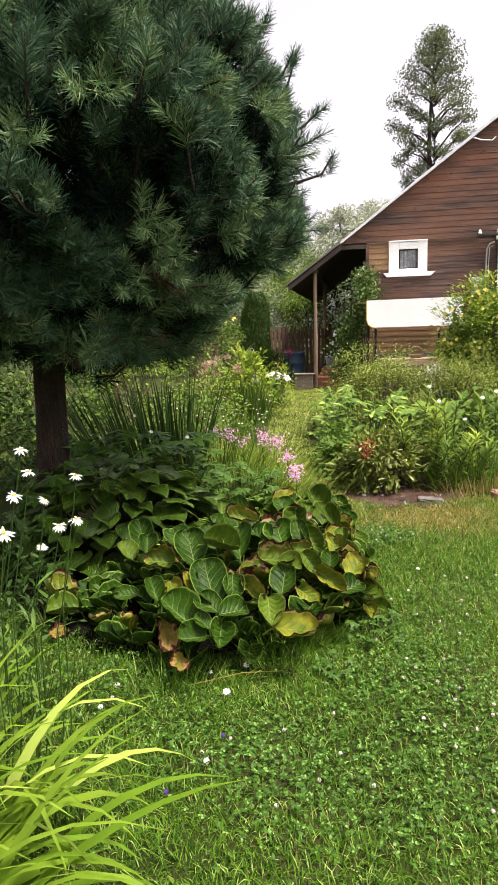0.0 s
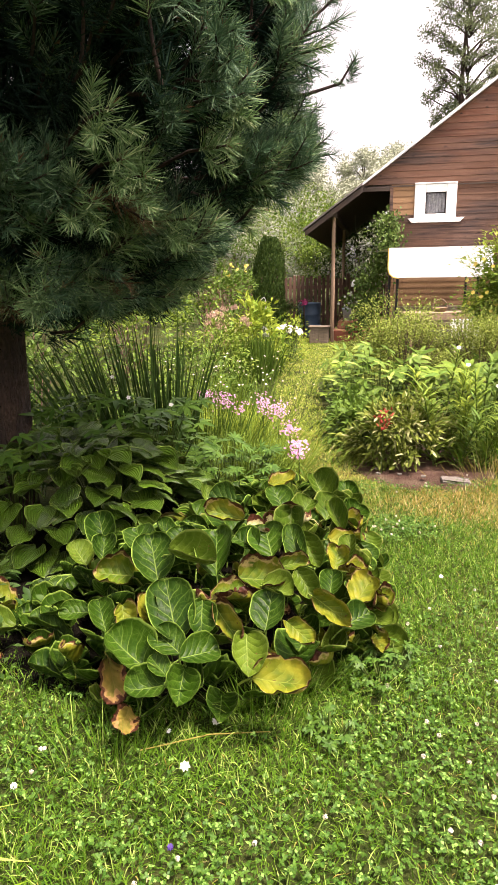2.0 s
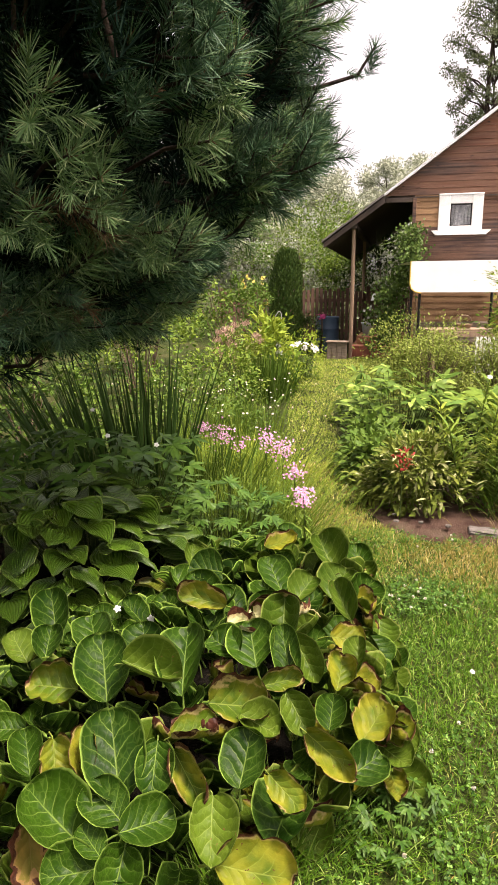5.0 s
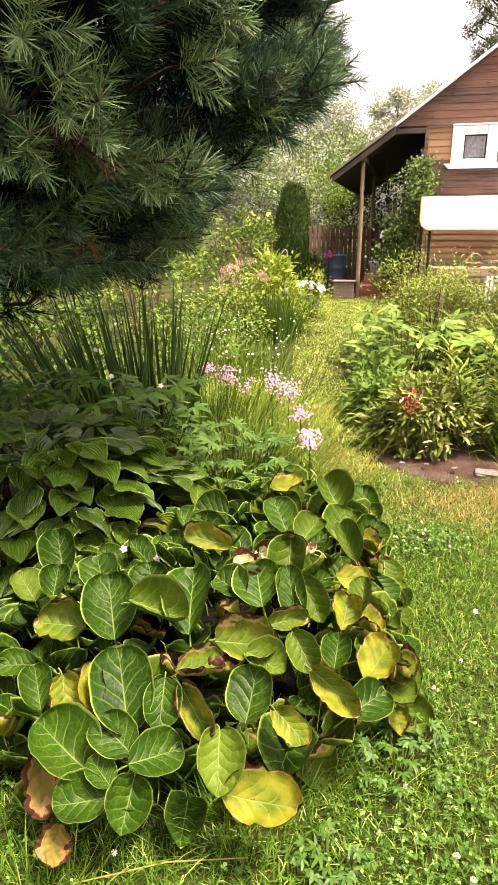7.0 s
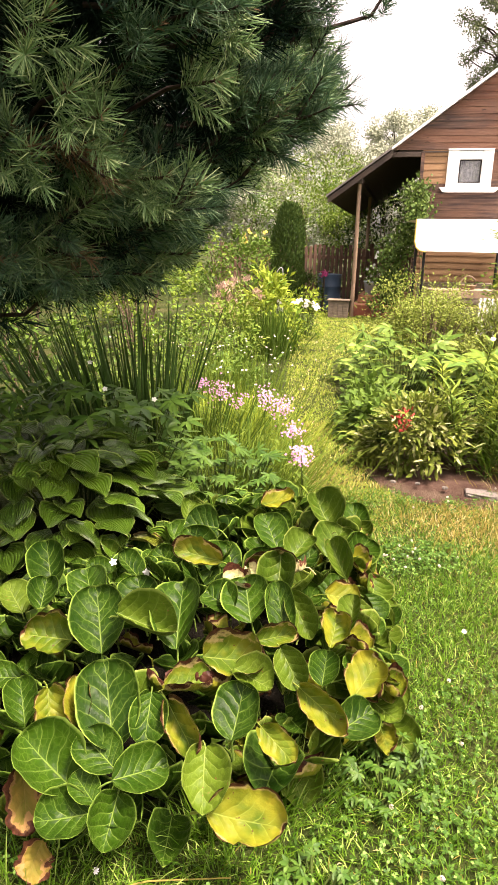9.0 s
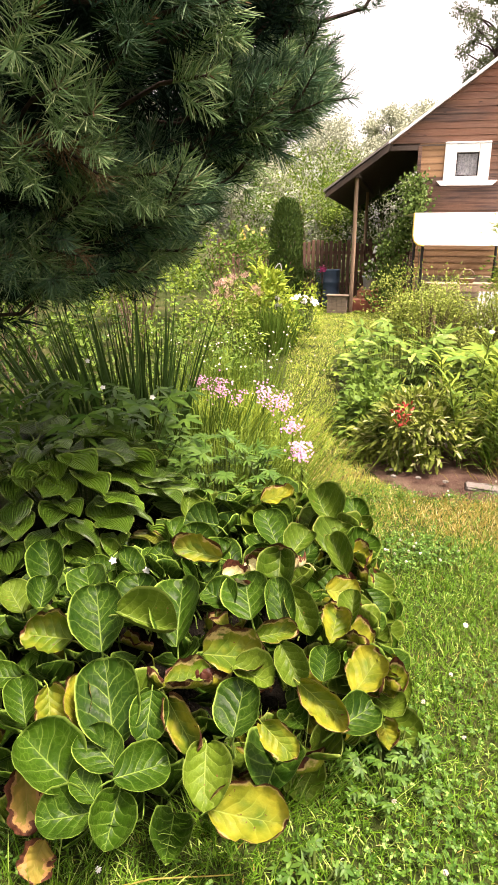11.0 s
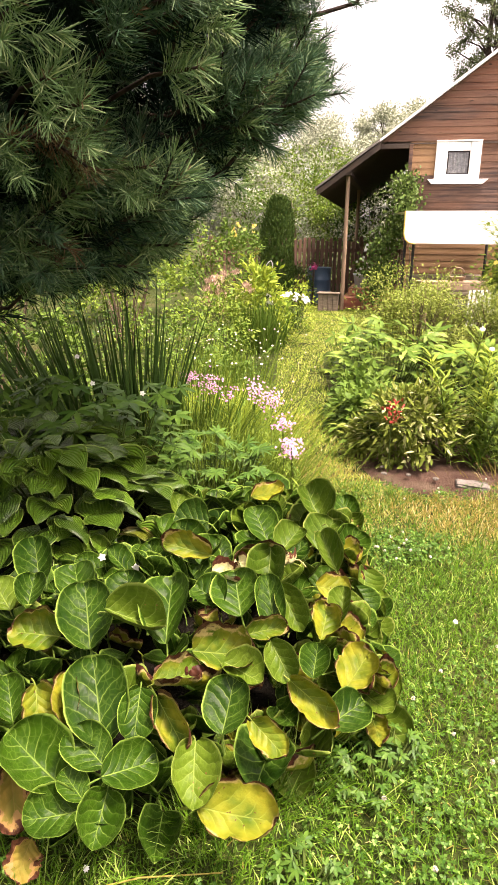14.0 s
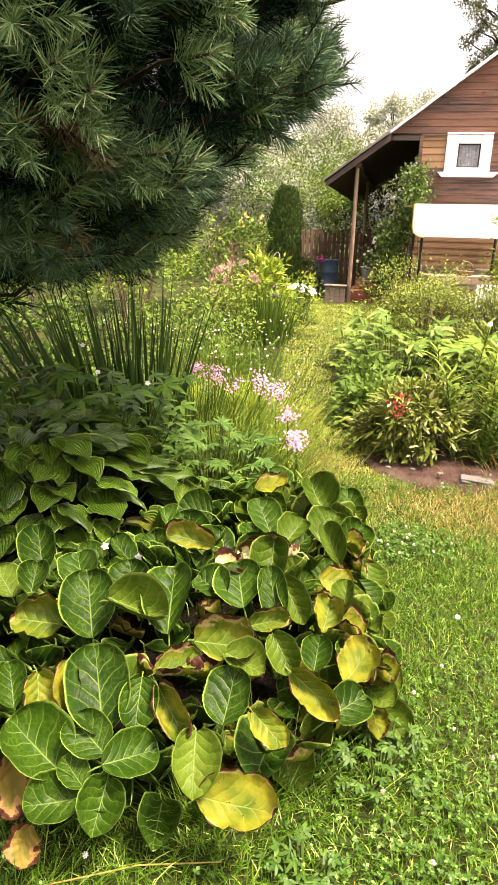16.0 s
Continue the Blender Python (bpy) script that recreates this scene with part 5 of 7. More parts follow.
def tuft(name, x, y, rx, ry, h, n, width, mat, label, droop=0.6, lean=0.35):
    """A clump of fine upright blades."""
    P = np.stack([rng.normal(size=n) * rx * 0.5, rng.normal(size=n) * ry * 0.5, np.zeros(n)], 1)
    D = unit(P * np.array([1, 1, 0]) * lean / max(rx, ry) + rng.normal(size=(n, 3)) * 0.16 + UP)
    V, F = ribbons(P, D, rng.uniform(0.55, 1.1, n) * h, width, rng.uniform(0, 1, n) * droop, 4)
    b = part(name, poly_mesh(name, V, [F]), M[mat], m=Matrix.Translation((x, y, 0)), kind="stuff")
    tagged(b, label, "plant")
    return b


tuft("feathery_plant", 0.24, 4.35, 0.46, 0.5, 0.44, 1900, 0.0048, "light_green", "fine feathery light green foliage in the border", 1.3, 0.7)
tuft("feathery_plant", 0.22, 5.2, 0.5, 0.55, 0.46, 1500, 0.0055, "lime_green", "fine yellow-green stalks in the border", 1.2, 0.7)
tuft("grass_clump", 0.0, 4.85, 0.3, 0.25, 0.6, 420, 0.009, "mid_green", "bright green upright grassy leaves")
tuft("grass_clump", 0.22, 6.4, 0.45, 0.6, 0.55, 700, 0.007, "light_green", "loose light green border stalks")
tuft("grass_clump", 0.78, 9.2, 0.24, 0.3, 0.66, 420, 0.018, "mid_green", "green strap leaves beside the path")
tuft("grass_clump", 0.16, 2.12, 0.16, 0.1, 0.17, 110, 0.003, "grass", "long thin lawn grass in front of the bergenia", 1.2, 0.8)
tuft("grass_clump", 0.26, 2.24, 0.24, 0.16, 0.19, 260, 0.0034, "grass", "long thin grass growing through the bergenia", 1.2, 0.8)
tuft("grass_clump", -0.28, 1.98, 0.22, 0.1, 0.16, 110, 0.003, "grass", "long thin lawn grass by the withered leaves", 1.2, 0.8)

# pink flower heads along the border
for x, y, z, r, n in ((0.56, 3.96, 0.40, 0.055, 34), (0.54, 4.18, 0.46, 0.05, 26), (0.50, 4.45, 0.52, 0.07, 34), (0.42, 4.62, 0.54, 0.06, 26), (0.16, 4.72, 0.55, 0.07, 30), (0.05, 4.85, 0.56, 0.05, 18), (0.27, 4.66, 0.50, 0.05, 14), (0.58, 4.06, 0.33, 0.04, 14)):
    f = thing("phlox", Matrix.Translation((x, y, 0)), "pale pink flower head on a green stalk", "flower", "pink flowers along the border")
    n = int(n * 3.0)
    P = rng.normal(size=(n, 3)) * np.array([r, r, r * 0.75]) * 0.58 + np.array([0, 0, z])
    V, F, T = florets(P, unit(P - np.array([0, 0, z - 0.06]) + np.array([0.2, -0.4, 0.4])), rng.uniform(0.012, 0.019, n))
    part("petals", poly_mesh("petals", V, [F, T]), M["pink_petal"], f, kind="stuff")
    V, F = tube([(0, 0, 0), (0.01, 0, z * 0.5), (0, 0, z)], [0.0024, 0.0022, 0.002], 5)
    part("stalk", poly_mesh("stalk", V, [F]), M["stem"], f)
    m = 22
    V, F, T = leaves(np.stack([np.zeros(m), np.zeros(m), np.linspace(0.1, 0.9, m) * z], 1), scatter_dirs(m, 0.1), np.tile(UP, (m, 1)), 0.07, 0.016)
    part("leaves", poly_mesh("leaves", V, [F, T]), M["light_green"], f, kind="stuff")

# small white blossoms over the leaves
for x, y, z in ((-0.40, 4.02, 0.70), (-0.16, 3.98, 0.66), (-0.05, 4.1, 0.64), (-0.22, 3.0, 0.30), (-0.10, 2.96, 0.28), (-0.52, 4.3, 0.78)):
    f = thing("anemone_flower", Matrix.Translation((x, y, 0)), "small white blossom on a thin stalk", "flower", "small white blossoms")
    V, F, T = florets(np.array([[0, 0, z]]), np.array([[0.1, -0.7, 0.6]]), 0.030, 5, 0.8)
    part("petals", poly_mesh("petals", V, [F, T]), M["white_petal"], f)
    V, F = tube([(0, 0, 0), (0.01, 0.01, z * 0.6), (0, 0, z)], [0.0025, 0.002, 0.0015], 4)
    part("stalk", poly_mesh("stalk", V, [F]), M["stem"], f)


# ---- daisies beside the lawn ----
def daisy(x, y, z, size, fx, fy, fz, lean):
    f = thing("daisy", Matrix.Translation((x + lean, y, 0)), "white daisy with yellow centre on a tall stem", "flower", "daisies by the lawn")
    n = 15
    a = np.arange(n) * 2 * math.pi / n
    face = unit(np.array([fx, fy, fz]))
    X = unit(np.cross(face, np.array([0.2, 0.1, 1.0])))
    Y = np.cross(face, X)
    top = np.array([-lean, 0, z])
    D = X * np.cos(a)[:, None] + Y * np.sin(a)[:, None] + face * rng.uniform(-0.7, 0.05, (n, 1))
    V, F, T = leaves(np.tile(top, (n, 1)), D, np.tile(face, (n, 1)), size / 2, size * 0.13, 0.05, 0.25)
    flower = part("petals", poly_mesh("petals", V, [F, T]), M["white_petal"], f)
    q = Vector(face).to_track_quat("Z", "Y").to_matrix().to_4x4()
    part("disc", lathe([(size * 0.10, 0), (size * 0.085, size * 0.04), (size * 0.05, size * 0.06)], 10), M["disc"], flower, "yellow flower centre", Matrix.Translation(Vector(top)) @ q)
    V, F = tube([(0, 0, 0), (-lean * 0.15 + 0.02, 0.03, z * 0.3), (-lean * 0.4, 0.01, z * 0.65), (-lean * 0.9, 0, z * 0.92), tuple(top - face * 0.006)], [0.0020, 0.0019, 0.0016, 0.0014, 0.0012], 5)
    part("stem", poly_mesh("stem", V, [F]), M["dark_green"], f)
    m = 9
    zz = np.linspace(0.08, 0.75, m) * z
    V, F, T = leaves(np.stack([-lean * 0.4 * zz / z, 0 * zz, zz], 1), scatter_dirs(m, 0.5), np.tile(UP, (m, 1)), 0.07, 0.013)
    part("leaves", poly_mesh("leaves", V, [F, T]), M["mid_green"], f, kind="stuff")


daisy(-0.58, 1.30, 1.07, 0.042, 0.2, -0.3, 1.0, -0.14)
daisy(-0.57, 1.32, 1.01, 0.042, 0.3, -0.2, 1.0, -0.12)
daisy(-0.46, 1.34, 0.99, 0.040, 0.1, -0.3, 1.0, -0.10)
daisy(-0.60, 1.28, 0.96, 0.046, 0.3, -0.4, 0.9, -0.10)
daisy(-0.61, 1.20, 0.89, 0.055, 0.2, -0.5, 0.8, -0.08)
daisy(-0.47, 1.36, 0.87, 0.046, 0.2, -0.3, 1.0, -0.12)
daisy(-0.51, 1.34, 0.86, 0.044, 0.2, -0.4, 1.0, -0.12)
daisy(-0.55, 1.38, 0.92, 0.036, 0.6, -0.2, 0.8, -0.10)
daisy(-0.62, 1.62, 0.72, 0.040, 0.1, -0.4, 1.0, -0.08)
tuft("grass_clump", -0.85, 1.85, 0.3, 0.35, 0.26, 200, 0.005, "dark_green", "wild green stalks below the daisies", 0.8, 0.4)

# ---- daylily clump ----
daylily = thing("daylily_clump", Matrix.Translation((-0.98, 0.86, 0)), "bright yellow-green arching daylily blades", "plant")
for k in range(175):
    a = rnd.uniform(-2.0, 1.5)
    r = rnd.uniform(0.0, 0.26)
    p = np.array([[r * math.cos(a) * 1.1, r * math.sin(a) * 1.4, 0.0]])
    out = rnd.uniform(0.3, 1.15)
    d = np.array([[math.cos(a) * out, math.sin(a) * out, 1.0]])
    V, F = ribbons(p, d, rnd.uniform(0.5, 0.86), rnd.uniform(0.024, 0.042), rnd.uniform(0.7, 1.9), 9)
    part("blade", poly_mesh("blade", V, [F]), M["daylily"], daylily)

bush("perennial", -0.85, 2.62, 0.26, 0.30, 0.15, 300, 0.045, "dark_green", "low green leaves beside the bergenia", 0.4, 50, 0.18, category="plant", bark="stem")
bush("perennial", -1.25, 2.9, 0.45, 0.5, 0.4, 900, 0.06, "dark_green", "dark green leaves in front of the pine", 0.45, 50, 0.18, category="plant", bark="stem")
bush("perennial", -1.0, 2.05, 0.3, 0.3, 0.16, 500, 0.045, "mid_green", "low green weeds under the daisies", 0.4, 40, 0.18, category="plant", bark="stem")

for k in range(60):
    a = rnd.uniform(-1.2, 1.3)
    p = np.array([[rnd.uniform(-0.05, 0.25), rnd.uniform(-0.3, 0.4), 0.0]])
    d = np.array([[math.cos(a) * rnd.uniform(0.25, 0.7), math.sin(a) * rnd.uniform(0.25, 0.7), 1.0]])
    V, F = ribbons(p, d, rnd.uniform(0.6, 0.85), rnd.uniform(0.02, 0.034), rnd.uniform(0.8, 1.8), 9)
    part("blade", poly_mesh("blade", V, [F]), M["daylily"], daylily)

# ---- right bed ----
bush("saxifrage_bush", 1.46, 4.86, 0.38, 0.26, 0.47, 2900, 0.070, "bronze_green", "leafy perennial with lance leaves and bronze tips", 0.30, 46, 0.13, category="plant", bark="stem", stems=8, wild=0.08)
red = thing("red_flower_spike", Matrix.Translation((1.24, 4.60, 0)), "small dark red flower spike", "flower")
P = np.stack([rng.normal(size=40) * 0.028, rng.normal(size=40) * 0.025, rng.uniform(0.33, 0.47, 40)], 1)
V, F, T = leaves(P, scatter_dirs(40, 1.0), scatter_dirs(40, 0.3), 0.04, 0.014)
part("petals", poly_mesh("petals", V, [F, T]), M["red_petal"], red, kind="stuff")
V, F = tube([(0, 0, 0), (0, 0, 0.4)], [0.004, 0.003], 5)
part("stalk", poly_mesh("stalk", V, [F]), M["stem"], red)
bush("balm_plant", 1.34, 5.55, 0.26, 0.42, 0.31, 1500, 0.07, "mid_green", "low mint-like green leaves along the path", 0.62, 45, 0.18, category="plant", bark="stem")
bush("balm_plant", 1.50, 6.25, 0.26, 0.36, 0.30, 900, 0.065, "mid_green", "low light green leaves along the path", 0.6, 40, 0.18, category="plant", bark="stem")
palm_plant("peony_bush", 1.90, 6.95, 0.50, 0.44, 0.15, 0.76, 110, 0.165, "peony_leaf", "peony bush with large divided green leaves", 5, 0.36)
palm_plant("peony_bush", 1.70, 7.6, 0.3, 0.3, 0.15, 0.62, 50, 0.13, "light_green", "smaller light green peony beside the path", 5, 0.38)
palm_plant("hellebore", 2.55, 6.5, 0.34, 0.3, 0.2, 0.55, 60, 0.17, "light_green", "broad-fingered green leaves behind the lilies", 5, 0.42)
bush("spirea_bush", 2.42, 7.9, 0.74, 0.5, 1.06, 15000, 0.034, "grey_green", "twiggy grey-green spirea bush", 0.45, 130, 0.11, stems=36, wild=0.2, fill=0.45)
bush("spirea_bush", 3.30, 7.8, 0.66, 0.5, 1.02, 13000, 0.034, "grey_green", "twiggy yellow-green spirea bush", 0.45, 120, 0.11, stems=32, wild=0.2, fill=0.45)
bush("leafy_bush", 2.75, 6.1, 0.5, 0.45, 0.62, 420, 0.14, "mid_green", "broad-leaved green perennial behind the lilies", 0.6, 45, 0.2, category="plant", bark="stem")
bush("leafy_bush", 3.3, 5.6, 0.5, 0.45, 0.6, 380, 0.14, "dark_green", "dark broad-leaved perennial in the bed", 0.6, 45, 0.2, category="plant", bark="stem")


def lily(x, y, h, flower):
    f = thing("lily", Matrix.Translation((x, y, 0)), "lily stem with narrow leaves and white flower" if flower else "green lily stem with narrow leaves", "plant", "lilies in the bed")
    h *= rnd.uniform(0.72, 1.12)
    lx, ly = rnd.uniform(-0.14, 0.14), rnd.uniform(-0.14, 0.08)
    V, F = tube([(0, 0, 0), (lx * 0.4, ly * 0.4, h * 0.5), (lx, ly, h)], [0.005, 0.0045, 0.003], 5)
    part("stem", poly_mesh("stem", V, [F]), M["stem"], f)
    m = 62
    zz = np.linspace(0.1, 0.98, m) * h
    a = np.arange(m) * 2.4
    D = np.stack([np.cos(a), np.sin(a), rng.uniform(0.5, 1.2, m)], 1)
    V, F = ribbons(np.stack([lx * (zz / h) ** 1.5, ly * (zz / h) ** 1.5, zz], 1), D, rng.uniform(0.08, 0.18, m), rng.uniform(0.013, 0.024, m), rng.uniform(0.3, 1.0, m), 4)
    part("leaves", poly_mesh("leaves", V, [F]), M[rnd.choice(("lime_green", "light_green", "light_green", "mid_green"))], f, kind="stuff")
    if flower:
        V, F, T = florets(np.array([[lx, ly, h + 0.02]]), np.array([[-0.2, -0.5, 0.7]]), 0.042, 6, 0.7)
        part("petals", poly_mesh("petals", V, [F, T]), M["white_petal"], f)


for x, y, h, fl in ((1.66, 4.72, 0.52, 0), (1.74, 4.88, 0.6, 0), (1.80, 4.70, 0.55, 0), (1.90, 4.80, 0.58, 0), (1.98, 4.68, 0.5, 0), (1.80, 5.02, 0.64, 1), (1.90, 5.05, 0.60, 1), (2.06, 4.9, 0.58, 0), (2.14, 5.05, 0.56, 1), (2.10, 4.74, 0.48, 0), (2.24, 4.95, 0.5, 0), (2.36, 5.15, 0.72, 1), (2.34, 4.80, 0.46, 0), (2.48, 5.0, 0.52, 0), (1.70, 5.1, 0.55, 0), (2.0, 5.15, 0.55, 0), (2.6, 4.9, 0.5, 0), (2.65, 5.3, 0.7, 1), (1.68, 4.86, 0.56, 0), (1.86, 4.92, 0.58, 0), (1.94, 4.6, 0.5, 0), (1.78, 4.6, 0.46, 0), (2.02, 4.82, 0.56, 0), (2.16, 4.62, 0.5, 0)):
    lily(x, y, h * 1.15, fl)
tuft("grass_clump", 2.15, 4.5, 0.46, 0.16, 0.20, 240, 0.004, "dry_grass", "dry grass tuft at the bed's edge", 1.2, 0.6)
tuft("grass_clump", 2.3, 4.65, 0.5, 0.2, 0.42, 420, 0.005, "grass", "long green grass at the bed's edge", 0.9, 0.5)


def rough_block(name, x, y, rz, sx, sy, sz, mat, label, category):
    bm = boxed(-sx / 2, sx / 2, -sy / 2, sy / 2, 0, sz, bevel=min(sx, sy, sz) * 0.18)
    bmesh.ops.subdivide_edges(bm, edges=bm.edges[:], cuts=1, use_grid_fill=True)
    for v in bm.verts:
        v.co += Vector(rng.normal(size=3)) * 0.0035
    ob = part(name, bm, M[mat], m=pose(x, y, bump(x, y) - 0.012, 2, 3, rz))
    return tagged(ob, label, category)


rough_block("edging_stone", 1.665, 4.34, -18, 0.19, 0.09, 0.055, "stone", "flat grey stone half sunk in the grass", "stone")
rough_block("edging_brick", 2.30, 4.36, -6, 0.26, 0.12, 0.075, "old_brick", "old reddish brick at the bed's edge", "brick")
for k, (x, y) in enumerate(((1.21, 4.62), (1.33, 4.47), (1.19, 4.5), (1.47, 4.40))):
    s = rnd.uniform(0.012, 0.02)
    bm = bmesh.new()
    bmesh.ops.create_icosphere(bm, subdivisions=2, radius=s)
    for v in bm.verts:
        v.co.z *= 0.5
        v.co += v.co * rnd.uniform(-0.15, 0.15)
    tagged(part("pebble", bm, M["stone"], m=Matrix.Translation((x, y, 0.055))), "small grey pebble on bare soil", "pebble", "pebbles on the soil")

# yellow-flowered rose
rose = bush("rose_bush", 4.80, 9.1, 1.0, 0.74, 1.82, 17000, 0.066, "light_green", "tall green rose bush with pale yellow flowers", 0.6, 210, 0.13, stems=26, wild=0.1)
P, way = ball(260, 1.06, 0.76, 0.5, 2.0, 110, 0.07, 0.98, wild=0.06)
V, F, T = florets(P, unit(way + np.array([-0.2, -0.9, 0.4])), rng.uniform(0.045, 0.075, 260), 6, 0.85)
part("blossom", poly_mesh("blossom", V, [F, T]), M["yellow_petal"], rose, "pale yellow open flowers", kind="stuff")
P, way = ball(5200, 1.02, 0.72, 0.5, 1.97, 80, 0.09, 0.97, wild=0.14)
V, F, T = leaves(P, way, unit(way + UP), rng.uniform(0.04, 0.08, 5200), 0.035)
part("young_leaves", poly_mesh("young_leaves", V, [F, T]), M["lime_green"], rose, kind="stuff")

# ---- border along the path, middle distance ----
bush("loosestrife", 0.88, 9.9, 0.42, 0.45, 1.04, 1500, 0.12, "lime_green", "bright lime green leafy perennial", 0.34, 60, 0.13, category="plant", bark="stem", wild=0.08)
bush("loosestrife", 0.15, 8.6, 0.5, 0.5, 0.8, 1400, 0.06, "light_green", "light green leafy perennial in the border", 0.4, 60, 0.14, category="plant", bark="stem")
ast = bush("astilbe", 0.36, 9.3, 0.34, 0.4, 0.85, 1300, 0.05, "bronze_green", "astilbe with faded pinkish plumes", 0.4, 60, 0.14, category="plant", bark="stem")
n = 1400
P, way = ball(n, 0.34, 0.4, 0.5, 1.0, 22, 0.07, 0.95)
V, F, T = leaves(P, unit(way + UP * 1.5), scatter_dirs(n), 0.03, 0.012)
part("plume", poly_mesh("plume", V, [F, T]), foliage("faded_plume", (0.42, 0.26, 0.20), (0.50, 0.36, 0.28), None, 0.8, 0.2), ast, "faded pinkish plumes", kind="stuff")
bush("perennial", 0.0, 6.3, 0.7, 0.5, 0.5, 1000, 0.06, "mid_green", "mixed light green border foliage", 0.35, 60, 0.16, category="plant", bark="stem")
bush("perennial", -0.25, 7.4, 0.8, 0.6, 0.62, 1500, 0.055, "mid_green", "mixed green border foliage", 0.4, 60, 0.16, category="plant", bark="stem")
bush("perennial", -0.9, 5.6, 0.6, 0.5, 0.45, 1000, 0.06, "mid_green", "green border foliage behind the pine", 0.5, 50, 0.16, category="plant", bark="stem")
bush("goldenrod", 1.52, 11.4, 0.35, 0.4, 0.75, 900, 0.06, "lime_green", "yellow-green plant by the path", 0.35, 40, 0.15, category="plant", bark="stem")
wf = bush("white_phlox", 1.2, 9.9, 0.3, 0.35, 0.55, 600, 0.05, "mid_green", "border plant with white and lilac flowers", 0.35, 40, 0.15, category="plant", bark="stem")
P, way = ball(60, 0.3, 0.35, 0.35, 0.75, 12, 0.08, 0.95)
V, F, T = florets(P, unit(way + np.array([0, -0.8, 0.4])), 0.06, 5, 0.7)
part("flowers", poly_mesh("flowers", V, [F, T]), M["white_petal"], wf, "white flowers", kind="stuff")
for x, y, z0, z1, n in ((0.28, 5.7, 0.42, 0.62, 26), (0.45, 6.9, 0.4, 0.66, 24), (-0.05, 6.6, 0.45, 0.66, 20)):
    f = thing("umbel_flower", Matrix.Translation((x, y, 0)), "sparse whitish flower heads on thin stalks", "flower", "pale border flowers")
    P = np.stack([rng.normal(size=n) * 0.28, rng.normal(size=n) * 0.3, rng.uniform(z0, z1, n)], 1)
    V, F, T = florets(P, np.tile([0, -0.5, 0.8], (n, 1)), rng.uniform(0.014, 0.026, n), 5, 0.7)
    part("petals", poly_mesh("petals", V, [F, T]), M["cream_petal"], f, kind="stuff")
    V, F, _ = join([tube([(p[0] * 0.7, p[1] * 0.7, 0), tuple(p)], [0.002, 0.0015], 4) for p in P])
    part("stalk_growth", poly_mesh("stalk_growth", V, [F]), M["stem"], f, kind="stuff")

# thuja and neighbours
thuja = thing("thuja", Matrix.Translation((1.66, 15.5, 0)), "dense dark green columnar thuja", "tree")
V, F = tube([(0, 0, 0), (0, 0, 1.2), (0, 0, 2.1)], [0.05, 0.035, 0.01], 8)
part("trunk", poly_mesh("trunk", V, [F]), M["bark"], thuja)
n = 7000
a, h = rng.uniform(0, 6.28, n), rng.uniform(0.05, 1, n)
rr = 0.33 * np.minimum(1, (h / 0.12) ** 0.5) * np.sqrt(np.clip(1.02 - np.maximum(0, (h - 0.55) / 0.47) ** 2, 0, 1)) * (0.8 + 0.28 * rng.random(n)) * (1 + 0.08 * np.sin(a * 3 + h * 9))
P = np.stack([np.cos(a) * rr, np.sin(a) * rr, h * 2.24], 1)
V, F, T = leaves(P, unit(np.stack([np.cos(a) * 0.5, np.sin(a) * 0.5, np.full(n, 1.0)], 1) + rng.normal(size=(n, 3)) * 0.3), np.stack([np.cos(a), np.sin(a), 0 * a], 1) + rng.normal(size=(n, 3)) * 0.5, rng.uniform(0.05, 0.1, n), 0.035)
part("crown", poly_mesh("crown", V, [F, T]), M["thuja"], thuja, kind="stuff")
bush("dwarf_conifer", 2.15, 15.7, 0.32, 0.32, 0.9, 1800, 0.07, "thuja", "small rounded dark green conifer", 0.35, 70, 0.1, category="bush")
yb = bush("yellow_bush", 1.05, 16.3, 0.4, 0.4, 1.75, 1200, 0.07, "mid_green", "bush with yellow blossoms behind the thuja", 0.45, 60, 0.13)
P, way = ball(90, 0.42, 0.42, 0.9, 1.8, 24, 0.08, 0.95)
V, F, T = florets(P, unit(way + np.array([0, -0.8, 0.3])), 0.08, 6, 0.8)
part("flowers", poly_mesh("flowers", V, [F, T]), M["yellow_petal"], yb, "bright yellow blossoms", kind="stuff")

# ---- by the porch ----
drum = thing("water_drum", Matrix.Translation((2.72, 16.3, 0)), "dark blue metal water drum by the fence", "drum")
part("body", lathe([(0.285, 0), (0.29, 0.02), (0.285, 0.04), (0.285, 0.28), (0.298, 0.30), (0.285, 0.32), (0.285, 0.57), (0.298, 0.59), (0.285, 0.61), (0.285, 0.86), (0.296, 0.88), (0.285, 0.9), (0.265, 0.9), (0.262, 0.84)], 32), M["blue_drum"], drum, m=Matrix.Diagonal((0.96, 0.96, 0.9, 1)))
fl = thing("potted_flowers", Matrix.Translation((2.52, 15.85, 0)), "magenta flowers on a dark post beside the drum", "flower")
V, F = tube([(0, 0, 0), (0, 0, 0.76)], [0.03, 0.025], 8)
part("stand", poly_mesh("stand", V, [F]), M["dark_wood"], fl)
P = rng.normal(size=(60, 3)) * np.array([0.06, 0.06, 0.035]) + np.array([0, 0, 0.83])
V, F, T = florets(P, unit(P - np.array([0, 0, 0.8])), 0.05, 5, 0.8)
part("petals", poly_mesh("petals", V, [F, T]), M["magenta_petal"], fl, kind="stuff")
crate = thing("wooden_crate", Matrix.Translation((2.66, 14.6, 0)) @ Matrix.Rotation(radians(-16), 4, "Z"), "weathered grey wooden crate at the porch post", "crate")
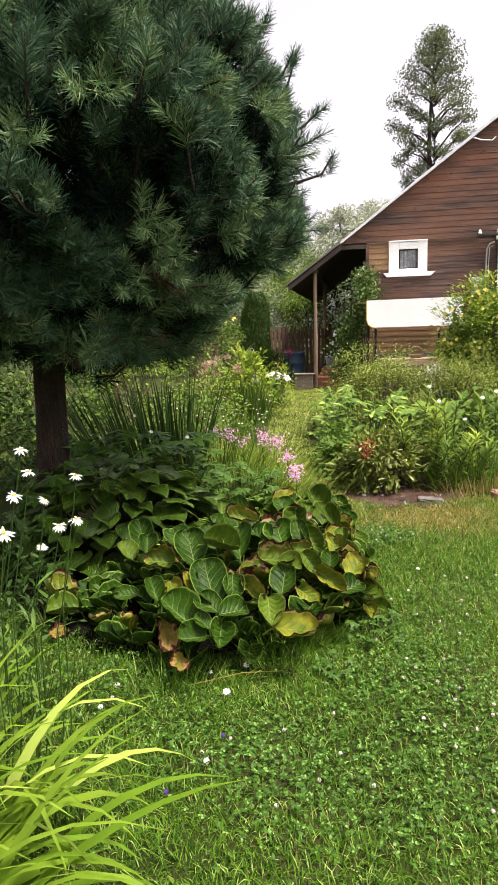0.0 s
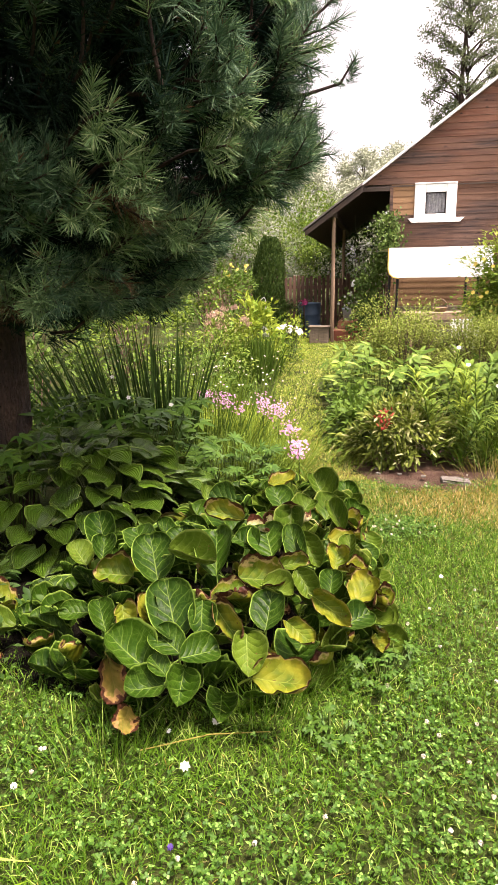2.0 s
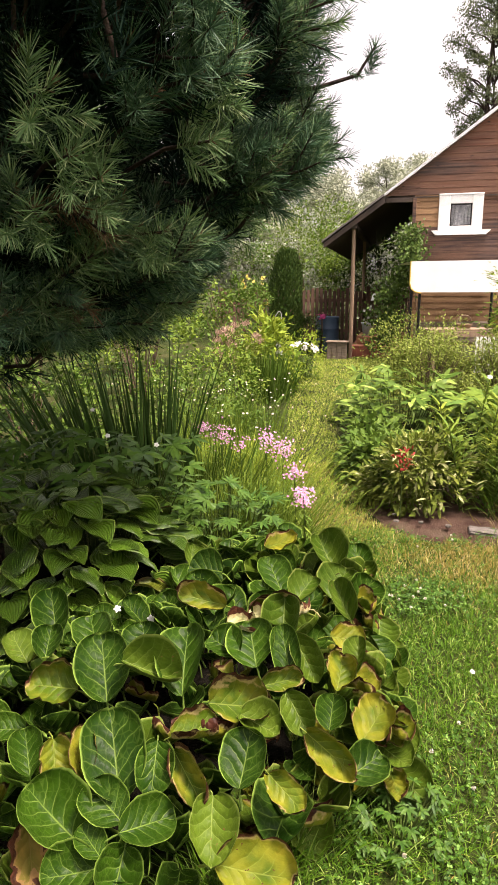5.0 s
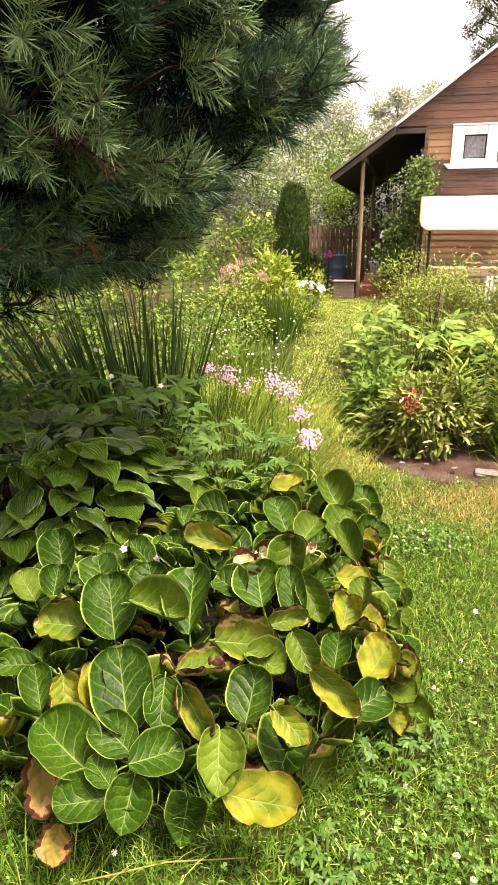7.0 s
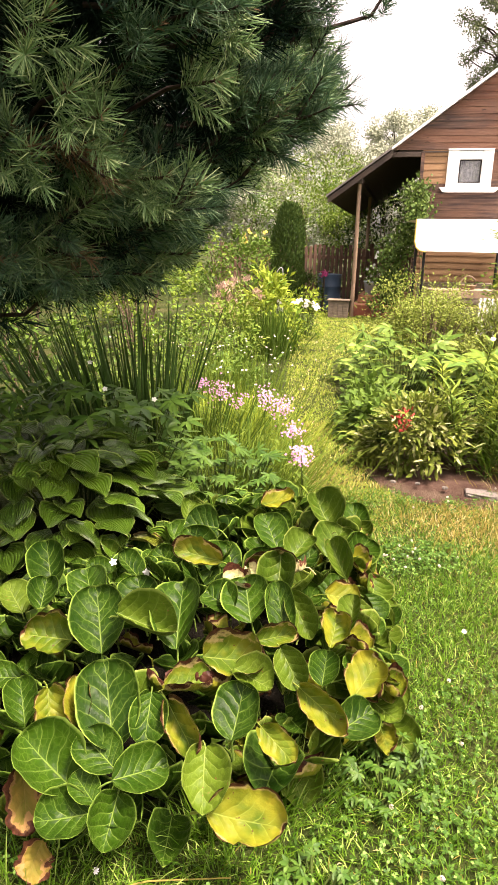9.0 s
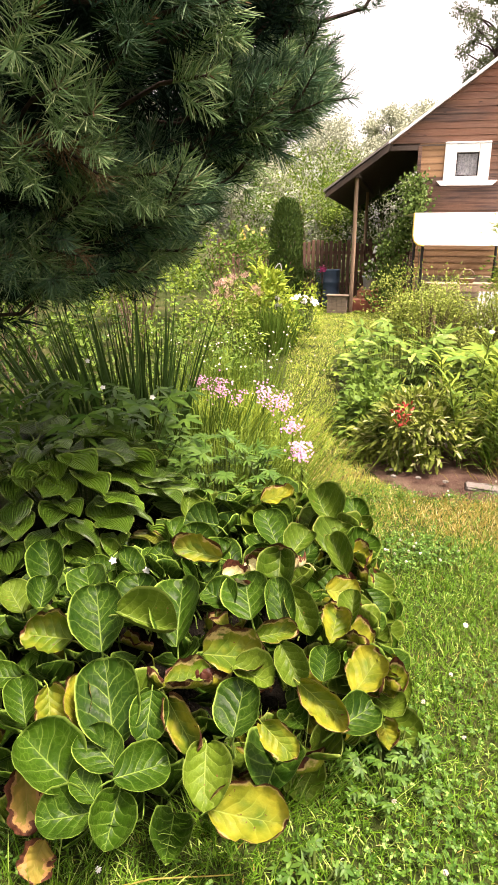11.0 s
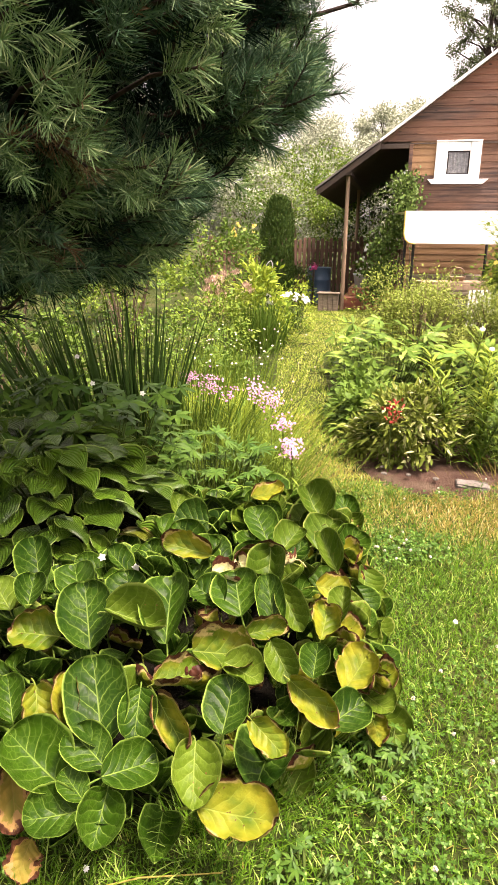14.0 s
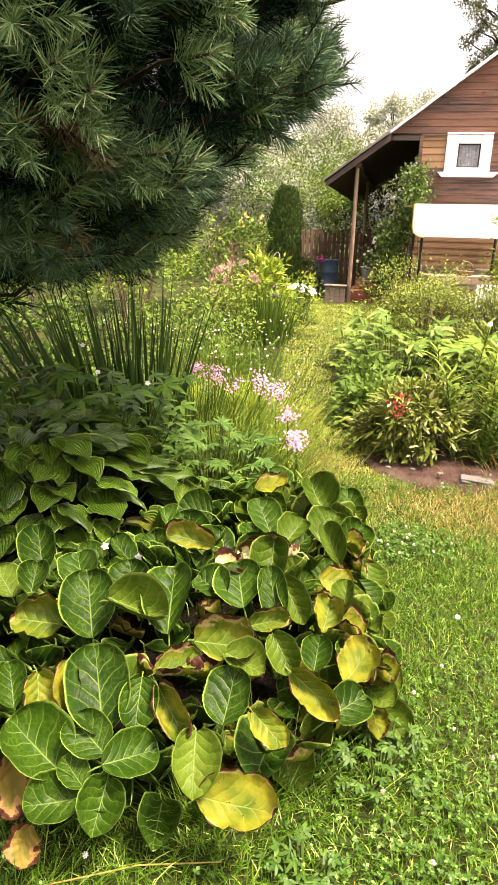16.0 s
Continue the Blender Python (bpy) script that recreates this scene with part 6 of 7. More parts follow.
for k in range(4):
    part("plank", boxed(-0.2 + k * 0.1, -0.104 + k * 0.1, -0.17, -0.15, 0, 0.34 - 0.01 * (k % 2), bevel=0.004), M["crate_wood"], crate)
    part("plank", boxed(-0.2 + k * 0.1, -0.104 + k * 0.1, 0.15, 0.17, 0, 0.34, bevel=0.004), M["crate_wood"], crate)
for s in (-0.2, 0.177):
    part("plank", boxed(s, s + 0.02, -0.148, 0.148, 0, 0.33, bevel=0.004), M["crate_wood"], crate)
part("lid", boxed(-0.23, 0.23, -0.19, 0.19, 0.342, 0.365, bevel=0.005), M["crate_wood"], crate)
pot = thing("flower_pot", HOUSE @ Matrix.Translation((0.30, 0.95, 0.42)), "pale blue bucket-shaped flower pot with white flowers", "pot")
part("body", lathe([(0.10, 0), (0.14, 0.25), (0.155, 0.255), (0.155, 0.285), (0.135, 0.285), (0.13, 0.24)], 24), M["blue_pot"], pot)
P = rng.normal(size=(90, 3)) * np.array([0.10, 0.08, 0.09]) + np.array([0, 0, 0.42])
V, F, T = leaves(P, scatter_dirs(90, 0.3), scatter_dirs(90, 0.6), 0.09, 0.045)
part("leaves", poly_mesh("leaves", V, [F, T]), M["mid_green"], pot, kind="stuff")
P = rng.normal(size=(14, 3)) * np.array([0.10, 0.05, 0.12]) + np.array([0, -0.06, 0.45])
V, F, T = florets(P, np.tile([0, -1, 0.3], (14, 1)), 0.07, 5, 0.8)
part("flowers", poly_mesh("flowers", V, [F, T]), M["white_petal"], pot, "white blossoms", kind="stuff")
vine = thing("climbing_vine", HOUSE @ Matrix.Translation((1.0, -0.25, 0)), "green climbing vine on the porch corner", "vine")
st = []
for k in range(7):
    u = -0.45 + 0.14 * k
    st.append(tube([(u - 0.1, 0.1, 0), (u - 0.05 + 0.08 * math.sin(k), 0.12, 1.0), (u * 0.4 + 0.05, 0.15, 2.0), (u * 0.3 + 0.2, 0.15, 2.6)], [0.012, 0.01, 0.007, 0.004], 5))
V, F, _ = join(st)
part("stem_growth", poly_mesh("stem_growth", V, [F]), M["twig"], vine, kind="stuff")
n = 2300
h = rng.random(n) ** 0.9
cu = -0.40 + 0.62 * h + 0.07 * np.sin(h * 11)
P = np.stack([cu + rng.normal(size=n) * (0.17 - 0.03 * h), rng.normal(size=n) * 0.11, 0.25 + h * 2.4 + rng.normal(size=n) * 0.07], 1)
V, F, T = leaves(P, unit(np.array([0, -0.5, -0.7]) + rng.normal(size=(n, 3)) * 0.5), unit(np.array([0, -1, 0.4]) + rng.normal(size=(n, 3)) * 0.5), rng.uniform(0.045, 0.085, n), rng.uniform(0.04, 0.065, n))
part("leaves", poly_mesh("leaves", V, [F, T]), M["vine_leaf"], vine, kind="stuff")
bush("shade_bush", 5.2, 21.5, 1.7, 1.0, 3.1, 3000, 0.13, "dark_green", "dark green bush seen through the porch", 0.55, 90, 0.12)

# canopy swing
SW = Matrix.Translation((3.62, 12.8, 0)) @ Matrix.Rotation(radians(-4), 4, "Z")
swing = thing("garden_swing", SW, "garden swing with white fabric canopy on dark frame", "swing")
prof = [(0.0, 1.90), (0.0, 1.52), (0.03, 1.43), (0.10, 1.375), (0.2, 1.36), (1.98, 1.36), (1.98, 1.93)]
front = bmesh.new()
fa = [front.verts.new((u, 0.0, z)) for u, z in prof]
fb = [front.verts.new((u, 0.012, z)) for u, z in prof]
front.faces.new(fa)
front.faces.new(list(reversed(fb)))
for i in range(len(fa)):
    front.faces.new((fa[i], fb[i], fb[(i + 1) % len(fa)], fa[(i + 1) % len(fa)]))
bmesh.ops.recalc_face_normals(front, faces=front.faces)
can = part("canopy", front, M["canopy"], swing, "white fabric canopy valance")
RV, RF = [], []
for j in range(7):
    y = 0.014 + 1.1 * j / 6
    for i in range(13):
        RV.append((0.02 + 1.95 * i / 12, y, 1.885 + 0.03 * i / 12 + 0.015 * math.sin(math.pi * j / 6) - 0.012 * math.sin(math.pi * (i % 6) / 6)))
for j in range(6):
    for i in range(12):
        RF.append([j * 13 + i, j * 13 + i + 1, (j + 1) * 13 + i + 1, (j + 1) * 13 + i])
part("canopy_top", poly_mesh("canopy_top", RV, [RF]), M["canopy"], can)
V, F = tube([(-0.008, -0.004, 1.90), (-0.008, -0.004, 1.52), (0.022, -0.004, 1.425), (0.095, -0.004, 1.367), (0.2, -0.004, 1.35)], [0.013] * 5, 6)
part("piping", poly_mesh("piping", V, [F]), M["canopy_trim"], can, "yellow piping along the canopy's edge")
for u, v in ((0.24, 0.25), (1.8, 0.25), (0.24, 0.95), (1.8, 0.95)):
    V, F = tube([(u, v, 0), (u, v, 1.94)], [0.026, 0.026], 10)
    part("leg", poly_mesh("leg", V, [F]), M["black_metal"], swing)
part("seat", boxed(0.3, 1.74, 0.3, 0.85, 0.40, 0.47, bevel=0.02), M["crate_wood"], swing)
part("backrest", boxed(0.3, 1.74, 0.86, 0.92, 0.45, 0.8, bevel=0.02), M["crate_wood"], swing)

# garden table in front of the house
table = thing("garden_table", Matrix.Translation((3.86, 12.2, 0)), "wooden garden table with pale clutter on it", "table")
for k in range(4):
    part("board", boxed(0, 1.25, 0.16 * k, 0.16 * k + 0.15, 0.70, 0.73, bevel=0.004), M["post_wood"], table)
for u in (0.06, 1.15):
    for v in (0.04, 0.58):
        part("leg", boxed(u, u + 0.05, v, v + 0.05, 0, 0.698, bevel=0.004), M["post_wood"], table)
part("apron", boxed(0.02, 1.23, 0.0, 0.02, 0.60, 0.695, bevel=0.003), M["post_wood"], table)
sheet = thing("plastic_crate", Matrix.Translation((4.55, 11.9, 0)), "pale slatted plastic crate in front of the table", "crate")
for k in range(9):
    part("slat", boxed(0.07 * k, 0.07 * k + 0.045, 0, 0.015, 0.0, 0.62, bevel=0.004), M["white_paint"], sheet)
part("rail", boxed(0, 0.605, 0.017, 0.035, 0.5, 0.55), M["white_paint"], sheet)
part("rail", boxed(0, 0.605, 0.017, 0.035, 0.1, 0.15), M["white_paint"], sheet)
basket = thing("basket", Matrix.Translation((4.55, 12.5, 0.732)), "small wicker basket with an arched handle", "basket")
part("body", lathe([(0.10, 0), (0.14, 0.07), (0.145, 0.075), (0.13, 0.075), (0.09, 0.012)], 20), M["post_wood"], basket)
V, F = tube([(0.14 * math.cos(t), 0, 0.07 + 0.16 * math.sin(t)) for t in np.linspace(0, math.pi, 13)], [0.009] * 13, 6)
part("handle", poly_mesh("handle", V, [F]), M["post_wood"], basket)

# ---- background: shrubs, hedge, trees ----
def tree(name, x, y, h, base, rx, n, size, mat, label, blobs=26, seed=1, tight=1.0, top=1.0):
    """Trunk, limbs and a crown of leaf clumps with gaps."""
    r = np.random.default_rng(seed)
    t = thing(name, Matrix.Translation((x, y, 0)), label, "tree")
    zz = np.linspace(0, h * 0.96, 9)
    mid = np.stack([0.02 * h * np.sin(zz / h * 5 + seed), 0.02 * h * np.cos(zz / h * 4 + seed), zz], 1)
    V, F = tube(mid, np.linspace(0.016 * h, 0.002 * h, 9), 8)
    part("trunk", poly_mesh("trunk", V, [F]), M["bark"], t)
    lm, P, W = [], [], []
    for k in range(blobs):
        s = (k + 0.5) / blobs
        z = base + (h - base) * s
        a = k * 2.4 + seed
        reach = rx * (math.sin(math.pi * (0.12 + 0.84 * s)) ** 0.7) * r.uniform(0.45, 1.05) * (top if s > 0.7 else 1)
        c = np.array([math.cos(a) * reach, math.sin(a) * reach, z])
        foot = np.array([0, 0, max(base * 0.7, z - reach * 0.7)])
        lm.append(tube([foot, (foot + c) / 2 + UP * 0.05 * h * 0.2, c], [0.0035 * h, 0.0025 * h, 0.001 * h], 5))
        m = n // blobs
        br = rx * r.uniform(0.26, 0.5) * tight
        q = r.normal(size=(m, 3))
        q = q / np.linalg.norm(q, axis=1, keepdims=True) * (r.random((m, 1)) ** 0.55)
        P.append(c + q * br * np.array([1, 1, 0.75]))
        W.append(q)
    V, F, _ = join(lm)
    part("branchwork", poly_mesh("branchwork", V, [F]), M["bark"], t, kind="stuff")
    P, W = np.concatenate(P), np.concatenate(W)
    m = len(P)
    V, F, T = leaflets(P, unit(W + rng.normal(size=(m, 3)) * 0.7), unit(W + UP + rng.normal(size=(m, 3)) * 0.5), rng.uniform(0.7, 1.3, m) * size, size * 0.6)
    part("crown", poly_mesh("crown", V, [F, T]), M[mat], t, kind="stuff")
    return t


for x, y, rx, ry, h, n, size, mat, lab in (
    (-1.9, 8.0, 0.9, 0.6, 1.5, 3200, 0.06, "dark_green", "green leafy shrub behind the pine"),
    (-3.0, 7.2, 0.9, 0.7, 1.7, 2600, 0.06, "light_green", "light green leafy shrub at the lawn's side"),
    (-0.9, 9.6, 0.8, 0.6, 1.3, 1900, 0.07, "light_green", "light green shrub beyond the border"),
    (-1.5, 6.4, 0.7, 0.5, 0.9, 2000, 0.06, "mid_green", "green leafy plants behind the iris"),
    (-2.2, 5.6, 0.8, 0.6, 1.15, 2400, 0.06, "dark_green", "dark green shrub in the pine's shade"),
    (-3.6, 10.5, 1.6, 0.9, 2.8, 3600, 0.08, "mid_green", "tall green shrub at the garden's edge"),
    (-1.2, 12.5, 1.4, 0.9, 2.4, 3200, 0.08, "light_green", "tall light green shrub at the garden's edge"),
    (0.3, 13.5, 0.9, 0.7, 1.7, 2200, 0.08, "mid_green", "green shrub beyond the lime perennial"),
    (-5.5, 8.5, 1.3, 1.0, 2.6, 2600, 0.08, "mid_green", "green shrub at the garden's side"),
    (2.9, 21.0, 1.9, 1.2, 3.9, 9500, 0.08, "light_green", "large light green bush behind the fence"),
    (0.4, 20.5, 1.9, 1.2, 3.6, 6500, 0.085, "mid_green", "large green bush behind the fence"),
    (4.6, 23.5, 2.0, 1.4, 3.6, 4200, 0.12, "mid_green", "broad green bush behind the porch"),
    (-2.8, 19.5, 2.2, 1.4, 4.2, 4200, 0.12, "mid_green", "large green bush at the garden's end"),
    (-6.5, 15.0, 2.2, 1.6, 4.0, 3600, 0.12, "dark_green", "large dark green bush at the garden's end"),
):
    bush("shrub", x, y, rx, ry, h, n, size, mat, lab, 0.55, 60 if y < 18 else 44, 0.11, stems=8, wild=0.16)
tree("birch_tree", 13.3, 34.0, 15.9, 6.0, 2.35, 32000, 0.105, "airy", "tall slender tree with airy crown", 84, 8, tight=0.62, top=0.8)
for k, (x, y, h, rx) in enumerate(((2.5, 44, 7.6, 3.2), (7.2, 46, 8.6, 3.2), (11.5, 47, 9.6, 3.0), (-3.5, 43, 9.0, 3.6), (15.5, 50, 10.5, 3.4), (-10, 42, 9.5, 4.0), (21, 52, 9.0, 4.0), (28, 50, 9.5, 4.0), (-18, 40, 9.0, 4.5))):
    tree("far_tree", x, y, h, 1.2, rx, 24000 if -5 < x < 17 else 4000, 0.17 if -5 < x < 17 else 0.36, "hazed_green", "distant tree with haze put into its pale green leaf colour", 34, 20 + k, tight=0.8)

# fence
fence = thing("fence", Matrix.Translation((0.2, 17.9, 0)), "old brown plank fence behind the drum", "fence")
for k in range(52):
    w = 0.08
    hgt = 1.42 + rnd.uniform(-0.05, 0.05)
    part("plank", boxed(k * 0.112, k * 0.112 + w, 0, 0.022, 0.03, hgt, bevel=0.004), M["fence_wood"], fence, m=pose(0, 0, 0, rnd.uniform(-1, 1), 0, 0))
for z in (0.35, 1.12):
    part("rail", boxed(-0.02, 5.86, 0.03, 0.075, z, z + 0.08, bevel=0.005), M["fence_wood"], fence)
for u in (0.0, 1.9, 3.8, 5.7):
    part("post", boxed(u, u + 0.09, 0.078, 0.165, 0, 1.5, bevel=0.006), M["fence_wood"], fence)
arch = thing("garden_arch", Matrix.Translation((1.05, 13.2, 0)), "thin pale bent hoop in the border", "hoop")
V, F = tube([(0.14 * math.cos(t), 0, 1.05 * math.sin(t)) for t in np.linspace(0, math.pi, 17)], [0.008] * 17, 6)
part("hoop", poly_mesh("hoop", V, [F]), M["cable"], arch, m=pose(0, 0, 0, 0, 14, 0))

# ---- lawn ----
def path_x(y):
    return np.interp(y, [3.8, 4.6, 5.6, 6.6, 8.0, 9.5, 12.0, 15.0], [1.0, 0.95, 0.92, 1.0, 1.17, 1.4, 2.05, 2.7])


def on_lawn(x, y):
    """True where mown grass grows."""
    berg = ((x - 0.05) / 0.6) ** 2 + ((y - 2.9) / 0.72) ** 2 < 1
    hos = ((x + 0.75) / 0.85) ** 2 + ((y - 3.9) / 0.95) ** 2 < 1
    soil = ((x - 1.42) / 0.34) ** 2 + ((y - 4.6) / 0.34) ** 2 < 1 + 0.25 * np.sin(x * 31 + y * 17)
    border = (y > 3.7) & (x < path_x(y) - 0.26 - 0.02 * np.maximum(0, y - 8))
    right = (y > 4.4) & (x > path_x(y) + 0.26 + 0.02 * np.maximum(0, y - 8)) & (y < 9)
    return ~(berg | hos | soil | border | right)


def patch(x, y, seed):
    """A slow pattern of thicker and thinner growth."""
    return np.array([noise.noise(Vector((a * 1.7 + seed, b * 1.7, seed))) for a, b in zip(x, y)])


def sow(n, x0, x1, y0, y1):
    x, y = rng.uniform(x0, x1, n), rng.uniform(y0, y1, n)
    keep = on_lawn(x, y)
    return x[keep], y[keep]


def ground_z(x, y):
    return np.array([bump(a, b) for a, b in zip(x, y)])


def lawn_blades(name, n, x0, x1, y0, y1, lo, hi, w, mat, label, keep=None):
    x, y = sow(n, x0, x1, y0, y1)
    if keep is not None:
        k = keep(x, y)
        x, y = x[k], y[k]
    m = len(x)
    D = unit(rng.normal(size=(m, 3)) * np.array([0.55, 0.55, 0.2]) + UP)
    V, F = ribbons(np.stack([x, y, ground_z(x, y) - 0.004], 1), D, rng.uniform(lo, hi, m), w, rng.uniform(0.2, 1.6, m), 2, 0.3)
    ob = part(name, poly_mesh(name, V, [F]), M[mat], kind="stuff")
    return tagged(ob, label, "grass")


def clover_share(x, y):
    """How far clover takes over: thick in the open lawn and in a dark patch by the dry grass."""
    near = 0.85 * np.exp(-((x - 0.55) / 0.55) ** 2 - ((y - 1.55) / 0.6) ** 2)
    dark = 0.8 * np.exp(-((x - 1.08) / 0.18) ** 2 - ((y - 3.60) / 0.17) ** 2)
    return np.clip(0.08 + 0.9 * patch(x, y, 9.0) + near + dark, 0.02, 1.0)


def dry_share(x, y):
    """How far the grass has dried out: in front of the bare soil, less towards the shade of the bergenia."""
    return np.clip((np.exp(-((y - 3.98 + 0.12 * (x - 1.5)) / 0.36) ** 2) * np.clip((x - 0.75) / 0.6, 0.15, 1) + 0.35 * (y > 4.3)) * (0.95 + 0.9 * patch(x * 1.6, y * 1.6, 3.0)), 0.0, 0.9)


lawn_blades("grass", 230000, -1.5, 2.9, 0.7, 4.5, 0.025, 0.065, 0.0036, "grass", "short mown green lawn grass", lambda x, y: rng.random(len(x)) > 0.75 * np.maximum(clover_share(x, y) - 0.15, dry_share(x, y)))
lawn_blades("grass", 95000, 0.4, 3.6, 4.3, 15.5, 0.02, 0.055, 0.0062, "path_grass", "trodden green grass of the path", lambda x, y: rng.random(len(x)) > 0.5 * np.clip(patch(x * 1.5, y * 1.5, 5.0) + 0.4, 0, 1))
lawn_blades("grass", 26000, 0.4, 3.6, 4.3, 15.5, 0.025, 0.06, 0.0062, "grass", "darker green tufts in the trodden path", lambda x, y: patch(x * 2, y * 2, 6.0) > 0.02)
lawn_blades("grass", 105000, 0.5, 3.0, 3.1, 6.0, 0.025, 0.06, 0.0034, "dry_grass", "dry yellowish grass by the bed", lambda x, y: rng.random(len(x)) < dry_share(x, y))
lawn_blades("grass", 6000, -1.5, 2.7, 0.9, 4.5, 0.02, 0.05, 0.003, "dry_grass", "pale dry blades between the green grass")

# clover
x, y = (np.concatenate(q) for q in zip(sow(62000, -1.0, 2.8, 0.8, 4.4), sow(1500, 0.85, 1.35, 3.35, 3.85)))
k = rng.random(len(x)) < clover_share(x, y)
x, y = x[k], y[k]
m = len(x)
C = np.stack([x, y, ground_z(x, y) + rng.uniform(0.018, 0.052, m)], 1)
nrm = unit(UP + rng.normal(size=(m, 3)) * 0.35)
a0 = rng.uniform(0, 6.28, m)
out = []
for j in range(3):
    a = a0 + j * 2.094
    D = np.stack([np.cos(a), np.sin(a), 0 * a], 1)
    out.append(leaflets(C, unit(D - nrm * np.sum(D * nrm, 1, keepdims=True)), nrm, rng.uniform(0.0075, 0.0115, m), rng.uniform(0.0075, 0.011, m), 0.12, 0.02))
V, F, T = join(out)
tagged(part("clover", poly_mesh("clover", V, [F, T]), M["clover"], kind="stuff"), "green three-leaved clover in the lawn", "clover")
sel = rng.random(m) < 0.008 * (0.4 + 1.4 * (x > 0.45))
P = C[sel] + np.array([0, 0, 0.022])
out = []
for _ in range(26):
    d = scatter_dirs(len(P), 0.2)
    t = unit(np.cross(d, scatter_dirs(len(P))))
    out.append(leaflets(P + d * rng.uniform(0.0045, 0.0065, (len(P), 1)) - t * 0.003, t, d, 0.0065, 0.005, 0.1, 0.0))
V, F, T = join(out)
tagged(part("clover_flower", poly_mesh("clover_flower", V, [F, T]), M["clover_head"], kind="stuff"), "small round white clover flowers in the lawn", "flower")

# single small flowers and weeds in the lawn
for x, y, mat, size, lab in ((-0.07, 1.88, "white_petal", 0.04, "white daisy flower lying in the lawn"), (-0.16, 1.5, "white_petal", 0.028, "white daisy flower in the lawn"), (-0.52, 1.85, "white_petal", 0.026, "white daisy flower in the lawn"), (0.02, 2.06, "white_petal", 0.034, "small white flower in the lawn"), (-0.12, 2.03, "white_petal", 0.02, "small white flower in the lawn"), (1.04, 2.0, "white_petal", 0.03, "white petal in the clover"), (-0.1, 1.62, "violet_petal", 0.022, "small violet self-heal flower in the lawn"), (-0.28, 1.38, "violet_petal", 0.022, "small violet self-heal flower in the lawn"), (1.05, 2.95, "white_petal", 0.026, "white clover flower in the lawn")):
    P = np.array([[0, 0, 0.04]])
    size *= 0.78
    V, F, T = join([florets(P + np.array([[0, 0, 0.004 * q]]), np.array([[0.05, -0.3, 1.0]]), size, 7, 0.6) for q in range(2)])
    f = thing("lawn_flower", Matrix.Translation((x, y, 0)), lab, "flower", "small flowers in the lawn")
    part("petals", poly_mesh("petals", V, [F, T]), M[mat], f)
    V, F = tube([(0, 0, -0.01), (0.003, 0, 0.04)], [0.0015, 0.0012], 4)
    part("stalk", poly_mesh("stalk", V, [F]), M["stem"], f)
straw = thing("grass_stalk", Matrix.Translation((-0.1, 1.97, 0)), "long pale grass stalk lying on the lawn", "straw")
V, F = tube([(-0.1, 0, 0.03), (0.1, 0.03, 0.045), (0.28, 0.045, 0.03)], [0.002, 0.0022, 0.0015], 5)
part("stalk", poly_mesh("stalk", V, [F]), M["dry_grass"], straw)

# ---- wall boards and blocks of the house ----
def board_mesh(u0, u1, u0t, u1t, h):
    """A lapped board: its foot stands proud of its top."""
    V = [(u0, -0.008, 0), (u1, -0.008, 0), (u1t, -0.004, h), (u0t, -0.004, h), (u0, 0.028, 0), (u1, 0.028, 0), (u1t, 0.028, h), (u0t, 0.028, h)]
    Q = [[0, 1, 2, 3], [5, 4, 7, 6], [4, 5, 1, 0], [3, 2, 6, 7], [1, 5, 6, 2], [4, 0, 3, 7]]
    return poly_mesh("board", V, [Q], smooth=False)


def left_u(z):
    """Where a row of boards begins: at the corner, or above the porch at the roof."""
    return WALL_L - 0.02 if z < 3.19 else EAVE_U + (z + 0.035 - EAVE_Z) / SLOPE


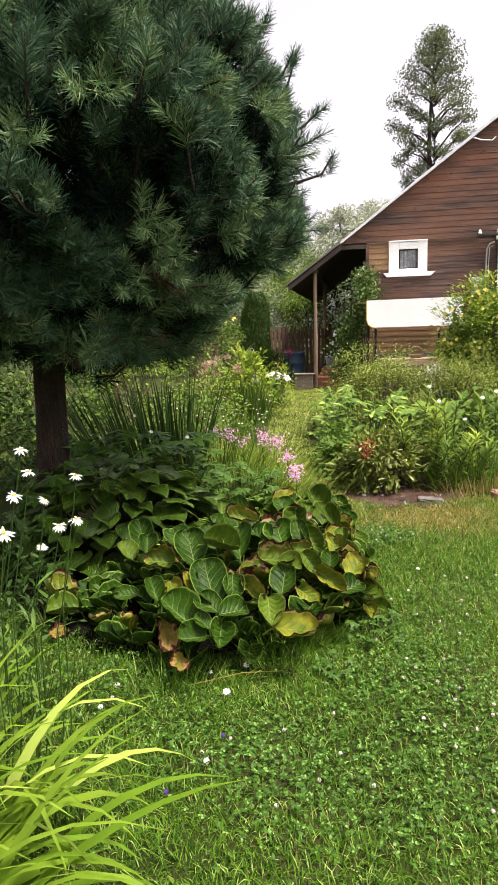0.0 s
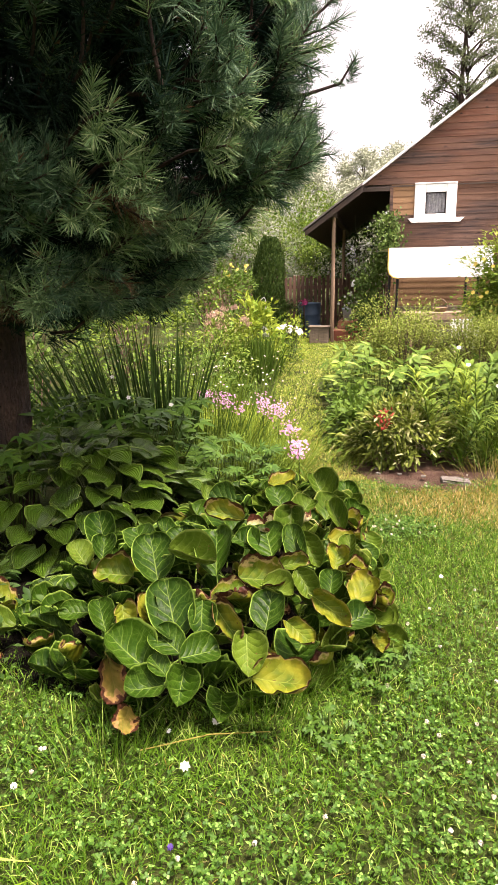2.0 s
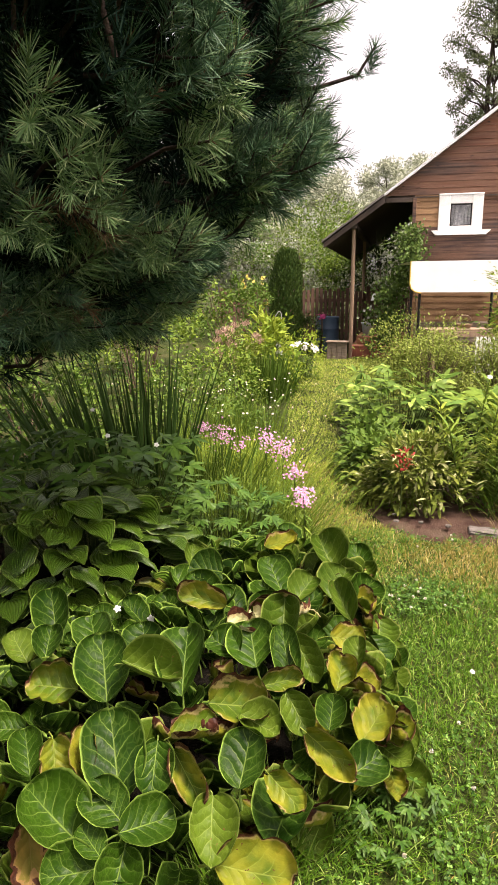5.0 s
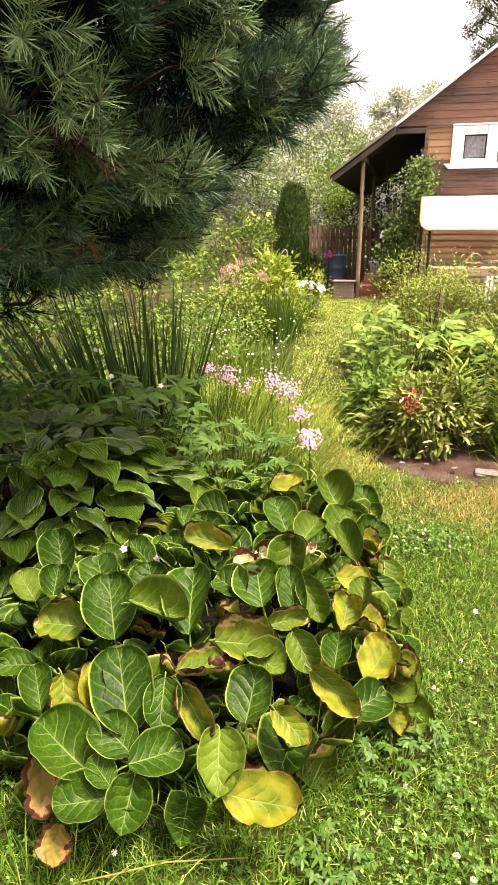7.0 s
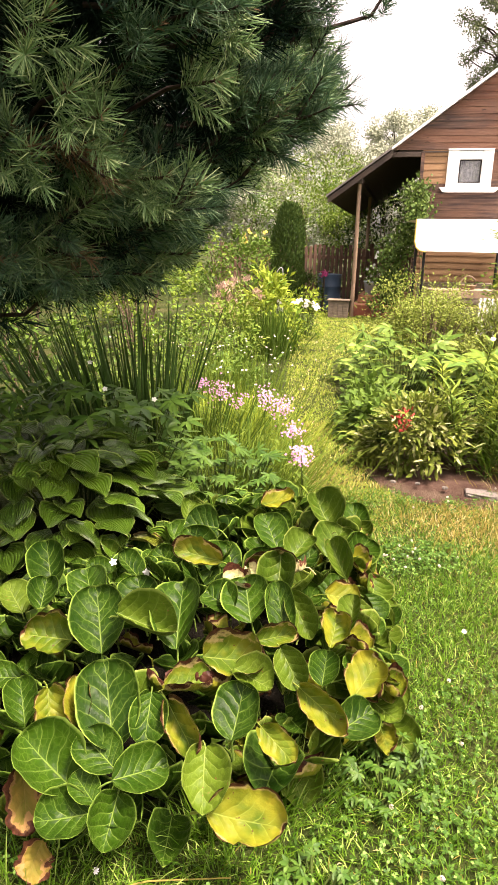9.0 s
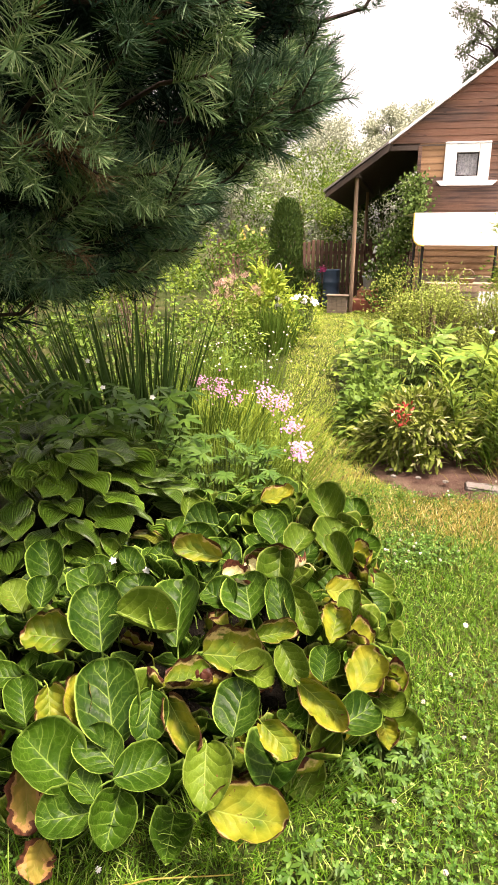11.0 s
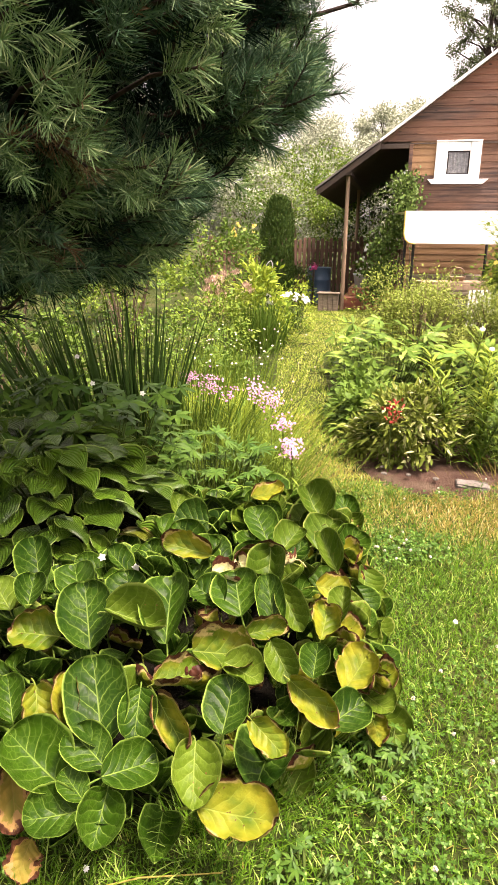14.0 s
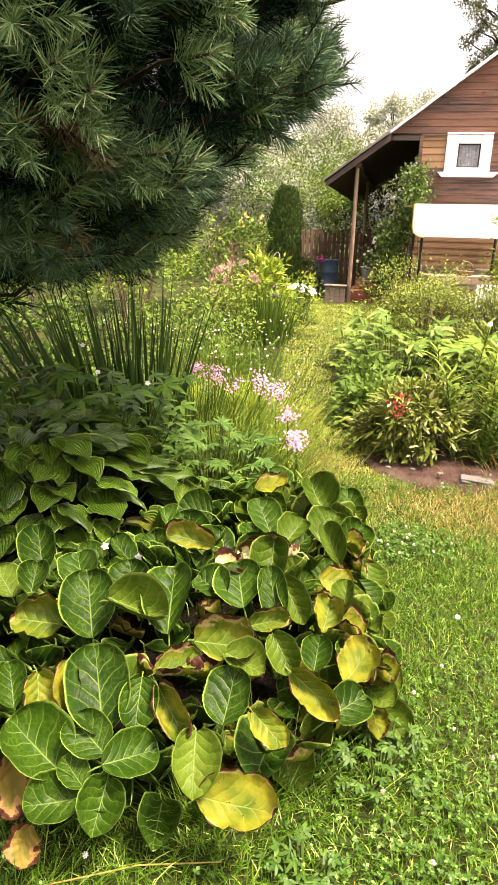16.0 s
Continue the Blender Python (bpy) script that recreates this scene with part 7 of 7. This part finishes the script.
PITCH = 0.122
z = 0.3
while z < 6.4:
    h = PITCH - 0.004
    zt = z + h
    a0, a1 = left_u(z), left_u(zt) if z >= 3.19 else left_u(z)
    b0, b1 = (min(WALL_R, 2 * RIDGE_U - a0), min(WALL_R, 2 * RIDGE_U - a1))
    runs = [(a0, b0, a1, b1)]
    if zt < 3.16:
        runs = [(a0, 3.92, a1, 3.92)]
    if zt > 2.5 and z < 3.2:
        runs = [(a0, 1.638, a1, 1.638), (2.472, runs[0][1], 2.472, runs[0][3])]
    for r in runs:
        if r[1] - r[0] > 0.05:
            part("board", board_mesh(r[0], r[1], r[2], max(r[3], r[2] + 0.02), h), M["board_low"] if z < 1.5 or (r[1] < 1.7 and z > 2.6) else M["board"], house, m=Matrix.Translation((0, 0, z)))
    z += PITCH
part("plinth", boxed(WALL_L - 0.03, 3.92, -0.06, 0.028, 0, 0.298, bevel=0.01), M["stone"], house, "grey stone plinth")
part("corner_board", boxed(WALL_L - 0.05, WALL_L + 0.02, -0.045, 0.18, 0.3, 3.17, bevel=0.005), M["board"], house)
block = part("mortar_wall", boxed(3.93, WALL_R, -0.06, 0.028, 0, 3.14), M["mortar"], house, "white block wall with dark joints")
bw, bh, step_u, step_z = 0.248, 0.106, 0.262, 0.1205
unit_block = boxed(0, bw, -0.03, 0.0, 0, bh, bevel=0.006)
bme = bpy.data.meshes.new("wall_block")
unit_block.to_mesh(bme)
unit_block.free()
bme.materials.append(M["white_block"])
rest = []
for j in range(25):
    for i in range(24):
        u = 3.937 + i * step_u - (step_u / 2 if j % 2 else 0)
        half = u < 3.93
        if u + bw > WALL_R:
            continue
        u, wide, z = (3.937, 0.472, 0.02 + j * step_z) if half else (u, 1.0, 0.02 + j * step_z)
        if z > 1.5 and u < 7.0:
            part("wall_block", bme, None, block, m=Matrix.Translation((u, -0.058, z)) @ Matrix.Diagonal((wide, 1, 1, 1)))
        else:
            rest.append((u, u + bw * wide, z))
V = np.array([[(a, y, z), (b, y, z), (b, y, z + bh), (a, y, z + bh)] for a, b, z in rest for y in (-0.088, -0.058)]).reshape(-1, 3)
k = (np.arange(len(rest)) * 8)[:, None, None]
F = (k + np.array([[0, 1, 2, 3], [0, 4, 5, 1], [1, 5, 6, 2], [2, 6, 7, 3], [3, 7, 4, 0]])).reshape(-1, 4)
part("wall_blocks_behind", poly_mesh("wall_blocks_behind", V, [F], smooth=False), M["white_block"], block, kind="stuff")
